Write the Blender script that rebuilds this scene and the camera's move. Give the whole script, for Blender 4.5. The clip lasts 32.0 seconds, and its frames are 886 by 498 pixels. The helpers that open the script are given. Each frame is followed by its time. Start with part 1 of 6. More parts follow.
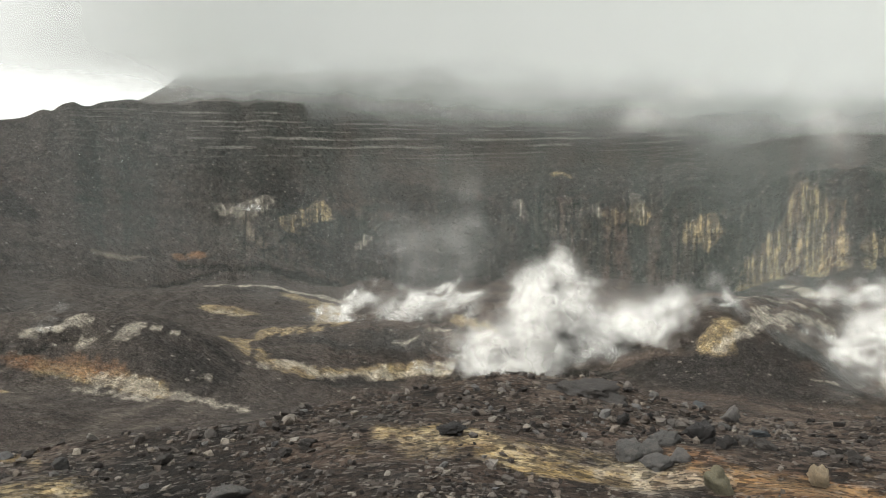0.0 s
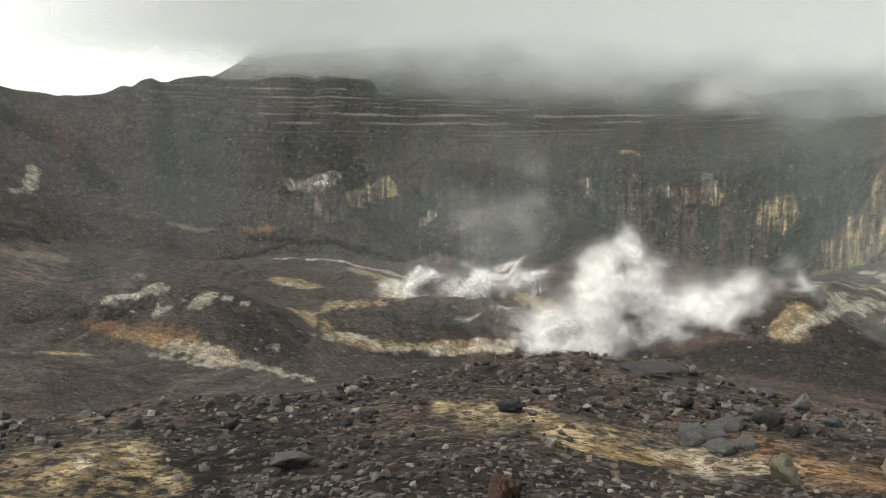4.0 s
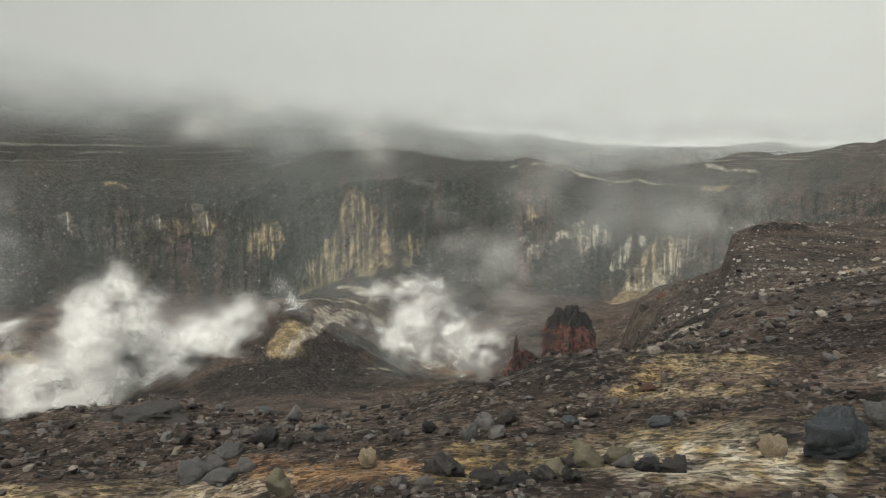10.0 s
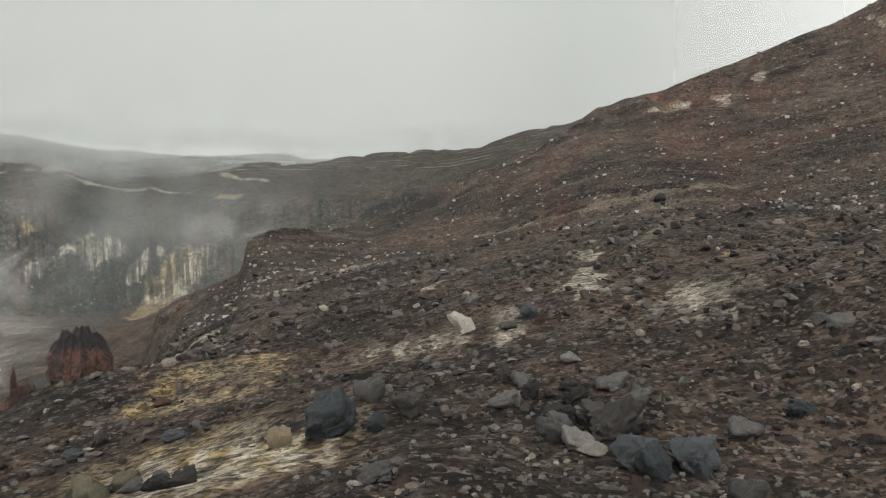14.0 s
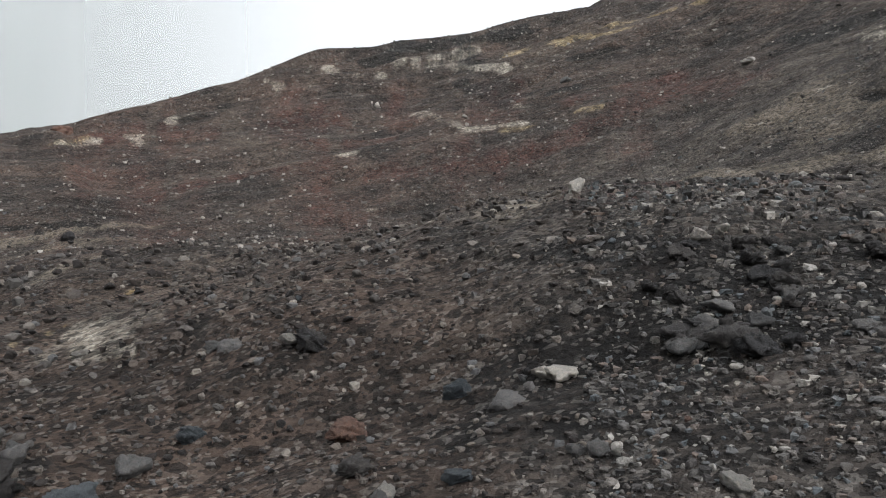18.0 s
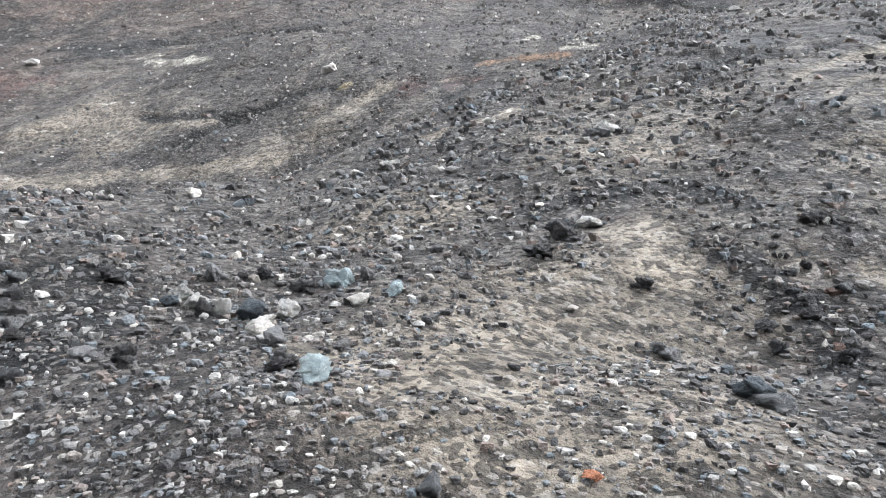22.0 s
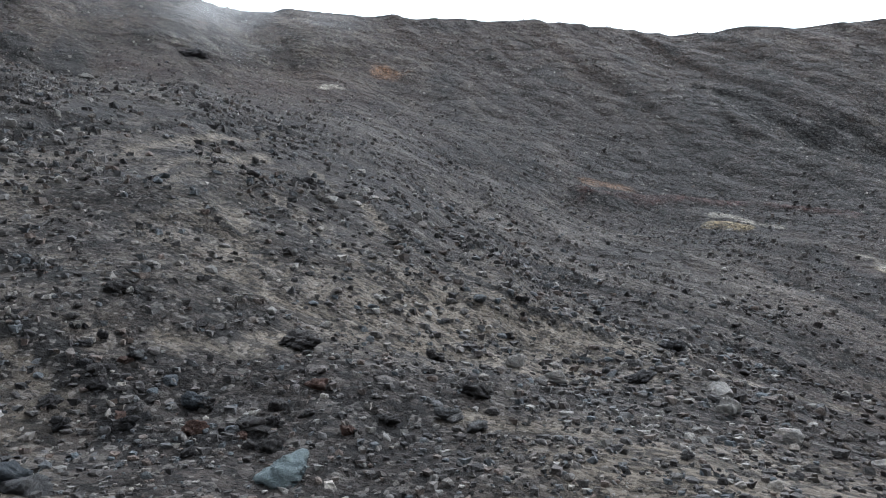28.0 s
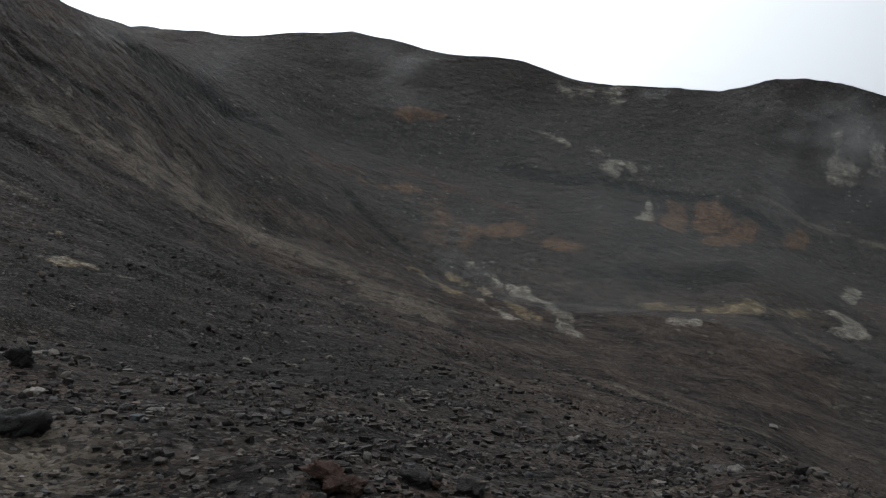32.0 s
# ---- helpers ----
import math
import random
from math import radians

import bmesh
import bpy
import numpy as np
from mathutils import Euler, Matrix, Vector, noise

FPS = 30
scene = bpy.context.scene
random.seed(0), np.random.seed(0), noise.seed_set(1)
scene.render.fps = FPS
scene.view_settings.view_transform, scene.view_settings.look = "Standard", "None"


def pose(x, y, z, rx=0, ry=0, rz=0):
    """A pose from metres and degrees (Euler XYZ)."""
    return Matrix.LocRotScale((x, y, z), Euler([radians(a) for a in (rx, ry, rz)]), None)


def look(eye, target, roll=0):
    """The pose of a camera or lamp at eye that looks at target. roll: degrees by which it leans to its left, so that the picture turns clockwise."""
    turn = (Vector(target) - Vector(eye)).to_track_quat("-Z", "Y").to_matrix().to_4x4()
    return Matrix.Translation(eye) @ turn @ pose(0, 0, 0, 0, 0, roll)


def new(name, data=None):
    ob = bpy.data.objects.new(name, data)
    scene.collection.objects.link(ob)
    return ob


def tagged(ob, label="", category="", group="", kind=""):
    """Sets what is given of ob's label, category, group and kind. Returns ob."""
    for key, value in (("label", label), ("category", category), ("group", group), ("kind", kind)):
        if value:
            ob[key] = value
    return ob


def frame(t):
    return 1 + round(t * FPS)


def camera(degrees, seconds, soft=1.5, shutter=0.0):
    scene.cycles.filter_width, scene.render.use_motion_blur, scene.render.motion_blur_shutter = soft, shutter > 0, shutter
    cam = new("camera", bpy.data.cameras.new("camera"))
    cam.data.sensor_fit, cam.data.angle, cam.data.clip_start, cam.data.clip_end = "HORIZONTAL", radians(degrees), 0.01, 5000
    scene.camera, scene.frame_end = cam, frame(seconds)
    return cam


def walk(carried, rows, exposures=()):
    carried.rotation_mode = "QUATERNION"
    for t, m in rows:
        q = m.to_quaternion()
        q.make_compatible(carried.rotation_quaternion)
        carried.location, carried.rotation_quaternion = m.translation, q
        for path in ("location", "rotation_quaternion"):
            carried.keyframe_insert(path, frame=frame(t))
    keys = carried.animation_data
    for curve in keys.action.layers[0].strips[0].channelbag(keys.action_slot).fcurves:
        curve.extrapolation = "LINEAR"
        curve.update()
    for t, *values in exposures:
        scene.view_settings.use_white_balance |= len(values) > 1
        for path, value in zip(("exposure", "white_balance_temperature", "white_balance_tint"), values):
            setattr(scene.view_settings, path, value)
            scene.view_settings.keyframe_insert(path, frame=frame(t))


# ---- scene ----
cam = camera(62.87, 32.0, soft=1.15)
# seconds, place, turn about x, y, z in degrees
ROWS = [
    (0.0, 0.000, -0.000, 1.674, 85.00, 0.50, -0.01),
    (0.5, -0.034, -0.001, 1.671, 84.65, -0.12, 3.24),
    (1.0, -0.047, -0.015, 1.659, 83.59, 0.28, 6.55),
    (1.5, -0.057, -0.025, 1.668, 83.07, 0.02, 10.67),
    (2.0, -0.083, -0.068, 1.670, 83.72, -0.27, 14.53),
    (2.5, -0.101, -0.087, 1.666, 83.55, -0.22, 18.93),
    (3.0, -0.057, -0.068, 1.660, 83.36, -0.19, 18.25),
    (3.5, -0.010, -0.009, 1.664, 83.43, -0.24, 12.22),
    (4.0, 0.020, 0.017, 1.659, 83.22, -0.07, 5.14),
    (4.5, 0.054, 0.041, 1.662, 83.22, 0.73, -2.10),
    (6.5, 0.080, 0.093, 1.658, 84.32, -0.73, -18.37),
    (7.0, 0.096, 0.092, 1.654, 84.26, -0.35, -20.06),
    (7.5, 0.104, 0.091, 1.647, 84.49, 0.11, -22.75),
    (8.0, 0.119, 0.106, 1.651, 84.52, 0.20, -25.39),
    (8.5, 0.132, 0.118, 1.655, 83.84, 0.84, -27.08),
    (9.0, 0.153, 0.123, 1.651, 83.95, 0.80, -28.09),
    (9.5, 0.179, 0.116, 1.647, 84.68, 0.99, -30.25),
    (10.0, 0.190, 0.103, 1.649, 85.40, 0.81, -33.48),
    (10.5, 0.208, 0.102, 1.648, 85.59, 0.46, -36.46),
    (11.0, 0.238, 0.102, 1.644, 85.58, 0.51, -40.83),
    (11.5, 0.261, 0.095, 1.643, 85.82, 0.26, -45.97),
    (12.0, 0.280, 0.070, 1.644, 85.53, 1.21, -52.08),
    (12.5, 0.288, 0.050, 1.641, 85.47, 1.16, -56.56),
    (13.0, 0.320, 0.038, 1.640, 85.09, 0.33, -61.01),
    (13.5, 0.336, 0.027, 1.640, 85.49, 0.41, -65.34),
    (15.5, 0.371, -0.109, 1.513, 85.19, 0.88, -85.64),
    (16.0, 0.442, -0.112, 1.510, 86.70, -0.50, -89.94),
    (16.5, 0.475, -0.140, 1.496, 87.48, -0.65, -95.61),
    (17.0, 0.467, -0.197, 1.506, 87.57, -0.77, -102.26),
    (17.5, 0.422, -0.242, 1.529, 87.64, -0.54, -108.92),
    (18.0, 0.404, -0.292, 1.535, 88.23, 0.00, -113.92),
    (18.5, 0.342, -0.336, 1.549, 89.63, -0.85, -119.88),
    (19.0, 0.210, -0.339, 1.573, 92.38, -0.16, -123.94),
    (19.5, 0.146, -0.336, 1.540, 89.80, -1.79, -126.40),
    (20.0, 0.119, -0.585, 1.555, 87.68, -1.67, -130.50),
    (20.5, 0.113, -0.744, 1.599, 87.38, -0.54, -138.54),
    (21.0, 0.063, -0.766, 1.625, 87.51, -0.80, -148.01),
    (21.5, -0.006, -0.690, 1.674, 88.64, -0.81, -158.10),
    (22.0, -0.044, -0.646, 1.704, 89.21, -0.45, -165.75),
    (22.5, -0.072, -0.661, 1.792, 91.29, -0.67, -170.72),
    (23.0, -0.123, -0.711, 1.802, 95.55, -0.04, -175.16),
    (23.5, -0.149, -0.734, 1.820, 96.85, 0.26, -178.76),
    (24.0, -0.166, -0.710, 1.819, 96.75, 0.29, -182.77),
    (24.5, -0.157, -0.689, 1.810, 95.98, 0.82, -184.48),
    (26.5, -0.417, -0.691, 1.742, 97.65, 2.13, -195.62),
    (27.0, -0.502, -0.661, 1.724, 97.51, 2.73, -198.07),
    (27.5, -0.634, -0.628, 1.732, 96.28, 2.25, -205.86),
    (28.0, -0.752, -0.587, 1.703, 94.43, 1.09, -213.08),
    (28.5, -0.750, -0.570, 1.693, 93.18, 1.53, -226.70),
    (29.0, -0.731, -0.544, 1.699, 92.81, 1.72, -239.06),
    (29.5, -0.732, -0.535, 1.690, 92.16, 1.01, -245.77),
    (30.0, -0.743, -0.512, 1.698, 91.35, 0.04, -252.88),
    (30.5, -0.732, -0.485, 1.694, 91.44, -0.46, -260.96),
    (31.0, -0.725, -0.437, 1.691, 89.49, -2.35, -271.11),
    (31.5, -0.719, -0.403, 1.705, 89.42, -2.56, -275.97),
    (32.0, -0.710, -0.397, 1.757, 89.25, -2.40, -281.22),
]
# seconds, stops, kelvin, tint
EXPOSURES = [
    (0.0, -0.76, 6700, 8), (4.0, -0.8, 6700, 8), (9.0, -1.02, 6800, 8), (13.0, -1.15, 6800, 8), (16.0, -1.1, 6150, 11), (17.0, -1.1, 6150, 11), (18.0, -1.0, 6150, 11), (19.0, -0.9, 6200, 11), (20.0, -0.5, 6000, 11),
    (21.0, 0.4, 5900, 10), (22.0, 0.58, 5750, 10), (23.0, 0.45, 5600, 10), (24.0, -0.6, 5550, 10), (24.5, -0.7, 5550, 10), (28.0, -0.62, 5600, 10), (29.0, -0.58, 5600, 10), (30.0, -1.15, 5700, 10), (32.0, -2.15, 6000, 10),
]
walk(cam, [(t, pose(x, y, z, rx, ry, rz)) for t, x, y, z, rx, ry, rz in ROWS], EXPOSURES)

# ---- world and sun ----
world = bpy.data.worlds.new("overcast_sky")
scene.world = world
world.use_nodes = True
wn, wl = world.node_tree.nodes, world.node_tree.links
wn.clear()
sky = wn.new("ShaderNodeTexSky")
sky.sky_type = "NISHITA"
sky.sun_disc = False
sky.sun_elevation, sky.sun_rotation = radians(42), radians(-112)
SUN_AZ, SUN_EL = 112.0, 42.0
SUN_WAY = (-math.sin(radians(SUN_AZ)) * math.cos(radians(SUN_EL)), math.cos(radians(SUN_AZ)) * math.cos(radians(SUN_EL)), math.sin(radians(SUN_EL)))
# thin cloud over the whole sky, brighter towards the veiled sun
way = wn.new("ShaderNodeTexCoord").outputs["Generated"]
toward = wn.new("ShaderNodeVectorMath")
toward.operation = "DOT_PRODUCT"
wl.new(way, toward.inputs[0])
toward.inputs[1].default_value = SUN_WAY
glow = wn.new("ShaderNodeMath")
glow.operation = "POWER"
lit = wn.new("ShaderNodeMath")
lit.operation = "MAXIMUM"
wl.new(toward.outputs["Value"], lit.inputs[0])
lit.inputs[1].default_value = 0.0
wl.new(lit.outputs[0], glow.inputs[0])
glow.inputs[1].default_value = 2.6
gain = wn.new("ShaderNodeMath")
gain.operation = "MULTIPLY_ADD"
wl.new(glow.outputs[0], gain.inputs[0])
gain.inputs[1].default_value, gain.inputs[2].default_value = 85.0, 25.0
cloud = wn.new("ShaderNodeVectorMath")
cloud.operation = "SCALE"
cloud.inputs[0].default_value = (0.985, 1.0, 0.985)
wl.new(gain.outputs[0], cloud.inputs["Scale"])
haze = wn.new("ShaderNodeMix")
haze.data_type = "RGBA"
haze.inputs[0].default_value = 0.93
bg = wn.new("ShaderNodeBackground")
bg.inputs["Strength"].default_value = 0.1
wl.new(sky.outputs[0], haze.inputs[6])
wl.new(cloud.outputs[0], haze.inputs[7])
wl.new(haze.outputs[2], bg.inputs["Color"])
wl.new(bg.outputs[0], wn.new("ShaderNodeOutputWorld").inputs["Surface"])
scene.cycles.transparent_max_bounces = 32
sun = new("sun", bpy.data.lights.new("sun", "SUN"))
sun.data.energy, sun.data.angle, sun.data.color = 3.6, radians(6), (1.0, 0.95, 0.88)
sun.matrix_world = look((0, 0, 0), [-v for v in SUN_WAY])

# ---- noise ----
rng = np.random.default_rng(7)
TABLE = rng.random((256, 256))


def lattice(x, y, seed=0):
    """Smooth value noise, 0 to 1, over arrays."""
    xi, yi = np.floor(x).astype(np.int64), np.floor(y).astype(np.int64)
    fx, fy = x - xi, y - yi
    fx, fy = fx * fx * (3 - 2 * fx), fy * fy * (3 - 2 * fy)
    a, b = (xi + 37 * seed) & 255, (yi + 91 * seed) & 255
    a1, b1 = (a + 1) & 255, (b + 1) & 255
    return (TABLE[a, b] * (1 - fx) + TABLE[a1, b] * fx) * (1 - fy) + (TABLE[a, b1] * (1 - fx) + TABLE[a1, b1] * fx) * fy


def fbm(x, y, octaves=4, seed=0):
    total, size = 0, 0
    for k in range(octaves):
        total = total + lattice(x * 2**k + 13.7 * k, y * 2**k + 7.3 * k, seed + k) * 0.5**k
        size += 0.5**k
    return total / size


# ---- materials ----
def material(name):
    m = bpy.data.materials.new(name)
    m.use_nodes = True
    m.node_tree.nodes.clear()
    return m, m.node_tree.nodes, m.node_tree.links


def node(nodes, kind, **values):
    n = nodes.new(kind)
    for key, value in values.items():
        n.inputs[key.replace("_", " ")].default_value = value
    return n


def mixed(nodes, links, fac, a, b):
    """A colour mix; fac, a and b are sockets or values."""
    n = nodes.new("ShaderNodeMix")
    n.data_type = "RGBA"
    for slot, v in ((0, fac), (6, a), (7, b)):
        if isinstance(v, bpy.types.NodeSocket):
            links.new(v, n.inputs[slot])
        else:
            n.inputs[slot].default_value = v if slot == 0 else (*v, 1)
    return n.outputs[2]


def maths(nodes, links, op, a, b=None, clamp=False):
    n = nodes.new("ShaderNodeMath")
    n.operation, n.use_clamp = op, clamp
    for slot, v in ((0, a), (1, b)):
        if isinstance(v, bpy.types.NodeSocket):
            links.new(v, n.inputs[slot])
        elif v is not None:
            n.inputs[slot].default_value = v
    return n.outputs[0]


def spread(nodes, links, value, low, high):
    n = nodes.new("ShaderNodeMapRange")
    n.interpolation_type = "SMOOTHSTEP"
    links.new(value, n.inputs[0])
    n.inputs[1].default_value, n.inputs[2].default_value = low, high
    return n.outputs[0]


def noise_of(nodes, links, where, scale, detail=4.0, rough=0.6):
    n = node(nodes, "ShaderNodeTexNoise", Scale=scale, Detail=detail, Roughness=rough)
    links.new(where, n.inputs["Vector"])
    return n.outputs["Fac"]


def cells(nodes, links, where, scale):
    """Broken pieces of one size: a random value and the distance from the middle of each."""
    n = node(nodes, "ShaderNodeTexVoronoi", Scale=scale)
    links.new(where, n.inputs["Vector"])
    grey = nodes.new("ShaderNodeSeparateColor")
    links.new(n.outputs["Color"], grey.inputs[0])
    return grey.outputs[0], n.outputs["Distance"]


def ground_material():
    m, n, l = material("volcanic_ground")
    where = n.new("ShaderNodeNewGeometry").outputs["Position"]
    wide = noise_of(n, l, where, 0.11, 11, 0.74)
    fine, broad = noise_of(n, l, where, 7.0, 5, 0.7), noise_of(n, l, where, 0.05, 6, 0.6)
    colour = mixed(n, l, spread(n, l, wide, 0.36, 0.64), (0.011, 0.0086, 0.007), (0.112, 0.078, 0.06))
    colour = mixed(n, l, maths(n, l, "MULTIPLY", spread(n, l, broad, 0.4, 0.7), 0.6), colour, (0.055, 0.044, 0.038))
    run = n.new("ShaderNodeVectorMath")
    run.operation = "MULTIPLY"
    l.new(where, run.inputs[0])
    run.inputs[1].default_value = (1.0, 0.09, 0.35)
    trails = noise_of(n, l, run.outputs[0], 0.55, 7, 0.66)

    def attribute(name):
        at = n.new("ShaderNodeAttribute")
        at.attribute_name = name
        return at.outputs["Fac"]

    upright = n.new("ShaderNodeVectorMath")
    upright.operation = "MULTIPLY"
    l.new(where, upright.inputs[0])
    upright.inputs[1].default_value = (1, 1, 0.16)
    streaks, face = noise_of(n, l, upright.outputs[0], 0.2, 7, 0.7), attribute("face")

    grain = noise_of(n, l, upright.outputs[0], 0.38, 9, 0.74)
    # flutes that run straight down the cliffs
    tall = n.new("ShaderNodeSeparateXYZ")
    l.new(where, tall.inputs[0])
    fluted = n.new("ShaderNodeCombineXYZ")
    l.new(attribute("bearing"), fluted.inputs[0])
    l.new(maths(n, l, "MULTIPLY", tall.outputs["Z"], 0.012), fluted.inputs[1])
    flutes = noise_of(n, l, fluted.outputs[0], 2.4, 5, 0.68)
    speckle = spread(n, l, noise_of(n, l, where, 5.0, 8, 0.78), 0.44, 0.56)
    open_face = maths(n, l, "SUBTRACT", 1.0, maths(n, l, "MULTIPLY", maths(n, l, "MULTIPLY", face, 0.68), maths(n, l, "SUBTRACT", 1.0, spread(n, l, flutes, 0.47, 0.58)), True), True)

    def layer(name, a, b, hard=0.16, share=1.0, drip=0.0, broken=0.0):
        nonlocal colour
        at = attribute(name)
        ragged = maths(n, l, "MULTIPLY", maths(n, l, "ADD", maths(n, l, "ADD", maths(n, l, "ADD", wide, maths(n, l, "MULTIPLY", fine, 0.35)), maths(n, l, "MULTIPLY", streaks, drip)), -0.675 - drip / 2), 2.6)
        fac = maths(n, l, "MULTIPLY", spread(n, l, maths(n, l, "ADD", at, ragged), 0.5 - hard, 0.5 + hard), maths(n, l, "MULTIPLY", spread(n, l, at, 0.05, 0.4), share))
        if broken:
            fac = maths(n, l, "MULTIPLY", fac, maths(n, l, "ADD", maths(n, l, "MULTIPLY", spread(n, l, grain, 0.44, 0.56), broken), 1 - broken))
        if broken:
            fac = maths(n, l, "MULTIPLY", fac, maths(n, l, "ADD", maths(n, l, "MULTIPLY", speckle, 0.6), 0.4))
        if drip:
            fac = maths(n, l, "MULTIPLY", fac, open_face)
        colour = mixed(n, l, fac, colour, mixed(n, l, spread(n, l, fine, 0.35, 0.65), a, b))

    layer("grey", (0.06, 0.053, 0.047), (0.023, 0.0205, 0.019), 0.35, 0.75)
    colour = mixed(n, l, maths(n, l, "MULTIPLY", spread(n, l, trails, 0.54, 0.72), maths(n, l, "MULTIPLY", attribute("slope"), 0.8)), colour, (0.13, 0.108, 0.09))
    colour = mixed(n, l, maths(n, l, "MULTIPLY", spread(n, l, trails, 0.46, 0.32), maths(n, l, "MULTIPLY", attribute("slope"), 0.7)), colour, (0.02, 0.018, 0.017))
    colour = mixed(n, l, maths(n, l, "MULTIPLY", attribute("trail"), maths(n, l, "MULTIPLY", spread(n, l, wide, 0.36, 0.62), 0.75)), colour, mixed(n, l, attribute("grey"), (0.10, 0.078, 0.06), (0.135, 0.118, 0.1)))
    layer("sand", (0.2, 0.166, 0.128), (0.135, 0.112, 0.086), 0.4, 0.92)
    # dark rubble, and the shade of gullies and the backlit slope painted as colour
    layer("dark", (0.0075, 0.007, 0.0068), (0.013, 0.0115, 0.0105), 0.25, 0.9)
    layer("green", (0.012, 0.0195, 0.0165), (0.026, 0.034, 0.029), 0.4, 0.95)
    rise = maths(n, l, "ADD", attribute("strata"), maths(n, l, "MULTIPLY", maths(n, l, "ADD", broad, -0.5), 0.04))
    lines = n.new("ShaderNodeTexNoise")
    lines.noise_dimensions = "1D"
    lines.inputs["Scale"].default_value, lines.inputs["Detail"].default_value = 24.0, 3.0
    l.new(rise, lines.inputs["W"])
    sweep = n.new("ShaderNodeVectorMath")
    sweep.operation = "MULTIPLY"
    l.new(where, sweep.inputs[0])
    sweep.inputs[1].default_value = (0.25, 0.25, 3.0)
    gaps = noise_of(n, l, sweep.outputs[0], 0.12, 6, 0.7)
    beds = maths(n, l, "MULTIPLY", maths(n, l, "MULTIPLY", spread(n, l, lines.outputs["Fac"], 0.52, 0.6), spread(n, l, gaps, 0.46, 0.56)), spread(n, l, attribute("strata"), 0.36, 0.5))
    bedded = attribute("bedded")
    colour = mixed(n, l, maths(n, l, "MULTIPLY", bedded, 0.45, True), colour, (0.036, 0.038, 0.034))
    colour = mixed(n, l, maths(n, l, "MULTIPLY", beds, maths(n, l, "MULTIPLY", bedded, 0.4), True), colour, (0.28, 0.265, 0.24))
    colour = mixed(n, l, maths(n, l, "MULTIPLY", spread(n, l, streaks, 0.5, 0.38), maths(n, l, "MULTIPLY", face, 0.85), True), colour, (0.015, 0.018, 0.017))
    colour = mixed(n, l, maths(n, l, "MULTIPLY", spread(n, l, streaks, 0.56, 0.68), maths(n, l, "MULTIPLY", face, 0.28), True), colour, (0.15, 0.135, 0.10))
    colour = mixed(n, l, maths(n, l, "MULTIPLY", spread(n, l, flutes, 0.53, 0.64), maths(n, l, "MULTIPLY", face, 0.2), True), colour, (0.11, 0.105, 0.085))
    colour = mixed(n, l, maths(n, l, "MULTIPLY", spread(n, l, flutes, 0.46, 0.38), maths(n, l, "MULTIPLY", face, 0.8), True), colour, (0.010, 0.0125, 0.0115))
    layer("red", (0.125, 0.036, 0.025), (0.07, 0.03, 0.023), 0.5, 0.75, 0, 0.5)
    gold = spread(n, l, noise_of(n, l, where, 0.9, 6, 0.7), 0.44, 0.62)
    layer("sulphur", mixed(n, l, gold, (0.6, 0.5, 0.31), (0.52, 0.36, 0.13)), (0.36, 0.265, 0.14), 0.4, 0.9, 0.5, 0.6)
    layer("orange", (0.3, 0.15, 0.06), (0.2, 0.1, 0.048), 0.4, 0.9, 0, 0.4)
    layer("pale", (0.66, 0.61, 0.51), (0.38, 0.335, 0.27), 0.36, 0.95, 0.6, 0.55)
    # pale blocks strewn over the far slopes
    tone, dist = cells(n, l, where, 0.4)
    blocks = maths(n, l, "MULTIPLY", spread(n, l, dist, 0.24, 0.14), spread(n, l, tone, 0.74, 0.8))
    colour = mixed(n, l, maths(n, l, "MULTIPLY", blocks, maths(n, l, "MULTIPLY", attribute("far"), 0.75)), colour, (0.26, 0.24, 0.21))
    tone, dist = cells(n, l, where, 1.3)
    blocks = maths(n, l, "MULTIPLY", spread(n, l, dist, 0.3, 0.18), spread(n, l, tone, 0.8, 0.86))
    colour = mixed(n, l, maths(n, l, "MULTIPLY", blocks, maths(n, l, "MULTIPLY", attribute("mid"), 0.7)), colour, (0.2, 0.185, 0.165))
    # loose pieces of every size; near-black cells paint in the shade between stones
    relief = None
    for scale, share in ((0.3, 0.2), (0.8, 0.3), (2.3, 0.42), (6.5, 0.8), (19.0, 0.8)):
        tone, dist = cells(n, l, where, scale)
        dark = mixed(n, l, 0.84, colour, (0.005, 0.0044, 0.0042))
        bright = mixed(n, l, 0.22 if scale < 3 else 0.26 if scale < 9 else 0.4, colour, (0.24, 0.22, 0.20))
        colour = mixed(n, l, maths(n, l, "MULTIPLY", spread(n, l, tone, 0.42, 0.12), share), colour, dark)
        colour = mixed(n, l, maths(n, l, "MULTIPLY", spread(n, l, tone, 0.88, 0.97), share), colour, bright)
        part_ = maths(n, l, "MULTIPLY", maths(n, l, "MULTIPLY", maths(n, l, "SUBTRACT", 0.6, dist), tone), 1.0 / scale)
        relief = part_ if relief is None else maths(n, l, "ADD", relief, part_)
    bsdf = node(n, "ShaderNodeBsdfPrincipled", Roughness=0.95)
    bsdf.inputs["Specular IOR Level"].default_value = 0.12
    l.new(colour, bsdf.inputs["Base Color"])
    bump = node(n, "ShaderNodeBump", Strength=1.0, Distance=0.8)
    l.new(maths(n, l, "ADD", relief, maths(n, l, "MULTIPLY", wide, 2.2)), bump.inputs["Height"])
    l.new(bump.outputs[0], bsdf.inputs["Normal"])
    l.new(bsdf.outputs[0], n.new("ShaderNodeOutputMaterial").inputs["Surface"])
    return m


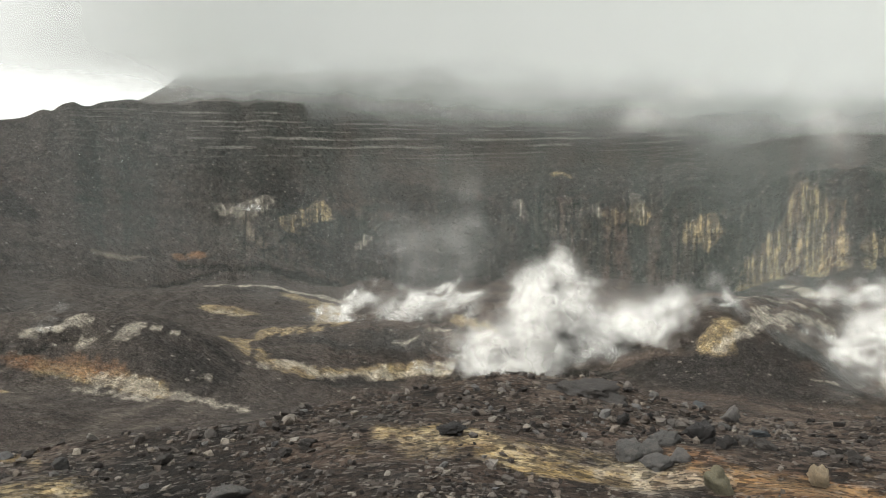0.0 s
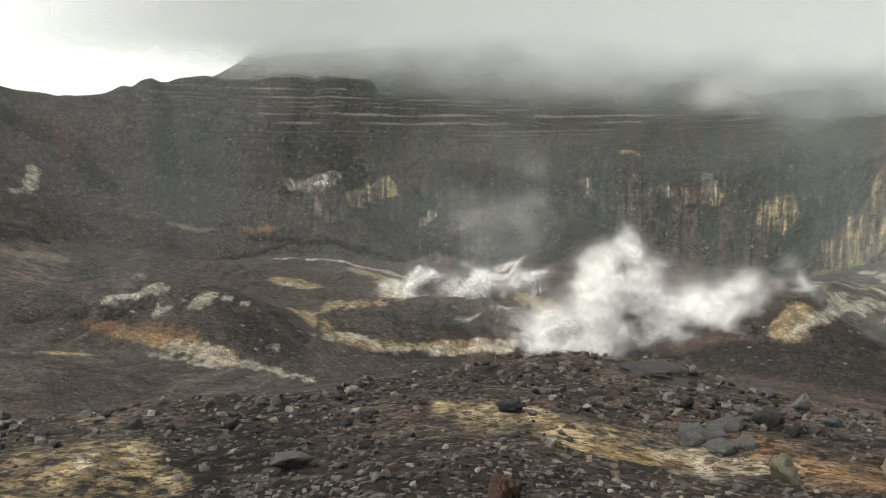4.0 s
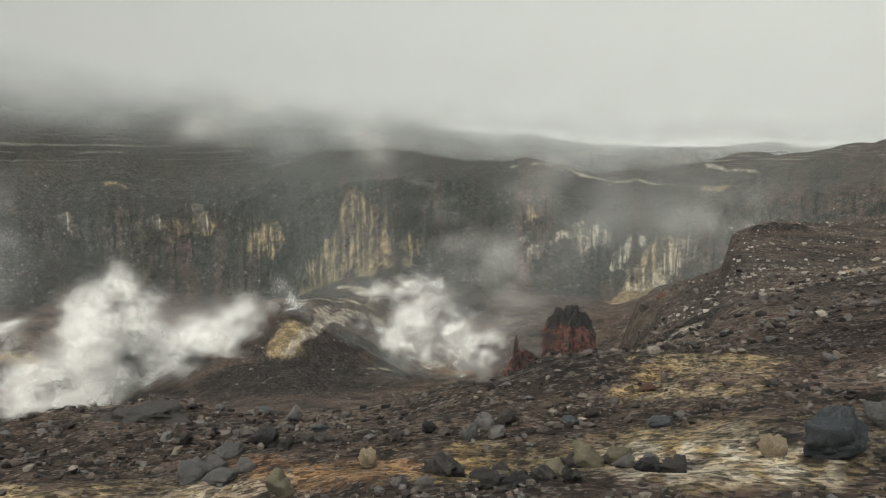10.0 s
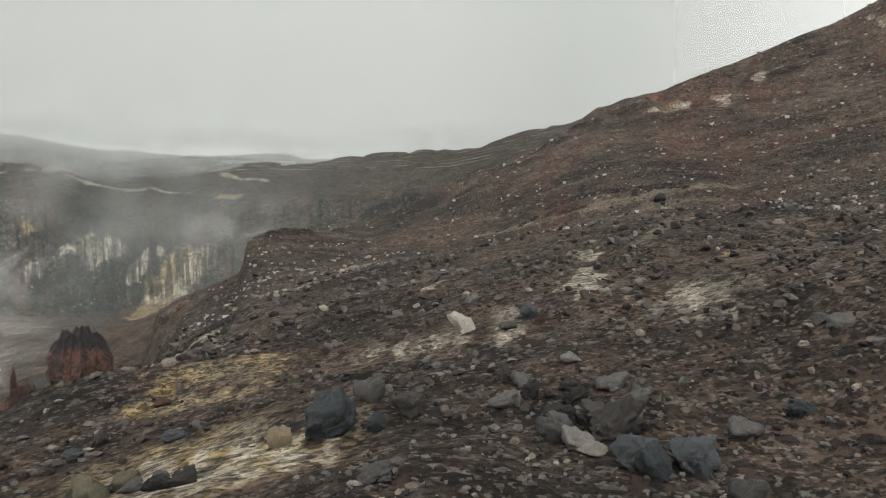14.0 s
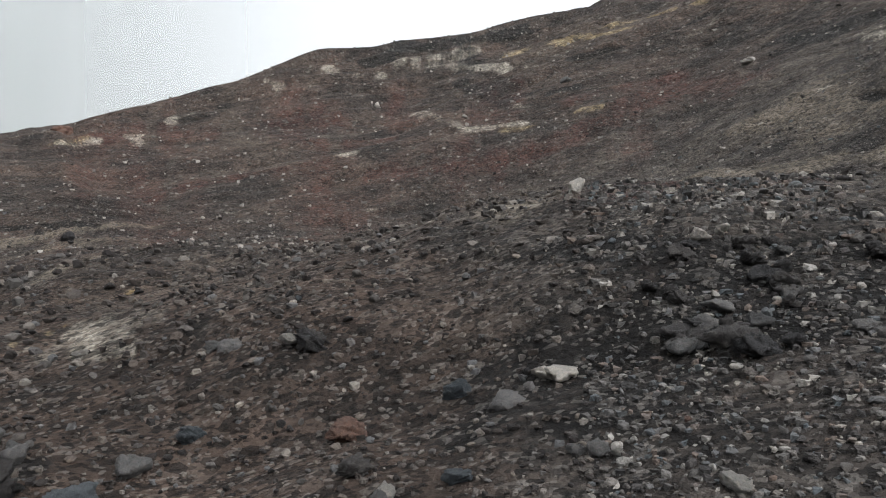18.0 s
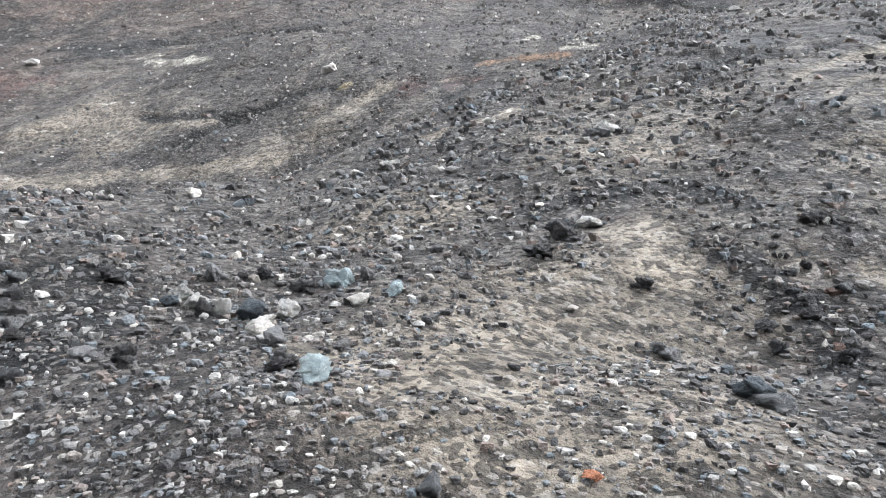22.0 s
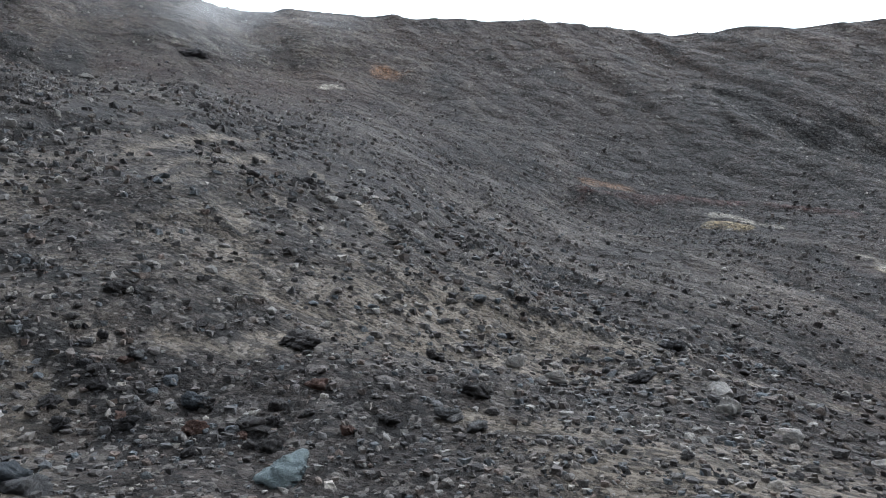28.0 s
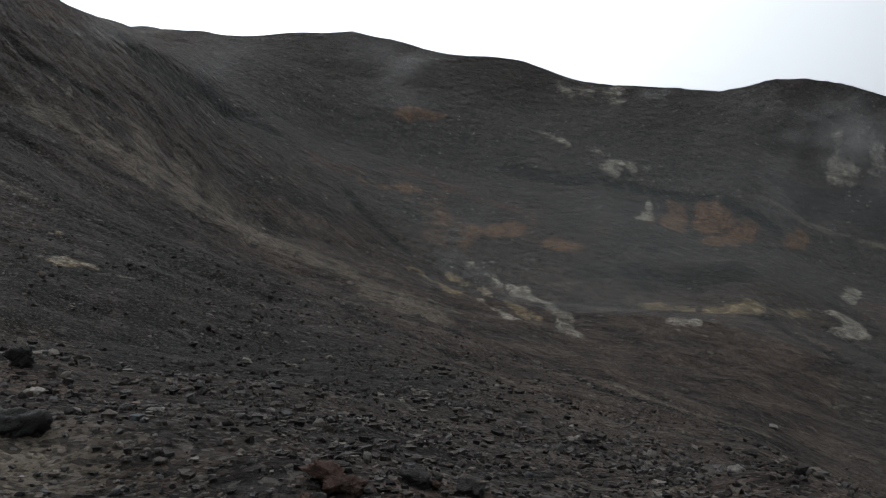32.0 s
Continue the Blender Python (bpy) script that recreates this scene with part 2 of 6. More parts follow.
def stone_material(name, tones, island=False, rough=0.9):
    m, n, l = material(name)
    pick = n.new("ShaderNodeNewGeometry").outputs["Random Per Island"] if island else n.new("ShaderNodeObjectInfo").outputs["Random"]
    ramp = n.new("ShaderNodeValToRGB")
    el = ramp.color_ramp.elements
    el[0].color, el[1].color = (*tones[0], 1), (*tones[-1], 1)
    for k, tone in enumerate(tones[1:-1], 1):
        el.new(k / (len(tones) - 1)).color = (*tone, 1)
    l.new(pick, ramp.inputs[0])

    def scaled(factor, tint):
        v = n.new("ShaderNodeVectorMath")
        v.operation = "MULTIPLY"
        l.new(ramp.outputs[0], v.inputs[0])
        v.inputs[1].default_value = [factor * c for c in tint]
        return v.outputs[0]

    where = n.new("ShaderNodeTexCoord").outputs["Object"]
    a, b = noise_of(n, l, where, 3.0, 6, 0.65), noise_of(n, l, where, 22.0, 4, 0.7)
    colour = mixed(n, l, maths(n, l, "MULTIPLY", spread(n, l, a, 0.42, 0.72), 0.6), ramp.outputs[0], scaled(1.75, (1.0, 0.93, 0.84)))
    colour = mixed(n, l, maths(n, l, "MULTIPLY", spread(n, l, b, 0.46, 0.7), 0.7), colour, scaled(0.42, (1.0, 0.97, 0.94)))
    bsdf = node(n, "ShaderNodeBsdfPrincipled", Roughness=rough)
    bsdf.inputs["Specular IOR Level"].default_value = 0.25
    l.new(colour, bsdf.inputs["Base Color"])
    bump = node(n, "ShaderNodeBump", Strength=0.9, Distance=0.09)
    l.new(maths(n, l, "ADD", a, maths(n, l, "MULTIPLY", b, 0.6)), bump.inputs["Height"])
    l.new(bump.outputs[0], bsdf.inputs["Normal"])
    l.new(bsdf.outputs[0], n.new("ShaderNodeOutputMaterial").inputs["Surface"])
    return m


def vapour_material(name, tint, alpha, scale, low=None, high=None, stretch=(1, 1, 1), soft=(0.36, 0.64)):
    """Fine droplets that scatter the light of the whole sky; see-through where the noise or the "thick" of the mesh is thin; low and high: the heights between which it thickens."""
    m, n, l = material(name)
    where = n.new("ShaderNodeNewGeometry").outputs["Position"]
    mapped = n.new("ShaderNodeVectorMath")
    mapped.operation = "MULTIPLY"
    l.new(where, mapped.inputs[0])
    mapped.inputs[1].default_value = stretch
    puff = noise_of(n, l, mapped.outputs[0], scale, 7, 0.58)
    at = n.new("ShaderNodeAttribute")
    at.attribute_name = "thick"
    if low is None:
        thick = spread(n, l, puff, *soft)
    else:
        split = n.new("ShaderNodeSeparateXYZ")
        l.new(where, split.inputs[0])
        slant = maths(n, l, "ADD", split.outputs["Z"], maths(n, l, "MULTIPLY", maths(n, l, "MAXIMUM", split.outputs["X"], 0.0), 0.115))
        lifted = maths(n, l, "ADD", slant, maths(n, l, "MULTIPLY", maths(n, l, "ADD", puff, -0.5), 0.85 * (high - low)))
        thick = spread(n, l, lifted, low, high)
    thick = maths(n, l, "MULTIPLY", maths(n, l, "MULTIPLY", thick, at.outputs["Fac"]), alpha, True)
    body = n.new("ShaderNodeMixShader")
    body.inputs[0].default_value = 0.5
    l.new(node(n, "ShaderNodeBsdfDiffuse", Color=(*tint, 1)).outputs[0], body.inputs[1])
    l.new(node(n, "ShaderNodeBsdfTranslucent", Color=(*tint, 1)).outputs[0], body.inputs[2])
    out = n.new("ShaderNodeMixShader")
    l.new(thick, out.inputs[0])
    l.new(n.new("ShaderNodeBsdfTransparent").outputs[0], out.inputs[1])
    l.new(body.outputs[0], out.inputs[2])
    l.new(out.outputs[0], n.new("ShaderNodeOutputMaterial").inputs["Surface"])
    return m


GROUND = ground_material()

# ---- the lie of the land ----
# guide curves round the standing place: bearing (degrees, to the left of north), distance, height
# trodden ground close round the standing place: bearing, distance, height
APRON = [
    (-167.3, 2.6, 0.2), (-118.1, 2.6, -0.0), (-59.05, 2.6, -0.0), (-19.68, 2.6, -0.2), (29.53, 2.6, -0.2), (74.58, 2.6, -0.1),
    (113.9, 2.6, 0.0), (153.3, 2.6, 0.2),
]
# rubble shelf
SHELF = [
    (-167.3, 7, 0.7), (-143.7, 7, 0.4), (-131.9, 7, 0.2), (-115.2, 7, -0.3), (-98.42, 7, -0.5), (-78.74, 7, -0.6), (-62.99, 7, -0.7),
    (-47.24, 7, -1.0), (-33.46, 6.5, -0.9), (-7.874, 6.5, -0.9), (17.72, 6.5, -1.0), (40.35, 6.5, -0.9), (64.74, 5, -0.2), (84.42, 5, -0.1),
    (99.18, 7, -0.4), (110, 8, -0.4), (125.8, 8, 0.0), (143.5, 8, 0.2), (159.2, 8, 0.2), (173, 8, 0.4),
]
# outer edge of the shelf
LIP = [
    (-173.2, 26, 5.9), (-165.3, 22, 4.6), (-155.5, 20, 3.4), (-143.7, 18, 2.7), (-131.9, 18, 2.5), (-118.1, 18, 2.1),
    (-100.4, 20, 1.2), (-92.52, 22, 0.6), (-86.61, 23, -0.0), (-78.74, 24, -0.9), (-70.86, 24, -1.9), (-62.99, 22, -2.3),
    (-55.12, 20, -2.6), (-50.19, 19, -2.7), (-46.26, 18, -2.6), (-39.37, 14, -2.1), (-31.49, 13, -2.0), (-19.68, 13, -1.9),
    (-12.79, 14, -2.0), (-6.889, 14, -2.0), (0, 13, -1.8), (8.858, 12, -1.7), (17.72, 10.5, -1.5), (27.56, 11, -1.6), (40.35, 11, -1.6),
    (56.86, 11, -1.0), (66.71, 8, -0.8), (74.58, 6.5, -0.5), (86.39, 7.5, -0.4), (97.22, 10, -0.6), (109, 13, -0.5), (119.9, 14, 0.1),
    (131.7, 15, 0.7), (138.6, 17, 1.4), (145.4, 26, 3.7), (153.3, 35, 7.7), (165.1, 40, 11.0), (175, 36, 9.3), (-178.1, 29, 6.8),
]
# ground behind the shelf
HOLLOW = [
    (-173.2, 40, 7.7), (-165.3, 38, 5.9), (-155.5, 38, 3.9), (-143.7, 36, 2.9), (-131.9, 34, 2.4), (-118.1, 34, 1.7),
    (-100.4, 32, 0.9), (-92.52, 38, 1.0), (-86.61, 42, 0.7), (-78.74, 45, -0.6), (-70.86, 45, -2.2), (-62.99, 40, -3.0),
    (-55.12, 36, -3.9), (-50.19, 40, -6.4), (-46.26, 50, -12.5), (-41.34, 40, -14.7), (-33.46, 40, -16.4), (-24.61, 42, -17.4),
    (-12.79, 45, -18.9), (0, 42, -17.6), (8.858, 42, -17.6), (17.72, 40, -16.7), (27.56, 38, -15.0), (40.35, 35, -12.2),
    (56.86, 32, -7.6), (72.61, 50, -9.0), (86.39, 42, -5.9), (97.22, 36, -3.8), (109, 30, -2.0), (119.9, 27, -0.8), (131.7, 26, 0.8),
    (138.6, 32, 2.8), (145.4, 42, 7.1), (153.3, 48, 11.4), (165.1, 52, 14.0), (175, 48, 12.4), (-178.1, 42, 9.5),
]
# middle slope, near crater floor, and crest of the side ridge
BENCH = [
    (-173.2, 60, 16.8), (-165.3, 55, 14.8), (-155.5, 52, 12.1), (-143.7, 52, 8.0), (-131.9, 56, 6.0),
    (-118.1, 58, 4.4), (-108.3, 58, 3.8), (-100.4, 60, 3.7), (-92.52, 70, 4.5), (-88.58, 82, 7.4), (-86.61, 98, 11.4),
    (-84.64, 106, 12.3), (-82.67, 108, 12.3), (-77.75, 104, 7.8), (-70.86, 94, 2.1), (-64.96, 86, -1.4),
    (-63.97, 85, -1.7), (-57.08, 78, -2.0), (-54.53, 74, -3.2), (-53.74, 73, -6.2), (-51.18, 70, -7.2),
    (-48.23, 66, -8.3), (-46.75, 64, -12.4), (-44.29, 120, -32.3), (-41.34, 140, -39.4), (-33.46, 150, -42.2),
    (-24.61, 155, -43.2), (-12.79, 160, -43.8), (0, 150, -41.7), (8.858, 140, -40.0), (17.72, 120, -35.5),
    (27.56, 100, -28.6), (40.35, 85, -21.2), (56.86, 75, -14.0), (68.67, 80, -12.1), (76.55, 90, -8.9),
    (86.39, 80, -5.8), (97.22, 70, -2.2), (108, 62, 2.2), (115.9, 60, 4.5), (124.8, 60, 7.6), (135.6, 60, 9.6),
    (143.5, 60, 12.6), (153.3, 62, 16.6), (165.1, 65, 18.8), (175, 65, 18.6),
]
# upper slope and far crater floor
UPPER = [
    (-173.2, 84, 30.1), (-165.3, 80, 28.0), (-155.5, 76, 24.9), (-143.7, 84, 23.7), (-131.9, 94, 22.0),
    (-118.1, 100, 19.3), (-108.3, 100, 16.9), (-100.4, 96, 14.0), (-92.52, 95, 11.4), (-88.58, 100, 12.0),
    (-84.64, 114, 11.7), (-82.67, 116, 10.9), (-77.75, 118, 2.9), (-70.86, 116, -9.2), (-63.97, 112, -16.7),
    (-57.08, 110, -24.3), (-51.18, 120, -30.1), (-46.26, 200, -42.3), (-41.34, 240, -45.9), (-33.46, 290, -44.9),
    (-24.61, 300, -49.3), (-12.79, 310, -49.5), (0, 310, -50.0), (8.858, 300, -46.9), (17.72, 270, -39.8),
    (27.56, 230, -32.9), (40.35, 190, -22.9), (56.86, 165, -12.6), (66.71, 160, -10.4), (76.55, 170, -7.1),
    (84.42, 165, -2.3), (94.26, 140, 5.4), (102.1, 120, 12.3), (109, 112, 17.4), (119.9, 98, 21.3), (131.7, 88, 24.0),
    (143.5, 86, 27.9), (153.3, 88, 31.3), (168.1, 88, 32.1),
]
# skyline of the slopes behind and foot of the far wall
CREST = [
    (-172.2, 110, 47.0), (-158.5, 110, 45.0), (-143.7, 120, 44.5), (-133.9, 130, 44.5), (-122, 135, 41.2),
    (-110.2, 130, 35.4), (-104.3, 125, 30.8), (-98.42, 118, 22.7), (-92.52, 112, 16.8), (-88.58, 112, 15.2),
    (-86.61, 115, 14.8), (-83.66, 126, 10.6), (-78.74, 200, 0.3), (-70.86, 300, -12.0), (-63.97, 330, -20.4),
    (-55.12, 340, -34.3), (-46.26, 330, -45.0), (-37.4, 330, -43.1), (-29.53, 350, -34.6), (-21.65, 370, -44.6),
    (-13.78, 380, -44.3), (-0.9842, 380, -47.6), (7.874, 370, -44.0), (17.72, 340, -37.5), (24.61, 320, -35.2),
    (31.49, 300, -27.7), (40.35, 260, -13.9), (56.86, 240, 4.1), (66.71, 250, 18.9), (78.52, 255, 26.2),
    (88.36, 250, 34.3), (96.23, 230, 45.5), (101.2, 195, 48.9), (107.1, 165, 46.7), (113, 145, 48.9),
    (120.8, 135, 47.9), (128.7, 128, 47.9), (136.6, 122, 50.3), (145.4, 118, 51.5), (158.2, 115, 50.9),
    (173, 112, 48.5),
]
# top of the dark lower cliff
CLIFF = [
    (-172.2, 132, 53.2), (-143.7, 140, 49.7), (-122, 155, 45.1), (-104.3, 145, 33.0), (-92.52, 130, 18.5), (-86.61, 140, 15.7),
    (-83.66, 200, 10.7), (-78.74, 290, 8.6), (-70.86, 350, 2.6), (-57.08, 380, 2.1), (-46.26, 385, -6.2), (-39.37, 380, 1.5),
    (-33.46, 390, 9.2), (-25.59, 400, 11.4), (-15.75, 410, -3.2), (-3.937, 415, -9.7), (7.874, 410, -12.7), (17.72, 390, -13.7),
    (27.56, 370, 1.1), (35.43, 350, 10.8), (43.31, 330, 29.6), (56.86, 300, 41.0), (66.71, 300, 53.7), (78.52, 302, 62.7),
    (88.36, 300, 67.3), (96.23, 296, 72.9), (101.2, 285, 70.2), (107.1, 210, 57.5), (113, 170, 54.4), (128.7, 150, 53.8),
    (145.4, 140, 55.8), (163.2, 135, 55.3),
]
# rim of the far crater wall
RIM = [
    (-172.2, 170, 59.6), (-143.7, 170, 54.3), (-122, 190, 48.7), (-104.3, 180, 33.7), (-92.52, 170, 18.4),
    (-88.58, 280, 36.8), (-84.64, 330, 41.1), (-80.71, 360, 35.7), (-75.78, 390, 30.1), (-70.86, 420, 24.9),
    (-64.96, 450, 24.0), (-59.05, 470, 26.5), (-49.21, 500, 32.0), (-33.46, 530, 44.8), (-15.75, 540, 52.8),
    (3.937, 520, 57.0), (13.78, 480, 55.0), (19.68, 450, 51.5), (23.5, 440, 50.8), (27, 426, 48.3), (29.5, 415, 41.5),
    (31.2, 405, 37.8), (35.4, 388, 35.2), (38.1, 374, 37.6), (41.5, 360, 41.5), (44, 345, 46.5), (45.2, 341, 52.0),
    (46.4, 336, 59.0), (47.6, 333, 65.0), (50.1, 330, 70.3), (52.5, 330, 72.6), (54.7, 330, 73.8), (59.3, 330, 71.5),
    (61.7, 330, 73.8), (66.3, 330, 75.2), (70.7, 330, 80.8), (72.61, 330, 83.2), (80.48, 330, 87.3),
    (86.39, 330, 94.4), (90.33, 330, 92.0), (96.23, 325, 84.6), (101.2, 315, 80.9), (107.1, 260, 67.9),
    (113, 220, 65.7), (128.7, 190, 62.3), (145.4, 180, 64.2), (163.2, 175, 64.1),
]
# slopes of the mountain behind the rim
BACK = [
    (-172.2, 900, 81.3), (-118.1, 900, 61.2), (-88.58, 900, 42.8), (-59.05, 900, 39.9), (-49.21, 900, 39.2), (-33.46, 900, 84.2),
    (-15.75, 900, 175.3), (3.937, 900, 189.4), (13.78, 900, 156.7), (19.68, 900, 134.2), (23.62, 900, 99.7), (29.53, 900, 62.2),
    (54.89, 900, 88.3), (94.26, 900, 118.9), (143.5, 900, 117.6),
]
CURVES = [APRON, SHELF, LIP, HOLLOW, BENCH, UPPER, CREST, CLIFF, RIM, BACK]


def ring(curve, az):
    """Log distance and height of a guide curve at the bearings az."""
    c = np.array(sorted(curve))
    a = np.r_[c[-1, 0] - 360, c[:, 0], c[0, 0] + 360]
    wrap = lambda v: np.r_[v[-1], v, v[0]]
    return np.interp(az, a, wrap(np.log(c[:, 1]))), np.interp(az, a, wrap(c[:, 2]))


def polar(x, y):
    return np.degrees(np.arctan2(-x, y)), np.hypot(x, y)


def plain_height(az, r):
    """The land lofted through its guide curves."""
    lr = np.log(np.maximum(r, 0.05))
    z = np.zeros_like(lr)
    d0, z0 = np.full_like(lr, math.log(0.9)), np.full_like(lr, 0.02)
    done = lr <= d0
    z[done] = z0[done]
    for k, c in enumerate(CURVES):
        d1, z1 = ring(c, az)
        d1 = np.maximum(d1, d0 + 0.02)
        here = (lr > d0) & (lr <= d1)
        f = ((np.exp(lr) - np.exp(d0)) / (np.exp(d1) - np.exp(d0)))[here]
        z[here] = (z0 + (z1 - z0) * np.clip(0, 1, 1))[here] * f + z0[here] * (1 - f)
        d0, z0 = d1, z1
    z[lr > d0] = z0[lr > d0]
    return z


# mounds and hollows on the crater floor: bearing, distance, height, half width across, half width along
MOUNDS = [
    (-20.7, 215, 17, 26, 38), (-27.6, 250, 9, 22, 30), (-13.8, 235, -7, 22, 20), (24.6, 165, 9, 26, 26), (5.91, 215, 8, 34, 22), (0, 265, 5, 40, 18),
    (-2.95, 175, -5, 26, 14), (-7.87, 300, 6, 50, 16), (-32.5, 215, -8, 18, 24),
]


def trails(x, y):
    """Bands of finer ash that run down the slopes, 0 to 1."""
    az, r = polar(x, y)
    bend = fbm(x / 22, y / 22, 2, 112) * 1.6
    back = fbm(x / 3.2 + bend, y / 34, 4, 110)
    side = fbm(y / 2.6 + bend, x / 26, 4, 114)
    brown = np.clip((az + 118) / 12, 0, 1) * np.clip((-38 - az) / 10, 0, 1)
    return np.clip((back * (1 - brown) + side * brown - 0.52) / 0.12, 0, 1) * np.clip((r - 7) / 10, 0, 1)


# long features of the land: mineral bands, rills, ledges and lanes of ash
SEAMS = []
CRUSTS = ("pale", "sulphur", "orange")


def seam(layer, strength, half, depth, *stations):
    """A band of one mineral or of rubble, or a dark one that paints the shade of a gully, along stations of bearing and
    distance: half its width and its height (or depth) in metres.
    """
    way = np.array([(-d * math.sin(radians(a)), d * math.cos(radians(a))) for a, d in stations])
    wide = 2.1 if layer in CRUSTS and stations[0][0] > 60 else 1.4
    SEAMS.append((layer, strength, half * wide, depth * 2.0, way))


def along_seams(x, y):
    """For each seam that comes near: its values, the places near it and their distance from its middle in half widths."""
    for layer, strength, half, depth, way in SEAMS:
        low, high = way.min(0) - 2.6 * half, way.max(0) + 2.6 * half
        near = np.nonzero((x > low[0]) & (x < high[0]) & (y > low[1]) & (y < high[1]))[0]
        if not len(near):
            continue
        px, py, best = x[near], y[near], np.full(len(near), 1e9)
        for (ax, ay), (bx, by) in zip(way[:-1], way[1:]):
            dx, dy = bx - ax, by - ay
            f = np.clip(((px - ax) * dx + (py - ay) * dy) / (dx * dx + dy * dy + 1e-9), 0, 1)
            best = np.minimum(best, np.hypot(px - ax - f * dx, py - ay - f * dy))
        wander = 0.45 + 1.1 * fbm(px / (1.1 * half) + 4.1, py / (1.1 * half), 3, 130)
        yield layer, strength, depth, near, best / half * wander


seam("orange", 0.95, 1.7, 0, (31.9, 140.2), (29.0, 139.7), (25.5, 140))
seam("sulphur", 0.9, 1.7, 0, (29.0, 138.3), (25.5, 136.4), (21.9, 133.8))
seam("pale", 0.9, 1.4, 0, (25.5, 136.4), (21.9, 133.8), (18.2, 131.2), (15.9, 127.7))
seam("pale", 0.7, 0.97, 0, (27.3, 131.2), (23.2, 128.7))
seam("pale", 1, 1.1, 0.23, (30.1, 148.9), (28.3, 153.2), (26.8, 159.2))
seam("pale", 0.7, 0.7, 0, (27.7, 147), (26.1, 150.6))
seam("pale", 0.7, 0.74, 0, (24.5, 150.4), (23.2, 158), (20.5, 159.1))
seam("sulphur", 0.85, 3.3, 0, (18.2, 275.5), (15.9, 272.5))
seam("sulphur", 0.85, 1.9, 0, (16.8, 197.1), (14.6, 166.7), (10.9, 166.6))
seam("sulphur", 0.8, 1.5, 0, (10.9, 166.6), (5.6, 180.8), (0.5, 186.8))
seam("pale", 0.8, 1.1, 0, (15.0, 161.1), (11.8, 171), (9.6, 166.3), (4.8, 181.6))
seam("sulphur", 0.85, 3, 0, (11.9, 316.8), (9.2, 292.2), (8.8, 216.7))
seam("pale", 0.85, 1.5, 0, (18.0, 317.7), (13.7, 327.9), (9.7, 330.2), (7.9, 310.5))
seam("sulphur", 0.7, 1.5, 0, (15.5, 194.2), (13.7, 207.6), (10.1, 206.7))
seam("pale", 0.7, 2.3, 0, (17.5, 271.4), (15.9, 269.9))
seam("pale", 0.9, 1.1, 0, (3.0, 182.2), (-1.5, 192.6))
seam("sulphur", 0.8, 3, 0, (-1.6, 253.4), (-3.4, 248.2), (-3.8, 210.4))
seam("pale", 1, 2.2, 0, (16.9, 395.8), (15.1, 395.7), (13.6, 403.2))
seam("sand", 0.8, 2.1, 0, (15.3, 393.9), (14.9, 377.3), (14.0, 371.7))
seam("sulphur", 0.9, 2.6, 0.79, (12.0, 393.7), (10.7, 403), (9.4, 408.7))
seam("orange", 0.8, 1.7, 0, (20.2, 351.5), (18.7, 356.4))
seam("sand", 0.6, 1.3, 0, (25.8, 335.9), (22.7, 341.9))
seam("pale", 0.85, 1.4, 0, (36.4, 303), (35.0, 310), (34.3, 333.9))
seam("sulphur", 0.95, 1.9, 0, (43.4, 186.5), (42.6, 203.9), (43.0, 213.8))
seam("pale", 0.8, 0.57, 0, (42.0, 149.7), (39.8, 155.2))
seam("pale", 0.7, 1.4, 0, (49.9, 178.5), (48.5, 183.5))
seam("pale", 0.5, 1.4, 0, (44.5, 240.4), (44.0, 246))
seam("red", 0.9, 3.8, 0, (47.1, 211.2), (46.0, 198.7))
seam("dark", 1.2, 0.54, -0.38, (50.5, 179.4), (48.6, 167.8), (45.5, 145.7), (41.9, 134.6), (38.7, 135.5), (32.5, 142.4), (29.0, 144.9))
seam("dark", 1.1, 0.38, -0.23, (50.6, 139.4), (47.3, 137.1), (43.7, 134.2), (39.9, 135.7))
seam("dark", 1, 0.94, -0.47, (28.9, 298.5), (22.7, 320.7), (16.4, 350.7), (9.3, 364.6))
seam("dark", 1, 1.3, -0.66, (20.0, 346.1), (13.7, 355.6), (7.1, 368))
seam("dark", 1.3, 3.9, 1.2, (43.4, 260.2), (39.7, 250.3), (34.8, 279.2))
seam("sand", 0.7, 4.2, 0, (42.0, 247), (38.5, 243.1), (33.6, 252.7))
seam("dark", 1.1, 4.1, 0, (37.4, 362), (32.2, 366), (30.5, 344.7))
seam("dark", 1.2, 7.6, 0, (15.6, 426), (11.6, 408.8), (9.3, 387.5))
seam("dark", 1, 1.5, 0, (18.2, 161.5), (16.4, 155.3))
seam("sand", 0.6, 0.88, 0, (50.8, 113.9), (43.8, 120.6), (35.9, 118))
seam("sulphur", 0.7, 0.58, 0, (34.7, 120.8), (31.7, 125.6))
seam("pale", 0.6, 0.45, 0, (44.0, 117.8), (41.1, 123.9))
seam("pale", 0.6, 0.4, 0, (40.0, 106.7), (37.2, 109.5))
seam("pale", 0.7, 0.66, 0.33, (18.9, 140.5), (18.4, 143.2))
seam("pale", 0.5, 1.5, 0, (6.7, 390.9), (6.1, 396.7))
seam("dark", 1.3, 11, 0, (9.3, 387.5), (2.9, 392.5), (-3.1, 396))
seam("dark", 1.1, 2.2, -0.65, (9.8, 163.7), (7.3, 165.8), (4.3, 180.4))
seam("sulphur", 1, 5.5, 0, (-24.5, 373.2), (-26.6, 364.9), (-29.0, 353.3))
seam("sulphur", 0.9, 2.5, 1.2, (-26.1, 390.7), (-25.7, 381.5), (-24.3, 377))
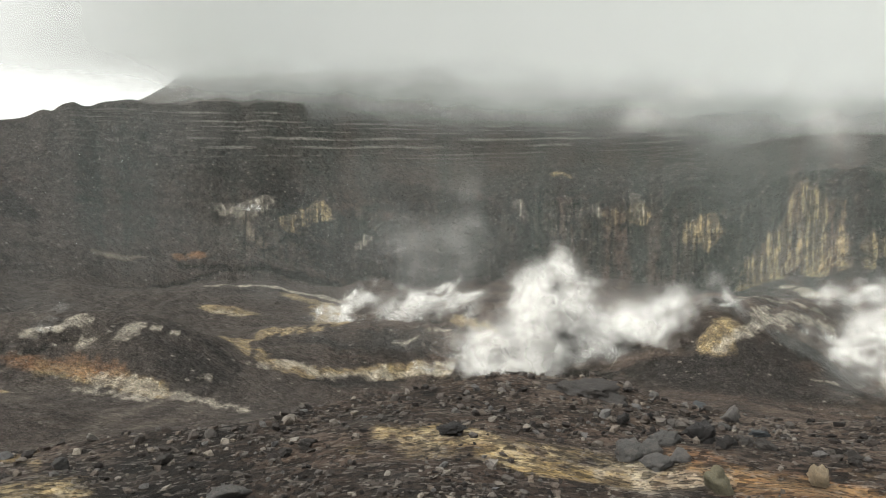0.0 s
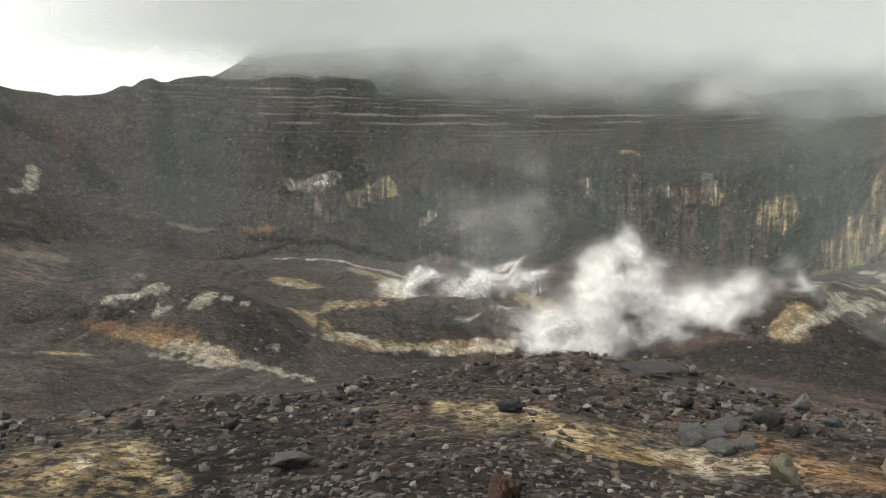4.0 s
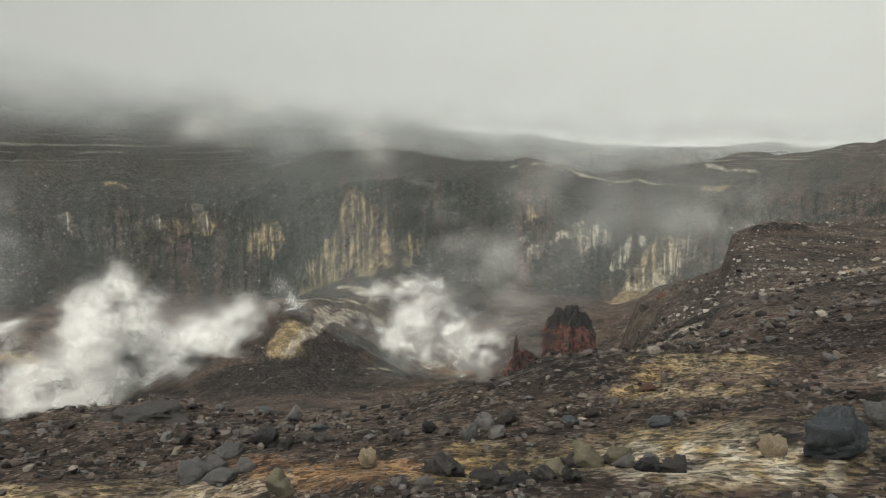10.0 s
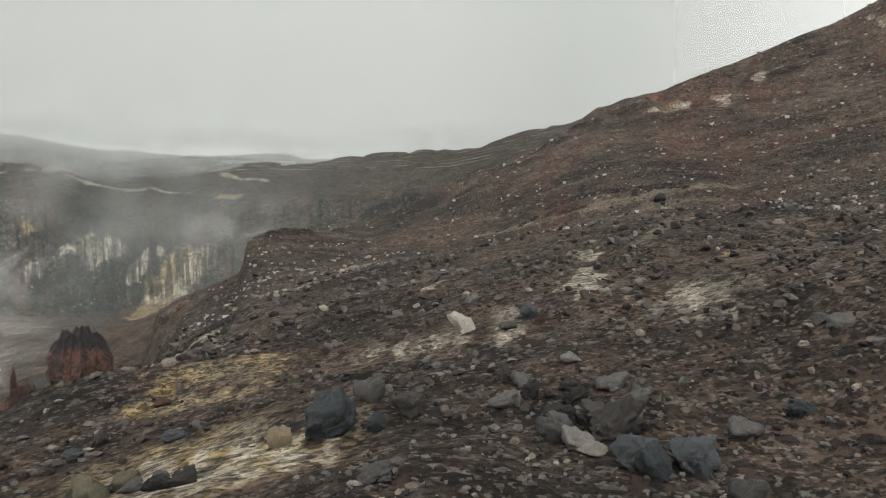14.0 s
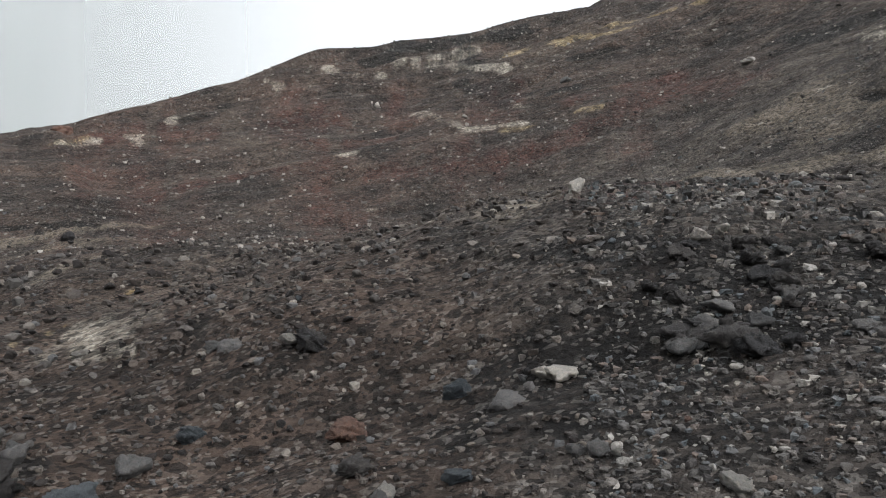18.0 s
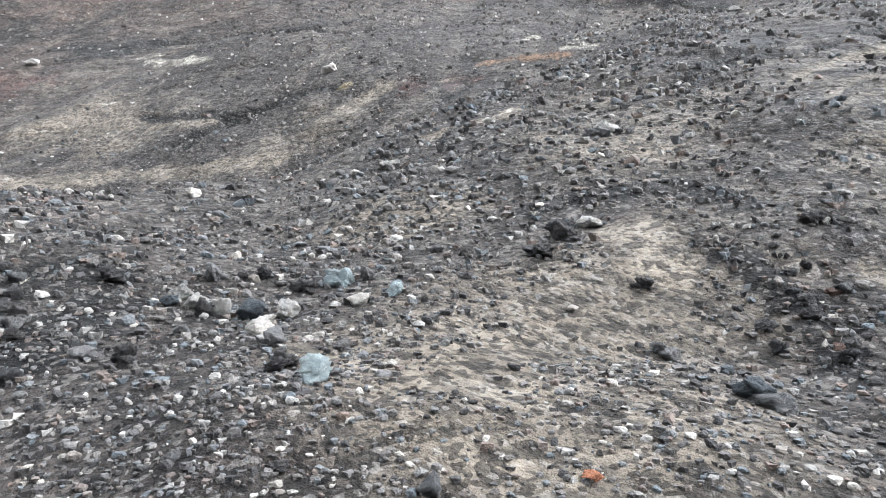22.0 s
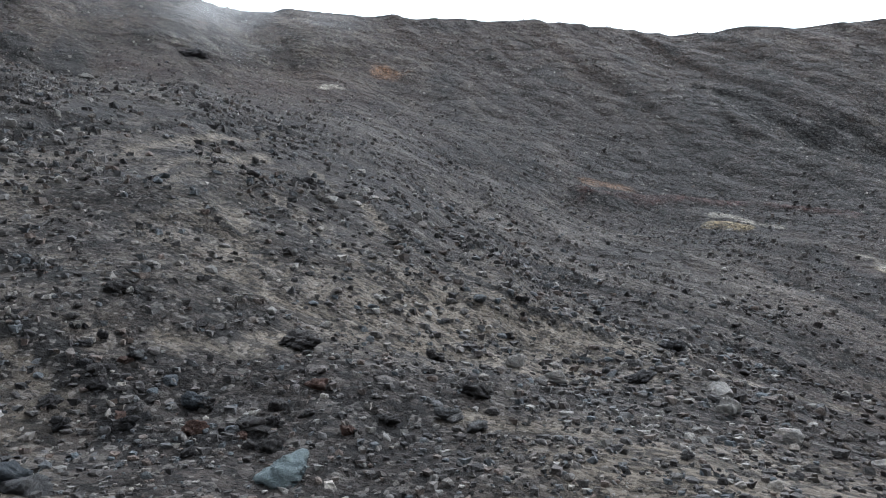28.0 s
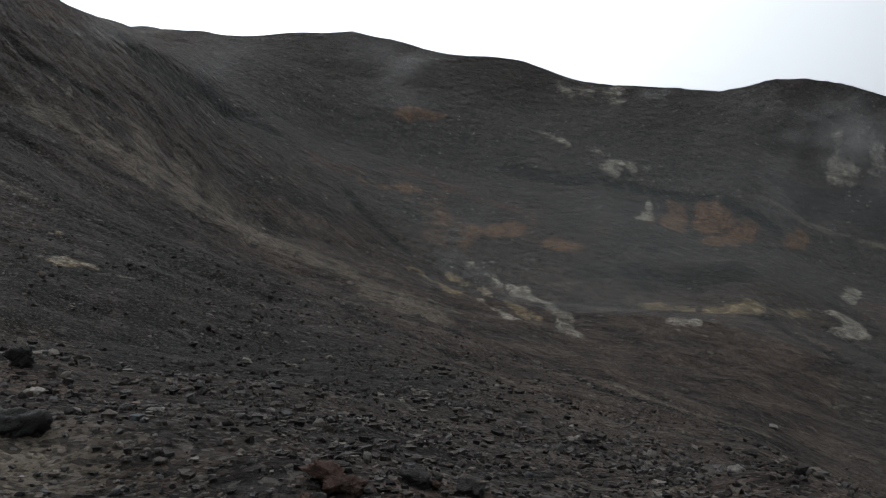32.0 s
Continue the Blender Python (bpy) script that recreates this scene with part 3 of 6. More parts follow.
seam("sulphur", 0.8, 2.1, 1, (-28.4, 378.2), (-28.7, 365.8), (-29.2, 353.4))
seam("sulphur", 0.8, 2.3, 0.7, (-29.7, 353.5), (-31.0, 355.3))
seam("sulphur", 0.7, 3.5, 0, (-27.0, 383.5), (-27.4, 370.8))
seam("dark", 1.5, 8.1, -2.4, (-21.7, 407.2), (-23.4, 391.9), (-22.5, 389.5))
seam("dark", 1.5, 7.5, 0, (-29.7, 383.6), (-31.4, 364.1), (-30.6, 343.2))
seam("dark", 1.5, 12, 0, (-6.0, 430.4), (-12.1, 438.4), (-19.0, 416.7))
seam("dark", 1.4, 8.6, 0, (4.0, 426.4), (-0.9, 418.5), (-5.8, 400.6))
seam("dark", 1.4, 5.8, 0, (-30.6, 343.2), (-35.0, 341.1), (-37.6, 348.3))
seam("sulphur", 0.7, 3, 0, (-12.9, 406.7), (-15.5, 405))
seam("sulphur", 0.8, 2.9, 0, (-19.0, 393.4), (-20.1, 395.4))
seam("sulphur", 0.5, 2.5, 0, (-8.8, 444.4), (-9.8, 442.4))
seam("pale", 0.45, 2.7, 0, (-10.0, 406.7), (-11.7, 410.7))
seam("pale", 0.5, 3.1, 0.62, (-5.9, 416.6), (-6.5, 408.6))
seam("pale", 0.5, 2.7, 0.54, (-14.7, 414.8), (-15.1, 406.9))
seam("pale", 0.8, 4.1, 0, (-44.4, 358.8), (-45.9, 363.9))
seam("pale", 0.7, 2, 0.79, (-39.7, 345.1), (-41.4, 351.9), (-42.6, 359))
seam("sulphur", 0.9, 5.2, 0, (-47.9, 311.3), (-49.1, 344.5), (-50.4, 353.5))
seam("pale", 0.8, 3.9, 0, (-49.4, 335.8), (-51.1, 348.2), (-51.8, 355.2))
seam("pale", 0.7, 2.6, 0.79, (-47.0, 346.5), (-48.5, 360.5))
seam("sulphur", 0.7, 3.1, 0, (-39.8, 378.3), (-40.3, 367.7))
seam("dark", 1.5, 4.6, 0, (-43.0, 348.4), (-45.1, 342.9), (-47.0, 353.5))
seam("dark", 1.4, 6.3, 0, (-41.8, 339.6), (-43.5, 332.5))
seam("pale", 0.8, 1.8, 0, (-41.2, 493.4), (-47.1, 482.4), (-51.9, 458.8), (-56.7, 412.9))
seam("pale", 0.7, 1.6, 0, (-43.2, 444.4), (-48.3, 426.4), (-53.8, 401.7))
seam("sulphur", 0.7, 3, 0, (-53.4, 399.8), (-54.8, 392.5))
seam("pale", 0.6, 1.7, 0, (-39.1, 432.2), (-43.2, 458.8))
seam("pale", 0.9, 1.2, 0, (-23.8, 199.1), (-26.1, 221.8), (-28.4, 231.8))
seam("pale", 0.9, 1.7, 0, (-25.6, 339), (-28.3, 314.4), (-30.6, 262.1), (-31.9, 308.5))
seam("pale", 0.8, 1.3, 0, (-28.4, 226), (-30.6, 226.7), (-33.3, 222.4))
seam("pale", 0.7, 0.9, 0, (-24.3, 218), (-23.4, 192.4), (-21.1, 178.4))
seam("sulphur", 0.7, 2.1, 0, (-21.6, 189), (-20.7, 180.4))
seam("pale", 0.7, 0.87, 0, (-21.6, 218.4), (-25.2, 232.8), (-28.4, 237.6))
seam("pale", 0.7, 0.84, 0, (-27.4, 178.2), (-28.8, 180.7))
seam("orange", 0.7, 1.6, 0, (-33.3, 218), (-35.5, 208))
seam("dark", 1.2, 2.5, 0, (-25.2, 188), (-28.4, 206.7), (-29.7, 176.3))
seam("dark", 1.2, 2.3, 0, (-15.3, 174), (-18.8, 171.9), (-22.5, 178.4))
seam("pale", 0.7, 0.94, 0, (3.9, 196.5), (2.0, 200.6), (-0.5, 219.4))
seam("sulphur", 0.7, 2.4, 0, (-1.7, 254.8), (-2.8, 250.9))
seam("pale", 0.7, 1, 0, (6.7, 176.9), (3.3, 182.4), (-0.4, 186.9))
seam("pale", 0.85, 0.16, 0, (-50.8, 23.8), (-52.2, 24.7))
seam("dark", 1.5, 0.083, -0.05, (-23.7, 9.9), (-26.4, 9.4), (-30.0, 10.1))
seam("dark", 1.5, 0.072, -0.036, (0.2, 9.4), (-1.6, 9.8))
seam("dark", 1.3, 1.3, 0.66, (-9.2, 181.6), (-13.1, 171.1))
seam("dark", 1.3, 0.091, -0.036, (-46.1, 12.1), (-48.8, 12.3), (-51.5, 12.2))
seam("dark", 1.2, 0.065, -0.026, (-51.5, 10), (-54.4, 10.1), (-57.3, 9.9))
seam("pale", 0.8, 0.14, 0, (-50.9, 24.5), (-53.1, 24.4))
seam("sulphur", 0.8, 0.061, 0, (-84.4, 12.7), (-87.4, 13.6))
seam("pale", 0.6, 0.11, 0, (-69.1, 16.3), (-70.8, 18.1))
seam("sulphur", 0.7, 0.29, 0, (-62.7, 47.8), (-64.6, 55.1))
seam("pale", 0.6, 0.14, 0, (-80.7, 21.1), (-82.0, 18.5), (-80.6, 13.6))
seam("sulphur", 0.7, 0.53, 0, (-86.0, 93.9), (-87.8, 96.5))
seam("pale", 0.7, 0.55, 0, (-90.8, 97.7), (-91.8, 98.1))
seam("sulphur", 0.6, 0.094, 0, (-90.7, 16.6), (-91.8, 16.9))
seam("dark", 1.5, 2.6, 1.8, (-64.6, 349.9), (-66.2, 353.2), (-68.2, 346.8))
seam("dark", 1.2, 0.14, -0.087, (-65.5, 23.4), (-69.0, 28.2))
seam("dark", 1.2, 0.34, -0.2, (-74.9, 61.2), (-79.0, 60.2))
seam("dark", 1.3, 0.055, -0.027, (-55.4, 8.5), (-59.8, 9), (-64.9, 10.7), (-70.2, 10.6))
seam("dark", 1.3, 0.071, -0.036, (-57.8, 11.7), (-62.3, 10.9), (-66.7, 9.9))
seam("dark", 1.2, 0.48, 0.29, (-56.9, 73.8), (-60.0, 73.8))
seam("dark", 1.1, 0.29, -0.14, (-78.6, 62.7), (-84.0, 61.3), (-88.3, 59.9))
seam("sand", 0.35, 0.89, 0, (-74.0, 60.9), (-82.9, 56.9), (-92.3, 59.6))
seam("dark", 1.3, 0.37, 0, (-50.5, 23.7), (-54.0, 26.1))
seam("dark", 1.3, 0.13, 0, (-78.7, 7.6), (-82.5, 7.7), (-86.2, 7.4))
seam("pale", 0.8, 1, 0.3, (-110.9, 119.8), (-113.7, 120.2), (-116.2, 121.7))
seam("pale", 0.9, 0.75, 0.22, (-112.4, 118.4), (-115.4, 116.1), (-118.2, 112.4), (-120.5, 108))
seam("sulphur", 0.6, 0.65, 0, (-119.0, 117.4), (-121.8, 118.6), (-124.8, 113.7), (-128.1, 111.4))
seam("pale", 0.7, 0.77, 0, (-105.0, 119.6), (-107.2, 117), (-109.2, 117.1))
seam("pale", 0.7, 0.64, 0.13, (-111.6, 99.2), (-113.8, 88.1), (-115.1, 82.8), (-116.1, 81.3))
seam("pale", 0.9, 0.53, 0, (-116.7, 81.7), (-118.8, 81.6), (-121.3, 79.7))
seam("sulphur", 0.9, 0.45, 0, (-118.8, 80.2), (-121.2, 78.7))
seam("sulphur", 0.9, 0.58, 0.17, (-124.6, 78.5), (-125.9, 77))
seam("pale", 0.6, 0.49, 0, (-119.9, 87.5), (-121.5, 86.3))
seam("red", 1.2, 2.4, 0, (-101.2, 99.4), (-102.9, 100.2), (-104.7, 99.4))
seam("red", 1, 1.8, 0, (-104.3, 87.3), (-106.5, 85), (-109.1, 85.7))
seam("red", 0.9, 1.7, 0, (-109.6, 72.3), (-113.9, 70.9), (-118.0, 70.6), (-123.9, 69.8))
seam("red", 0.8, 1.8, 0, (-88.6, 97), (-92.4, 101.4), (-95.9, 96))
seam("red", 0.8, 1.7, 0, (-123.9, 71.9), (-127.5, 74.3), (-131.0, 85.2))
seam("red", 0.7, 1.7, 0, (-92.5, 72.7), (-98.6, 75), (-105.2, 76))
seam("pale", 0.8, 0.79, 0, (-93.7, 104.5), (-95.2, 107.3))
seam("pale", 0.8, 0.62, 0, (-86.4, 94), (-88.2, 95.7))
seam("pale", 0.7, 0.62, 0, (-91.2, 96.6), (-92.0, 94))
seam("pale", 0.7, 0.43, 0, (-100.2, 116.7), (-101.3, 113.2))
seam("pale", 0.6, 0.37, 0, (-105.8, 78.7), (-107.4, 78.7))
seam("dark", 1.3, 0.7, 0.35, (-80.6, 94.1), (-82.2, 93.7))
seam("dark", 1.3, 0.76, 0.31, (-78.6, 91.7), (-79.5, 90))
seam("dark", 1.3, 0.91, 0, (-115.4, 108.9), (-117.5, 97.4), (-119.1, 91.5))
seam("dark", 1.2, 1.4, 0.43, (-108.5, 122), (-110.7, 126.7), (-114.1, 127), (-119.8, 127.6))
seam("dark", 1.1, 0.67, 0, (-122.3, 90.1), (-124.2, 89.6))
seam("pale", 0.7, 0.3, 0, (-97.7, 65.2), (-100.4, 62.6))
seam("pale", 0.8, 0.091, 0, (-110.2, 16.2), (-111.8, 16.3), (-113.5, 15.4))
seam("pale", 0.7, 0.078, 0, (-102.4, 17.4), (-104.2, 15.8))
seam("pale", 0.6, 0.12, 0, (-81.2, 18.9), (-82.8, 19.2))
seam("pale", 0.7, 0.1, 0, (-80.7, 12.5), (-81.9, 13.6), (-82.5, 15.6))
seam("pale", 0.8, 0.072, 0, (-84.8, 12.1), (-86.7, 12.8), (-88.6, 13.1))
seam("pale", 0.6, 0.074, 0, (-91.4, 15.8), (-93.0, 15.9))
seam("pale", 0.6, 0.079, 0, (-118.8, 15.1), (-121.4, 13.2))
seam("pale", 0.6, 0.13, 0, (-73.5, 28), (-74.6, 29))
seam("pale", 0.6, 0.28, 0, (-76.2, 60.2), (-77.3, 59.4))
seam("pale", 0.5, 0.29, 0, (-108.3, 62.3), (-110.1, 63.2))
seam("dark", 1.2, 0.27, -0.14, (-79.6, 58.9), (-81.9, 57.6))
seam("dark", 1, 0.33, -0.17, (-85.0, 58.9), (-88.7, 59.2))
seam("sand", 0.4, 0.29, 0, (-85.5, 19.6), (-89.4, 25))
seam("grey", 0.8, 0.29, 0, (-114.3, 12.6), (-121.8, 10.5), (-128.8, 9.4))
seam("pale", 0.7, 0.38, 0.11, (-143.8, 71.7), (-146.1, 67.9), (-148.7, 62.2))
seam("pale", 0.7, 0.28, 0, (-140.9, 58.8), (-141.7, 59))
seam("sand", 0.6, 0.93, 0, (-133.8, 46.4), (-141.1, 43.6))
seam("dark", 1.1, 0.22, -0.11, (-146.0, 46.1), (-150.3, 47.1), (-154.0, 48.8), (-157.6, 45.9))
seam("dark", 1.1, 0.89, 0, (-138.1, 85.3), (-141.9, 79.5), (-144.8, 79))
seam("sand", 0.35, 0.73, 0, (-135.8, 57.8), (-140.1, 55.8), (-148.4, 48))
seam("red", 0.8, 1.9, 0, (-124.1, 84.2), (-129.4, 85.2), (-135.6, 74))
seam("dark", 1, 0.59, -0.23, (-124.0, 103.8), (-129.2, 104.4), (-133.6, 105.7))
seam("sulphur", 0.5, 0.65, 0, (-124.0, 116.7), (-129.2, 115.2), (-133.5, 112.7))
seam("sulphur", 0.8, 0.21, 0.064, (-157.9, 45.7), (-158.6, 45.8))
seam("dark", 1.4, 0.23, 0, (-123.2, 10.1), (-133.6, 9), (-143.9, 9.4))
seam("dark", 1.3, 0.21, 0, (-132.5, 7.5), (-138.5, 7.2), (-144.1, 8.4))
seam("dark", 1.3, 0.4, -0.24, (-143.5, 80.1), (-150.5, 75), (-155.6, 68), (-161.4, 59))
seam("pale", 0.9, 0.41, 0, (-143.6, 74.7), (-144.6, 73.3))
seam("pale", 0.9, 0.51, 0, (-145.3, 69.2), (-146.7, 68.7), (-148.1, 65))
seam("dark", 1.2, 0.22, -0.16, (-146.8, 45.2), (-149.5, 48.2), (-152.8, 47.8), (-155.9, 47.5))
seam("dark", 1.5, 0.65, 0.52, (-179.6, 82.7), (176.8, 72.6))
seam("pale", 0.9, 0.3, 0, (-171.6, 51.3), (-172.9, 55))
seam("pale", 1, 0.26, 0, (-175.4, 46.1), (-178.1, 46.3))
seam("pale", 0.9, 0.18, 0, (-176.1, 48.8), (-177.2, 45.1))
seam("orange", 0.85, 0.38, 0, (-168.9, 45.7), (-171.6, 45.2), (-175.2, 44.8))
seam("pale", 0.6, 0.94, 0.19, (-153.2, 91), (-154.2, 91.8))
seam("dark", 1.2, 1.2, 0.25, (-147.7, 95.9), (-151.8, 92.3))
seam("dark", 1.2, 1.2, 0.23, (-155.4, 89), (-157.8, 89.6))
seam("dark", 1.2, 1.1, 0.21, (-166.4, 97), (-171.0, 93.3))
seam("dark", 1.4, 0.15, -0.12, (177.1, 21.7), (171.6, 24.5), (167.5, 26.4), (160.8, 32.2), (153.2, 43.8))
seam("pale", 0.6, 0.27, 0, (171.8, 45.8), (170.2, 68.5))
seam("pale", 0.5, 0.31, 0, (155.6, 83.9), (154.6, 84.3))
seam("dark", 1.1, 0.37, -0.11, (-144.0, 53.3), (-147.4, 49.5), (-152.4, 47.7))
seam("sand", 0.5, 0.65, 0, (-156.0, 41.8), (-159.6, 43.4), (-161.2, 44.3))
seam("sand", 0.5, 0.69, 0, (-144.3, 42.9), (-148.3, 40.8), (-153.1, 40.3))
seam("red", 0.6, 0.96, 0, (-163.8, 43.1), (-168.1, 42.5))
seam("sand", 0.5, 0.32, 0, (-165.9, 43.3), (-167.2, 43.2))
seam("pale", 0.5, 0.077, 0, (-170.3, 20.6), (-171.6, 20.7))
seam("dark", 1, 0.19, -0.075, (-165.6, 39.2), (-168.1, 41.4))
seam("dark", 1, 0.083, -0.033, (-166.1, 18.4), (-169.3, 22.1), (-171.0, 24.8))
seam("sand", 0.9, 0.24, -0.012, (179.1, 10.7), (177.0, 9.8), (-179.0, 8.7))
seam("sand", 0.95, 0.27, -0.013, (-179.0, 8.7), (-173.3, 7.2), (-168.6, 5.6))
seam("dark", 1.4, 0.12, 0.03, (173.8, 10.3), (170.7, 9.5), (167.4, 8.8), (165.1, 7.9))
seam("dark", 1.4, 0.15, 0.038, (166.4, 8.1), (163.0, 8), (158.1, 8.1))
seam("sand", 0.8, 0.19, -0.0094, (164.3, 10.1), (160.2, 10.1), (156.9, 10.7))
seam("dark", 1.3, 0.2, 0.04, (-174.2, 11.9), (-178.8, 12.1), (175.8, 12.9), (171.0, 11.6))
seam("sand", 0.95, 0.14, -0.035, (161.4, 13.1), (156.1, 12.1), (149.5, 12.1), (142.3, 12.6))
seam("sand", 0.9, 0.12, -0.035, (162.7, 17.9), (160.6, 15.4), (157.3, 13.6))
seam("sand", 0.9, 0.11, -0.034, (158.4, 18.6), (152.3, 15.7), (144.8, 15.2), (138.9, 15.3), (134.3, 15))
seam("sand", 0.8, 0.12, -0.035, (155.8, 26.4), (150.2, 19.1), (142.8, 16.9), (136.2, 16.7))
seam("sand", 0.8, 0.15, -0.03, (167.0, 18.6), (164.4, 20.6), (160.6, 25.9), (157.5, 26.1))
seam("sand", 0.7, 0.19, -0.039, (168.8, 21), (164.5, 26), (159.2, 34.5))
seam("dark", 1.2, 0.086, 0.043, (164.4, 17.1), (161.4, 15.3), (158.1, 14.5))
seam("dark", 1.2, 0.11, 0.053, (160.1, 19), (154.3, 16.1), (147.4, 14.8))
seam("dark", 1.2, 0.11, 0.056, (154.2, 23.9), (146.4, 17.9), (139.4, 16.2), (134.1, 16.6))
seam("dark", 1.2, 0.25, 0.1, (151.9, 35.8), (144.1, 33.5), (137.1, 34), (133.4, 31))
seam("dark", 1.1, 0.17, 0.07, (158.4, 22.3), (155.0, 24.2))
seam("dark", 1.3, 0.17, -0.14, (176.5, 22.4), (171.5, 26.4), (165.4, 31.1), (160.6, 36.3), (154.0, 38.9))
seam("dark", 1.4, 0.66, 0.52, (-180.0, 82), (176.3, 73.9))
seam("dark", 1.5, 0.75, 0.3, (135.7, 66.9), (134.1, 66.7), (132.5, 68))
seam("orange", 0.6, 0.54, 0, (134.8, 71.9), (132.4, 72.9))
seam("dark", 1.1, 1, 0, (141.7, 67.9), (139.5, 69.3))
seam("orange", 0.6, 0.8, 0, (152.0, 95.3), (150.2, 94.9))
seam("pale", 0.7, 0.32, 0, (155.8, 84), (154.9, 85.1))
seam("dark", 1.2, 0.14, 0.028, (172.3, 10.2), (169.0, 9.4), (165.7, 8.6))
seam("sand", 0.7, 0.27, 0, (179.3, 10.6), (176.8, 9.7), (177.3, 8.7))
seam("sand", 0.7, 0.2, 0, (-174.5, 8), (-176.8, 8.8), (-179.2, 9.1))
seam("dark", 1.1, 1.3, 0, (-167.5, 100), (-171.2, 99.1))
seam("sand", 0.5, 0.26, 0, (-165.9, 19.1), (-168.5, 19.8), (-171.9, 20.5))
seam("dark", 1.2, 0.24, 0.048, (174.9, 23.6), (176.4, 19.1))
seam("pale", 0.9, 0.38, 0, (126.1, 68.9), (124.5, 69.3), (121.9, 67.5), (120.4, 64.3))
seam("sulphur", 0.9, 0.43, 0.13, (126.3, 65.3), (124.1, 65.1))
seam("pale", 1, 0.36, 0, (116.7, 58.8), (115.0, 54.5), (112.2, 55.2))
seam("sulphur", 0.95, 0.31, 0.12, (116.3, 55.7), (114.2, 54), (112.0, 61.6))
seam("sulphur", 0.8, 0.3, 0, (108.3, 53.5), (107.2, 53.2))
seam("pale", 0.8, 0.22, 0, (107.8, 45.6), (105.3, 46.6))
seam("pale", 0.7, 0.17, 0, (103.4, 45.7), (102.0, 47))
seam("red", 0.8, 0.82, 0.25, (135.7, 67), (128.9, 72.5), (122.8, 76.1), (117.5, 73.2))
seam("dark", 1.4, 0.61, 0.37, (114.3, 90.3), (111.3, 94.3), (108.8, 93.6))
seam("dark", 1.2, 0.43, -0.13, (133.2, 68.7), (124.6, 63.6), (116.8, 52.5), (111.7, 48.6))
seam("sand", 0.6, 0.45, 0.22, (126.9, 110), (124.3, 99.1), (118.7, 93.5), (111.3, 90.1))
seam("sand", 0.7, 0.53, 0.27, (119.0, 103.6), (112.9, 107.5), (102.9, 117.1), (95.4, 139.2), (89.9, 114.3))
seam("sand", 0.5, 0.29, 0.12, (113.6, 71), (105.3, 62.7), (96.0, 53.5))
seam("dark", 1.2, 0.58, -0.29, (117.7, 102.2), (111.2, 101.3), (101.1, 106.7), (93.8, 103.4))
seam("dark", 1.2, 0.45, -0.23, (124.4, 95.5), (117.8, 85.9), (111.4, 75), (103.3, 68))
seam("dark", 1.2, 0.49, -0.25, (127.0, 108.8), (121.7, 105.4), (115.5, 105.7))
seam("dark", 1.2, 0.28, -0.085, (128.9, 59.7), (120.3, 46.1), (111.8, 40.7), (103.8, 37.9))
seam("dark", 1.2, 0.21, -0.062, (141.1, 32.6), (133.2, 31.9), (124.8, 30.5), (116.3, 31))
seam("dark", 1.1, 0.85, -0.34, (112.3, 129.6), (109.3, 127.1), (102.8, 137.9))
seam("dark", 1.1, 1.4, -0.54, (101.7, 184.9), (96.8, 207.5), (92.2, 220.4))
seam("sand", 0.9, 0.14, -0.014, (150.5, 12.1), (145.7, 12.3), (140.6, 12.4))
seam("sand", 0.9, 0.16, -0.016, (136.2, 15.8), (130.7, 16.8), (124.9, 16.9), (118.7, 17.6))
seam("dark", 1.3, 0.22, 0.043, (135.1, 20.6), (130.7, 25.6))
seam("sand", 0.5, 0.091, -0.018, (145.2, 18.7), (142.2, 16.3), (137.0, 15.7))
seam("dark", 1.2, 0.2, 0.041, (130.7, 26.8), (122.7, 28.7), (114.4, 21.5), (106.5, 18.9))
seam("sand", 0.6, 0.17, 0, (143.6, 9), (132.9, 8.9), (121.2, 9), (109.8, 8.4))
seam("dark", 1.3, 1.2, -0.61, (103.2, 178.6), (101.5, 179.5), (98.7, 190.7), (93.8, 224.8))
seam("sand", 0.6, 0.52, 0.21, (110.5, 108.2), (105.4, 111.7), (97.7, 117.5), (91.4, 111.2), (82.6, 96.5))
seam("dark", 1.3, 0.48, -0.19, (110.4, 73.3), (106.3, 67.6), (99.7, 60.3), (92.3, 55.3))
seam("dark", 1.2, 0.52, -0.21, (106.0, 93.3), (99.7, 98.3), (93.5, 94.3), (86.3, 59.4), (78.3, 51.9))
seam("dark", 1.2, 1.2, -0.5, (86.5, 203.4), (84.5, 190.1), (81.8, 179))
seam("orange", 1, 3, 0, (76.0, 201.7), (73.8, 205.4))
seam("orange", 0.8, 2, 0, (70.5, 198.9), (69.0, 197.1))
seam("orange", 0.9, 3.6, 0, (61.9, 231.3), (59.5, 248.8))
seam("orange", 0.7, 1.7, 0, (85.0, 218.6), (81.5, 224.8))
seam("orange", 0.6, 2.2, 0, (59.0, 223), (56.0, 250))
seam("orange", 0.6, 1.6, 0, (83.0, 278.2), (80.4, 280.8))
seam("red", 0.7, 3.3, 0, (87.7, 216.4), (82.0, 245.9), (73.9, 222.9))
seam("orange", 0.6, 1.9, 0, (54.0, 243.3), (52.6, 255.9))
seam("sulphur", 1, 0.92, 0.18, (81.0, 168.5), (79.5, 163.8), (78.1, 137.5))
seam("pale", 1, 0.96, 0.19, (76.8, 182.3), (74.5, 171.5), (72.8, 164.4))
seam("pale", 1, 0.58, 0.12, (75.9, 133.6), (73.6, 115.7))
seam("pale", 0.9, 0.67, 0.13, (72.3, 168.3), (70.3, 143), (68.8, 112.8))
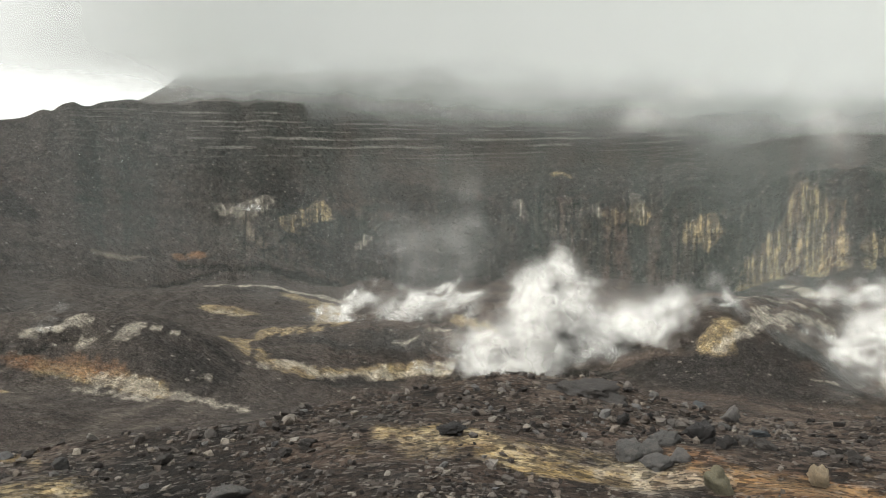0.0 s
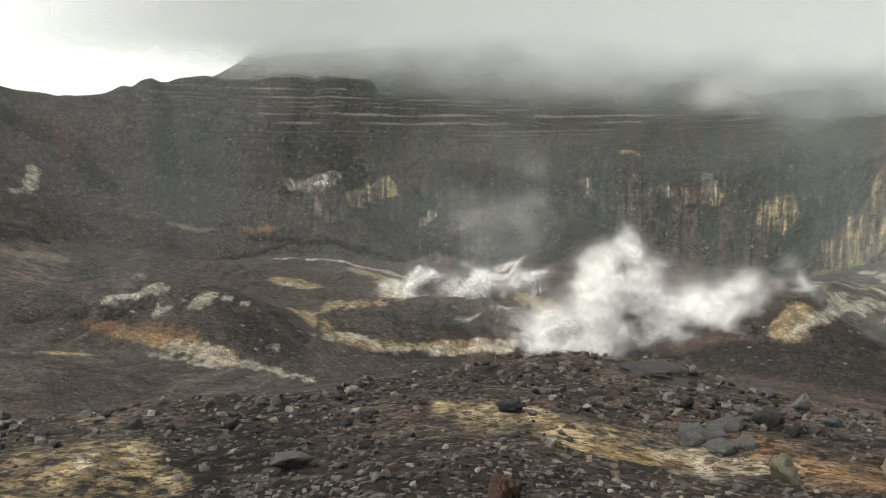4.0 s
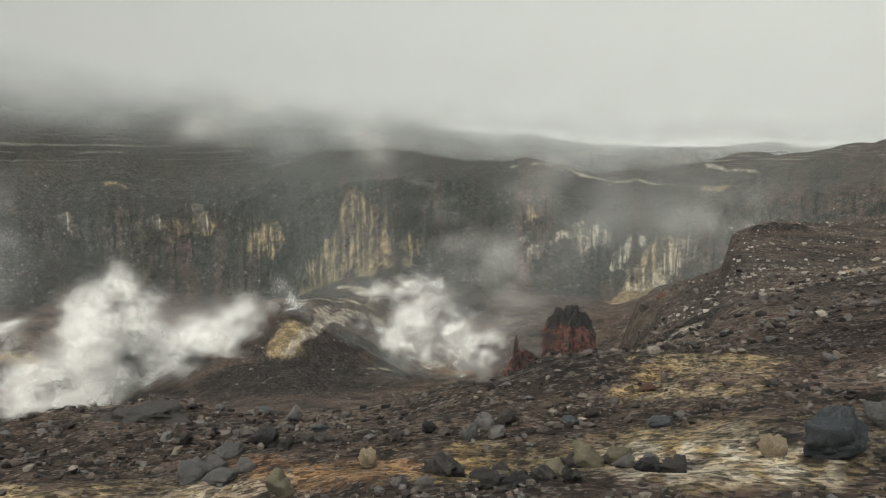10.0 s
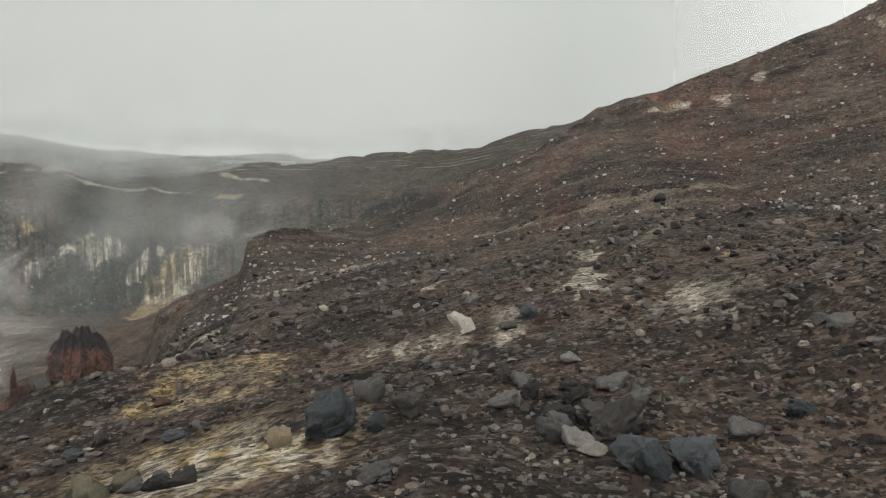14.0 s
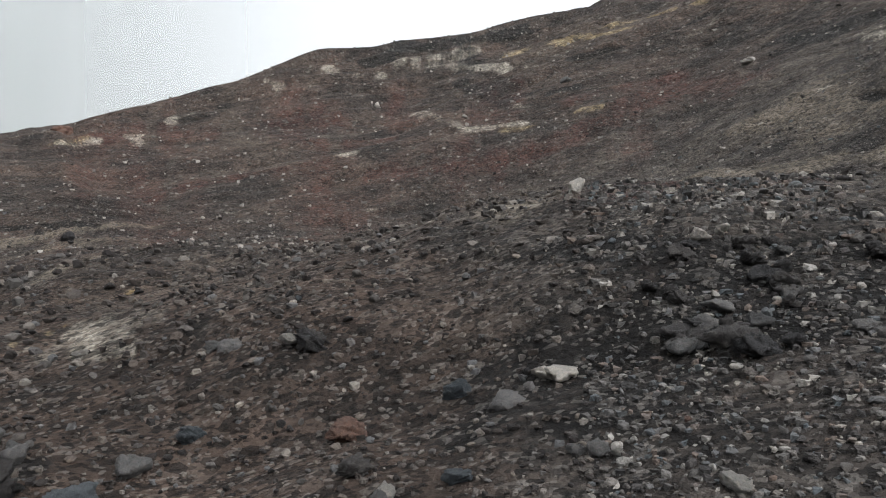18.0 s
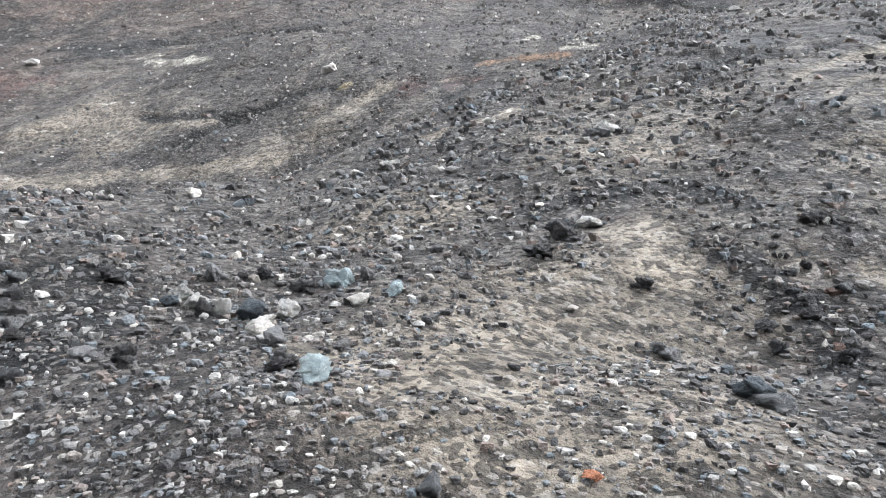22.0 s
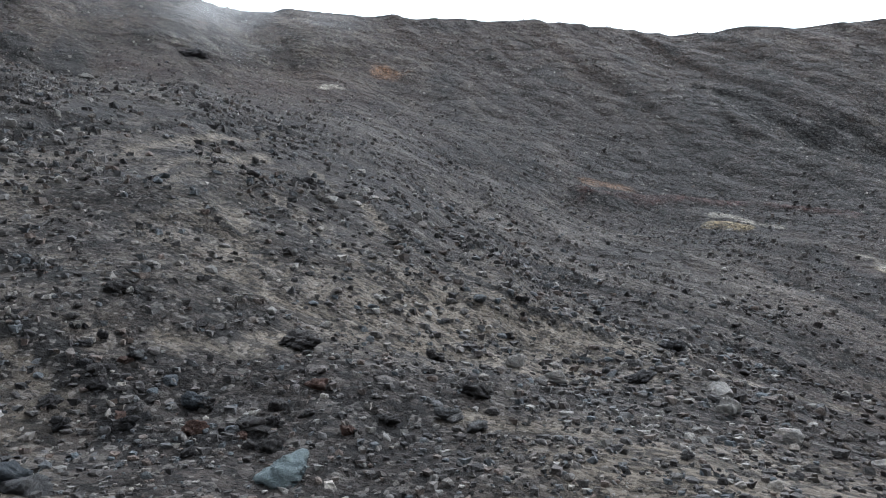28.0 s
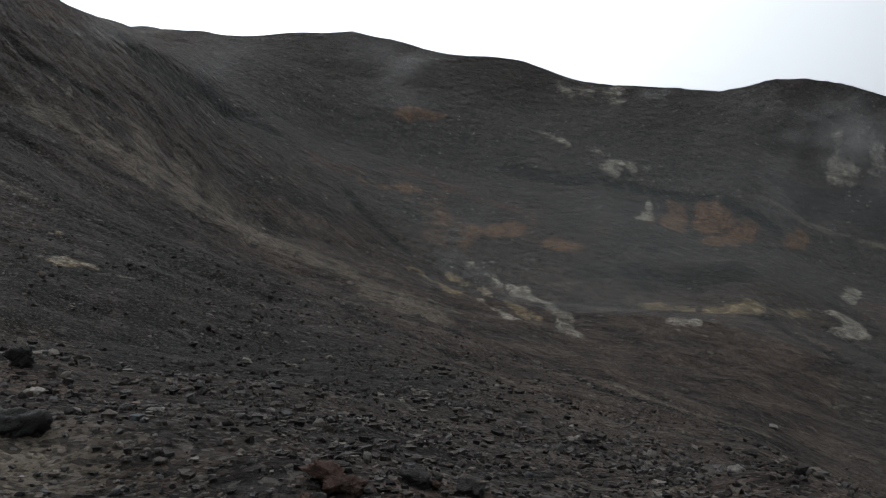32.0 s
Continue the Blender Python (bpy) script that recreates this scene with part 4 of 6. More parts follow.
seam("sulphur", 0.9, 0.79, 0, (78.1, 174), (75.9, 169.9), (71.9, 121.1))
seam("pale", 0.6, 2.3, 0.45, (66.0, 266.6), (63.7, 270.3))
seam("pale", 0.5, 2.9, 0.57, (50.5, 300.8), (50.0, 310.2))
seam("pale", 0.5, 2.4, 0.47, (48.3, 314.7), (47.9, 318.9))
seam("pale", 0.5, 2.7, 0.54, (69.4, 318.7), (66.4, 321.8))
seam("pale", 0.7, 1.1, 0, (63.5, 228.1), (63.0, 248.7))
seam("pale", 0.6, 1.4, 0, (50.0, 190.1), (48.1, 182))
seam("pale", 0.5, 1.2, 0, (49.6, 211.6), (49.2, 228.9))
seam("pale", 0.6, 0.63, 0, (61.0, 133.3), (59.6, 136.4))
seam("pale", 0.5, 1.6, 0, (71.5, 284.1), (69.2, 277.1), (67.1, 276))
seam("pale", 0.6, 0.59, 0, (107.2, 125.9), (106.5, 126.6))
seam("sulphur", 0.5, 1.3, 0, (62.9, 163.4), (56.9, 169.5), (52.4, 182.4))
seam("dark", 1.4, 0.85, -0.43, (55.2, 169.4), (52.8, 152), (49.6, 140.1))
seam("dark", 1.4, 0.77, -0.39, (50.8, 178.8), (47.3, 152.4))
seam("dark", 1.3, 1.9, -0.57, (57.5, 258), (54.4, 252.4))
seam("dark", 1.2, 3.5, 0, (64.2, 188.1), (60.9, 186.2), (57.0, 199.6))
seam("dark", 1.2, 5.3, 0, (52.7, 279.9), (49.9, 284), (47.6, 297.2))
seam("dark", 1.2, 1.9, 0, (74.0, 258.5), (69.6, 255.2), (65.3, 263.3))
seam("dark", 1.2, 1.9, -0.58, (66.1, 256.4), (59.1, 259.1))
seam("sand", 0.5, 1.5, 0, (56.0, 267.2), (52.6, 265.3), (47.5, 270.4))
seam("dark", 1.2, 0.4, -0.12, (80.8, 94.6), (73.7, 67.9), (65.1, 54.3), (57.0, 54.1))
seam("dark", 1.2, 0.2, -0.06, (95.6, 44.8), (87.2, 37.7), (78.8, 23.9), (70.2, 22.5))
seam("dark", 1.1, 0.43, -0.17, (61.2, 90.4), (58.4, 92.8))
seam("sulphur", 0.7, 0.25, 0, (107.9, 53.2), (107.4, 52.9))
seam("sulphur", 0.8, 0.26, 0, (107.3, 45.1), (105.2, 46.6))
seam("sand", 0.5, 0.44, 0, (71.4, 82.9), (65.1, 58.7), (55.1, 58.7))
seam("sand", 0.6, 0.13, 0, (81.1, 8.2), (71.3, 12.4), (64.0, 10.1))


def height(x, y):
    az, r = polar(x, y)
    # the guide curves wander a little, so that edges are uneven
    az = az + (fbm(x / (0.16 * r + 1), y / (0.16 * r + 1), 3, 40) - 0.5) * 2.2 * np.clip(r / 12, 0, 1)
    rr = r * (1 + (fbm(x / (0.22 * r + 1) + 9, y / (0.22 * r + 1), 3, 50) - 0.5) * 0.05 * np.clip((r - 3) / 10, 0, 1))
    z = plain_height((az + 180) % 360 - 180, rr)
    for a, d, h, w, v in MOUNDS:
        ca, sa = math.cos(radians(a)), math.sin(radians(a))
        cx, cy = -d * sa, d * ca
        across, along = (x - cx) * ca + (y - cy) * sa, -(x - cx) * sa + (y - cy) * ca
        z = z + h * np.exp(-((across / w) ** 2 + (along / v) ** 2) ** 1.2)
    for k, wave in enumerate((60, 28, 13, 6, 2.8, 1.3, 0.6, 0.3)):
        seen = np.clip((wave / (0.022 * r + 0.02) - 1) / 2, 0, 1) * np.clip((r * 1.4 + 1.5) / wave - 0.4, 0, 1)
        z = z + (lattice(x / wave + 3.1 * k, y / wave + 1.7 * k, 60 + k) - 0.5) * wave * (0.125 if wave < 4 else 0.1) * seen
    # gullies that run down the long slopes
    gully = np.abs(fbm(az / 3.2 + fbm(x / 40, y / 40, 2, 70), np.log(r + 1) * 1.3, 4, 75) - 0.5) * 2
    far_side = np.clip((58 - az) / 10, 0, 1) * np.clip((az + 86) / 6, 0, 1)
    z = z - (0.5 - np.clip(gully * 2.2, 0, 1) * 0.5) * 0.012 * r * np.clip((r - 120) / 80, 0, 1) * far_side
    rill = np.abs(fbm(x / 7 + fbm(x / 25, y / 25, 2, 72) * 2, y / 60, 4, 78) - 0.5) * 2
    z = z - (0.5 - np.clip(rill * 2.4, 0, 1) * 0.5) * (0.25 + 0.013 * r) * np.clip((r - 22) / 40, 0, 1) * np.clip((210 - r) / 90, 0.15, 1) * (1 - far_side)
    for _, _, depth, near, d in along_seams(x, y):
        if depth:
            z[near] += depth * np.exp(-d * d)
    return z


AZ_STEPS = 1500
ROWS_TO = (8, 26, 46, 34, 44, 44, 44, 50, 54, 16)  # rows of faces up to each guide curve


def make_ground():
    az = np.linspace(-180, 180, AZ_STEPS, endpoint=False)
    d0, cols = np.full(AZ_STEPS, math.log(0.9)), [np.full(AZ_STEPS, math.log(0.003))]
    for c, n in zip(CURVES, ROWS_TO):
        d1 = np.maximum(ring(c, az)[0], d0 + 0.02)
        cols += [d0 + (d1 - d0) * (k / n) for k in range(n)]
        d0 = d1
    cols += [d0, np.full(AZ_STEPS, math.log(4500))]
    q = np.exp(np.stack(cols, 1))
    a = np.radians(az)[:, None]
    x, y = -q * np.sin(a), q * np.cos(a)
    z = height(x.ravel(), y.ravel()).reshape(x.shape)
    z[:, -1] = 0
    steps = q.shape[1]
    me = bpy.data.meshes.new("ground")
    co = np.stack([x, y, z], -1).reshape(-1, 3)
    i, j = np.meshgrid(np.arange(AZ_STEPS), np.arange(steps - 1), indexing="ij")
    i2 = (i + 1) % AZ_STEPS
    quad = np.stack([i * steps + j, i2 * steps + j, i2 * steps + j + 1, i * steps + j + 1], -1).reshape(-1, 4)[:, ::-1]
    fill(me, co, quad)
    ob = new("ground", me)
    me.materials.append(GROUND)
    paint(me, co)
    return tagged(ob, "dark brown volcanic gravel, ash slopes and crater walls", "ground", kind="structure")


def fill(me, co, faces, smooth=True):
    """Vertices and equal-sided faces from arrays into a mesh."""
    n, s = faces.shape
    me.vertices.add(len(co))
    me.vertices.foreach_set("co", np.ascontiguousarray(co, np.float32).ravel())
    me.loops.add(n * s)
    me.loops.foreach_set("vertex_index", np.ascontiguousarray(faces, np.int32).ravel())
    me.polygons.add(n)
    me.polygons.foreach_set("loop_start", np.arange(0, n * s, s, dtype=np.int32))
    me.polygons.foreach_set("use_smooth", np.full(n, smooth))
    me.update()
    me.validate()


STAINS_AND_SHADE = []


def stain(layer, bearing, distance, half_width, half_depth, strength):
    """A patch of mineral colour, or of shade painted dark: half width in degrees, half depth as a share of the
    distance.
    """
    STAINS_AND_SHADE.append((layer, bearing, distance, half_width, half_depth, strength))


stain("red", -98, 60, 28, 0.8, 0.42)
# the near slope turned from the sun: its shade put into the colour
stain("dark", 92, 30, 18, 0.6, 0.9)
stain("orange", 76, 210, 14, 0.120, 0.32)
stain("sulphur", 32.1, 6.9, 7.5, 0.359, 0.95)
stain("pale", 31.0, 7.7, 3.0, 0.082, 0.6)
stain("sulphur", -10.8, 7.9, 7.2, 0.116, 0.9)
stain("orange", -20.3, 8.8, 3.0, 0.120, 0.6)
stain("pale", -17.2, 7.3, 5.0, 0.098, 0.7)
stain("sulphur", 1.3, 8.6, 5.9, 0.114, 0.7)
stain("sulphur", -53.1, 13.3, 7.4, 0.045, 0.75)
stain("sulphur", -51.9, 11.4, 7.2, 0.045, 0.75)
stain("sulphur", -20.4, 7.6, 13.6, 0.088, 1.0)
stain("orange", -25.5, 7.6, 8.4, 0.122, 0.7)
stain("sulphur", -46.0, 7.6, 15.3, 0.196, 0.95)
stain("pale", -51.9, 6.6, 7.9, 0.151, 0.8)
stain("pale", -15.6, 8.1, 3.6, 0.089, 0.5)
stain("sulphur", -54.1, 12.4, 6.0, 0.045, 0.55)
stain("pale", -54.1, 7.0, 12.1, 0.192, 0.6)
stain("sulphur", -54.2, 7.1, 12.1, 0.240, 0.8)
stain("pale", -72.0, 11.9, 6.3, 0.079, 0.45)
stain("pale", -87.0, 11.9, 1.8, 0.071, 0.9)
stain("pale", -90.5, 12.5, 2.7, 0.149, 0.8)
stain("pale", -76.6, 11.6, 5.2, 0.095, 0.5)
stain("red", 46.1, 201.2, 1.4, 0.091, 0.6)
stain("red", 32.4, 367.7, 2.5, 0.042, 0.5)
stain("sand", 37.2, 235.6, 5.2, 0.231, 0.5)
stain("green", -21.7, 396.4, 12.3, 0.082, 0.85)
stain("green", 1.6, 403.5, 11.2, 0.035, 0.5)
stain("green", -17.7, 402.7, 23.6, 0.095, 0.8)
stain("green", -52.7, 401.2, 8.8, 0.198, 0.5)
stain("sand", -86.1, 50.4, 5.0, 0.098, 0.6)
stain("red", -88.9, 87.1, 4.3, 0.212, 0.35)
stain("red", -102.3, 95.4, 3.6, 0.151, 0.95)
stain("red", -115.2, 72.7, 2.0, 0.118, 0.6)
stain("red", -91.0, 79.6, 9.0, 0.379, 0.3)
stain("red", -103.2, 99.0, 3.4, 0.141, 1.0)
stain("sand", -119.7, 14.5, 3.4, 0.160, 0.7)
stain("red", -115.6, 72.2, 5.4, 0.086, 0.7)
stain("red", -130.8, 69.5, 3.9, 0.145, 0.4)
stain("sand", -142.1, 53.0, 6.1, 0.202, 0.6)
stain("red", -121.5, 65.7, 7.7, 0.064, 0.6)
stain("sand", -179.8, 8.3, 10.1, 0.235, 0.9)
stain("sand", -156.0, 42.1, 5.7, 0.065, 0.6)
stain("sand", 161.9, 15.7, 7.2, 0.500, 0.75)
stain("sand", 178.3, 8.7, 11.2, 0.205, 0.8)
stain("sand", 162.4, 15.4, 4.1, 0.262, 0.6)
stain("sand", 150.3, 12.4, 8.4, 0.144, 0.9)
stain("sand", 140.2, 16.3, 8.3, 0.436, 0.5)
stain("sand", 157.6, 15.4, 9.0, 0.500, 0.5)
stain("sand", 143.1, 14.1, 15.5, 0.198, 0.9)
stain("sand", 132.6, 15.9, 6.8, 0.319, 0.7)
stain("sand", 121.4, 7.4, 19.7, 0.369, 0.7)
stain("dark", -179.9, 84.4, 1.3, 0.039, 0.9)
stain("dark", 177.4, 80.4, 1.6, 0.043, 0.9)
stain("dark", 174.1, 75.1, 1.9, 0.121, 1.0)
stain("dark", 172.9, 24.4, 1.4, 0.058, 0.9)
stain("dark", 171.0, 28.0, 2.5, 0.108, 0.9)
stain("dark", 164.5, 32.4, 4.1, 0.040, 0.9)
stain("dark", 157.8, 43.2, 3.0, 0.150, 0.8)
stain("dark", -141.9, 80.0, 3.9, 0.036, 0.9)
stain("dark", -153.2, 70.4, 9.9, 0.041, 0.7)
stain("dark", -147.7, 46.1, 2.7, 0.049, 0.6)
stain("dark", -147.6, 97.9, 5.9, 0.095, 0.5)
stain("dark", 113.8, 93.6, 3.6, 0.038, 0.7)
stain("dark", 133.1, 71.5, 6.1, 0.055, 0.6)
stain("dark", 119.0, 100.1, 5.4, 0.118, 0.5)
stain("dark", 101.3, 36.1, 11.2, 0.262, 0.6)
stain("dark", 98.3, 197.4, 8.4, 0.489, 0.4)
stain("dark", 59.2, 236.9, 2.7, 0.095, 0.5)
stain("dark", 6.7, 166.5, 3.6, 0.070, 0.8)
stain("dark", -12.7, 457.3, 7.9, 0.065, 0.4)
stain("dark", -18.2, 168.5, 5.4, 0.058, 0.8)
stain("dark", 5.2, 196.0, 5.0, 0.066, 0.7)
stain("dark", 21.6, 163.7, 6.1, 0.213, 0.5)
stain("dark", -35.0, 279.9, 3.6, 0.102, 0.7)
stain("dark", -22.3, 165.6, 8.6, 0.048, 0.9)
stain("dark", -30.6, 379.0, 2.7, 0.109, 0.5)
stain("dark", -54.1, 49.7, 3.6, 0.500, 0.5)
stain("dark", -67.6, 86.9, 3.2, 0.207, 0.7)
stain("dark", -118.0, 99.4, 3.0, 0.081, 0.6)
stain("dark", 44.1, 260.5, 3.6, 0.043, 0.6)
stain("dark", 7.5, 196.8, 7.2, 0.037, 0.6)
stain("dark", 19.2, 144.7, 3.6, 0.078, 0.8)
stain("red", -105.2, 84.8, 25.5, 0.257, 0.3)
stain("face", -115.2, 122.6, 5.9, 0.079, 0.9)
stain("face", -145.2, 70.5, 5.0, 0.095, 0.8)
stain("face", -156.2, 91.9, 4.8, 0.105, 0.9)
stain("face", -147.4, 98.0, 5.7, 0.095, 0.6)
stain("green", -49.3, 391.8, 12.7, 0.226, 0.8)
stain("green", -37.0, 371.9, 9.5, 0.178, 0.8)
stain("dark", 123.2, 103.4, 2.6, 0.060, 1.1)
stain("dark", 120.0, 101.6, 1.5, 0.048, 1.1)
stain("dark", 117.9, 102.1, 1.5, 0.075, 1.1)
stain("dark", 115.5, 96.4, 1.8, 0.087, 1.1)
stain("dark", 112.8, 93.6, 1.8, 0.116, 1.1)
stain("dark", 109.9, 92.0, 1.8, 0.102, 1.1)
stain("dark", 101.7, 176.4, 1.6, 0.054, 1.0)
stain("dark", 99.4, 185.7, 1.6, 0.078, 1.0)
stain("dark", 96.1, 211.6, 2.4, 0.055, 1.0)
stain("dark", 93.0, 167.8, 1.7, 0.047, 0.9)
stain("dark", 90.5, 172.7, 1.7, 0.052, 0.9)
stain("dark", 88.2, 177.7, 1.7, 0.047, 0.9)
stain("dark", 134.4, 69.8, 1.7, 0.036, 0.9)
stain("dark", 132.4, 68.6, 1.7, 0.036, 0.9)
stain("dark", 130.3, 67.1, 1.7, 0.046, 0.9)
stain("dark", 128.0, 65.6, 1.7, 0.060, 0.9)
stain("dark", 125.5, 61.5, 2.1, 0.102, 0.9)
stain("dark", 122.4, 58.2, 2.1, 0.074, 0.9)
stain("dark", 119.6, 55.3, 1.8, 0.112, 0.9)
stain("dark", 116.8, 49.4, 1.8, 0.113, 0.9)
stain("sand", 114.8, 109.0, 2.0, 0.030, 0.8)
stain("sand", 111.8, 112.0, 2.0, 0.031, 0.8)
stain("sand", 108.9, 113.9, 1.6, 0.032, 0.8)
stain("sand", 106.5, 117.3, 1.7, 0.032, 0.8)
stain("sand", 103.9, 120.3, 1.7, 0.046, 0.8)
stain("sand", 101.3, 122.8, 1.7, 0.141, 0.8)
stain("sand", 98.7, 128.3, 1.7, 0.165, 0.8)
stain("sand", 96.1, 128.9, 1.7, 0.170, 0.8)
stain("sand", 93.7, 125.8, 1.7, 0.175, 0.8)
stain("sand", 91.2, 125.1, 1.7, 0.190, 0.8)
stain("sand", 88.9, 119.2, 1.7, 0.157, 0.8)
stain("sand", 86.6, 117.3, 1.7, 0.171, 0.8)
stain("sand", 84.2, 103.6, 1.9, 0.148, 0.8)
stain("sand", 81.8, 101.9, 1.9, 0.148, 0.8)
stain("sand", 79.4, 98.8, 1.9, 0.115, 0.8)
stain("sand", 122.0, 98.4, 1.6, 0.059, 0.6)
stain("sand", 119.8, 96.0, 1.6, 0.068, 0.6)
stain("sand", 117.4, 94.1, 1.6, 0.069, 0.6)
stain("sand", 115.0, 90.0, 1.6, 0.074, 0.6)
stain("sand", 134.0, 16.9, 5.0, 0.185, 0.9)
stain("sand", 121.4, 7.7, 19.7, 0.399, 1.0)
stain("face", -7.5, 412.3, 13.4, 0.076, 0.55)
stain("face", -28.8, 369.8, 13.4, 0.063, 0.7)
stain("face", -50.3, 380.7, 11.6, 0.174, 0.55)
stain("face", 18.3, 417.8, 9.2, 0.049, 0.5)
stain("sand", -177.1, 6.0, 20.5, 0.458, 0.75)
stain("sand", 178.6, 16.9, 11.2, 0.373, 0.55)
stain("sand", -164.2, 12.0, 7.7, 0.165, 0.5)
stain("sand", 171.6, 11.0, 10.5, 0.236, 0.5)
# broad painted shade over the backlit slope
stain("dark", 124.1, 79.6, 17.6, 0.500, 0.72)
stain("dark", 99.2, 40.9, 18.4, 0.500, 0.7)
stain("green", -28.1, 479.2, 31.9, 0.412, 0.55)
stain("green", -2.3, 510.8, 30.2, 0.202, 0.45)
stain("green", 22.5, 389.5, 11.2, 0.152, 0.3)
stain("red", -110.4, 99.9, 2.7, 0.174, 0.8)
stain("red", -131.4, 16.5, 10.5, 0.500, 0.5)
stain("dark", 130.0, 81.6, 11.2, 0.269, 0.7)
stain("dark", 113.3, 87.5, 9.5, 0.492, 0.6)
stain("dark", -134.2, 8.0, 6.3, 0.141, 0.8)
stain("dark", -123.5, 6.5, 11.6, 0.248, 0.6)
stain("green", -28.1, 479.2, 31.9, 0.412, 0.9)
stain("dark", -23.7, 176.3, 5.9, 0.085, 0.9)
stain("dark", -21.2, 185.0, 5.7, 0.053, 0.6)
stain("dark", 142.2, 75.9, 14.8, 0.500, 0.55)
stain("dark", -172.4, 87.7, 7.5, 0.323, 0.55)
# more shade painted on the backlit slope and its foot
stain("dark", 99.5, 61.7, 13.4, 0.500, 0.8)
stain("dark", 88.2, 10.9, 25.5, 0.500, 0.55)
stain("red", -103.5, 98.0, 5.2, 0.155, 0.7)
stain("red", -119.3, 89.4, 5.4, 0.154, 0.5)
stain("sand", 149.2, 13.2, 13.4, 0.228, 0.8)


def paint(me, co):
    az, r = polar(co[:, 0], co[:, 1])
    lr = np.log(r + 0.01)
    streak = fbm(az / 1.2, lr * 14, 4, 90)
    clump = fbm(co[:, 0] / (0.06 * r + 0.3), co[:, 1] / (0.06 * r + 0.3), 4, 95)
    flecks = fbm(co[:, 0] / (0.018 * r + 0.12) + 5, co[:, 1] / (0.018 * r + 0.12), 3, 97)
    made = {}
    for layer, a, d, w, v, s in STAINS_AND_SHADE:
        s = s + (0.38 if d < 20 and layer in ("sulphur", "pale", "orange") else 0)
        da = (az - a + 180) % 360 - 180
        e = (da / w) ** 2 + ((lr - math.log(d)) / v) ** 2
        made.setdefault(layer, np.zeros(len(az)))
        made[layer] = np.maximum(made[layer], s * np.exp(-(e**1.3)))
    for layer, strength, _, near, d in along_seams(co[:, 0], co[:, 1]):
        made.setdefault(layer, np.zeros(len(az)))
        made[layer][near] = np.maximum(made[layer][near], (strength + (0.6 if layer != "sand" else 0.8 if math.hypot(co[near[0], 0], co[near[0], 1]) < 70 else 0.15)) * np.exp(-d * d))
    # bedded ash: the layered upper wall of the far side
    far = np.exp(ring(CLIFF, az)[0])
    bed = np.clip((r / far - 1.02) / 0.04, 0, 1) * np.clip((1.5 - r / far) / 0.2, 0, 1) * np.clip((30 - az) / 12, 0, 1) * np.clip((az + 88) / 4, 0, 1)
    made["bedded"] = bed * 1.2
    low, high = ring(CLIFF, az)[1], ring(RIM, az)[1]
    made["strata"] = (co[:, 2] - low) / np.maximum(high - low, 4)
    foot = np.exp(ring(CREST, az)[0])
    face = np.clip((r / foot - 0.97) / 0.05, 0, 1) * np.clip((1.08 - r / far) / 0.08, 0, 1) * np.clip((24 - az) / 10, 0, 1) * np.clip((az + 80) / 4, 0, 1)
    made["face"] = np.maximum(made.get("face", 0), face * 1.2)
    made["mid"] = np.clip((r - 16) / 30, 0, 1) * np.clip((220 - r) / 80, 0, 1)
    made["bearing"] = az
    made["far"] = np.clip((r - 70) / 80, 0, 1)
    made["trail"] = trails(co[:, 0], co[:, 1]) * np.clip((170 - r) / 60, 0, 1)
    made["slope"] = np.clip((r - 12) / 25, 0, 1) * np.clip((230 - r) / 120, 0.3, 1)
    round_ = (az - 62) % 360
    made["grey"] = np.maximum(made.get("grey", 0), 0.75 * np.clip((round_ - 42) / 25, 0, 1) * np.clip((192 - round_) / 25, 0, 1) * np.clip((110 - r) / 60, 0, 1))
    made["grey"] = np.maximum(made["grey"], 0.8 * np.clip((az - 2) / 12, 0, 1) * np.clip((104 - az) / 10, 0, 1) * np.clip((r - np.where(az > 50, 150, 60)) / 60, 0, 1) * np.clip((520 - r) / 60, 0, 1))
    for layer, value in made.items():
        if layer not in ("bedded", "face", "slope", "grey", "trail", "strata", "far", "mid", "bearing"):
            value = np.clip(value * (0.65 + 0.7 * flecks), 0, 1) if layer in ("sand", "dark") else np.clip((value + np.clip(value * 3, 0, 1) * (clump - 0.52) * 1.5) * np.clip(2.6 * flecks - 0.35, 0, 2), 0, 1)
        if layer == "pale":
            value = np.clip(value + np.clip(value * 3, 0, 1) * (streak - 0.58) * 1.6, 0, 1)
        me.attributes.new(layer, "FLOAT", "POINT").data.foreach_set("value", value.astype(np.float32))


ground = make_ground()


def at_bearing(az, d):
    return -d * math.sin(radians(az)), d * math.cos(radians(az))


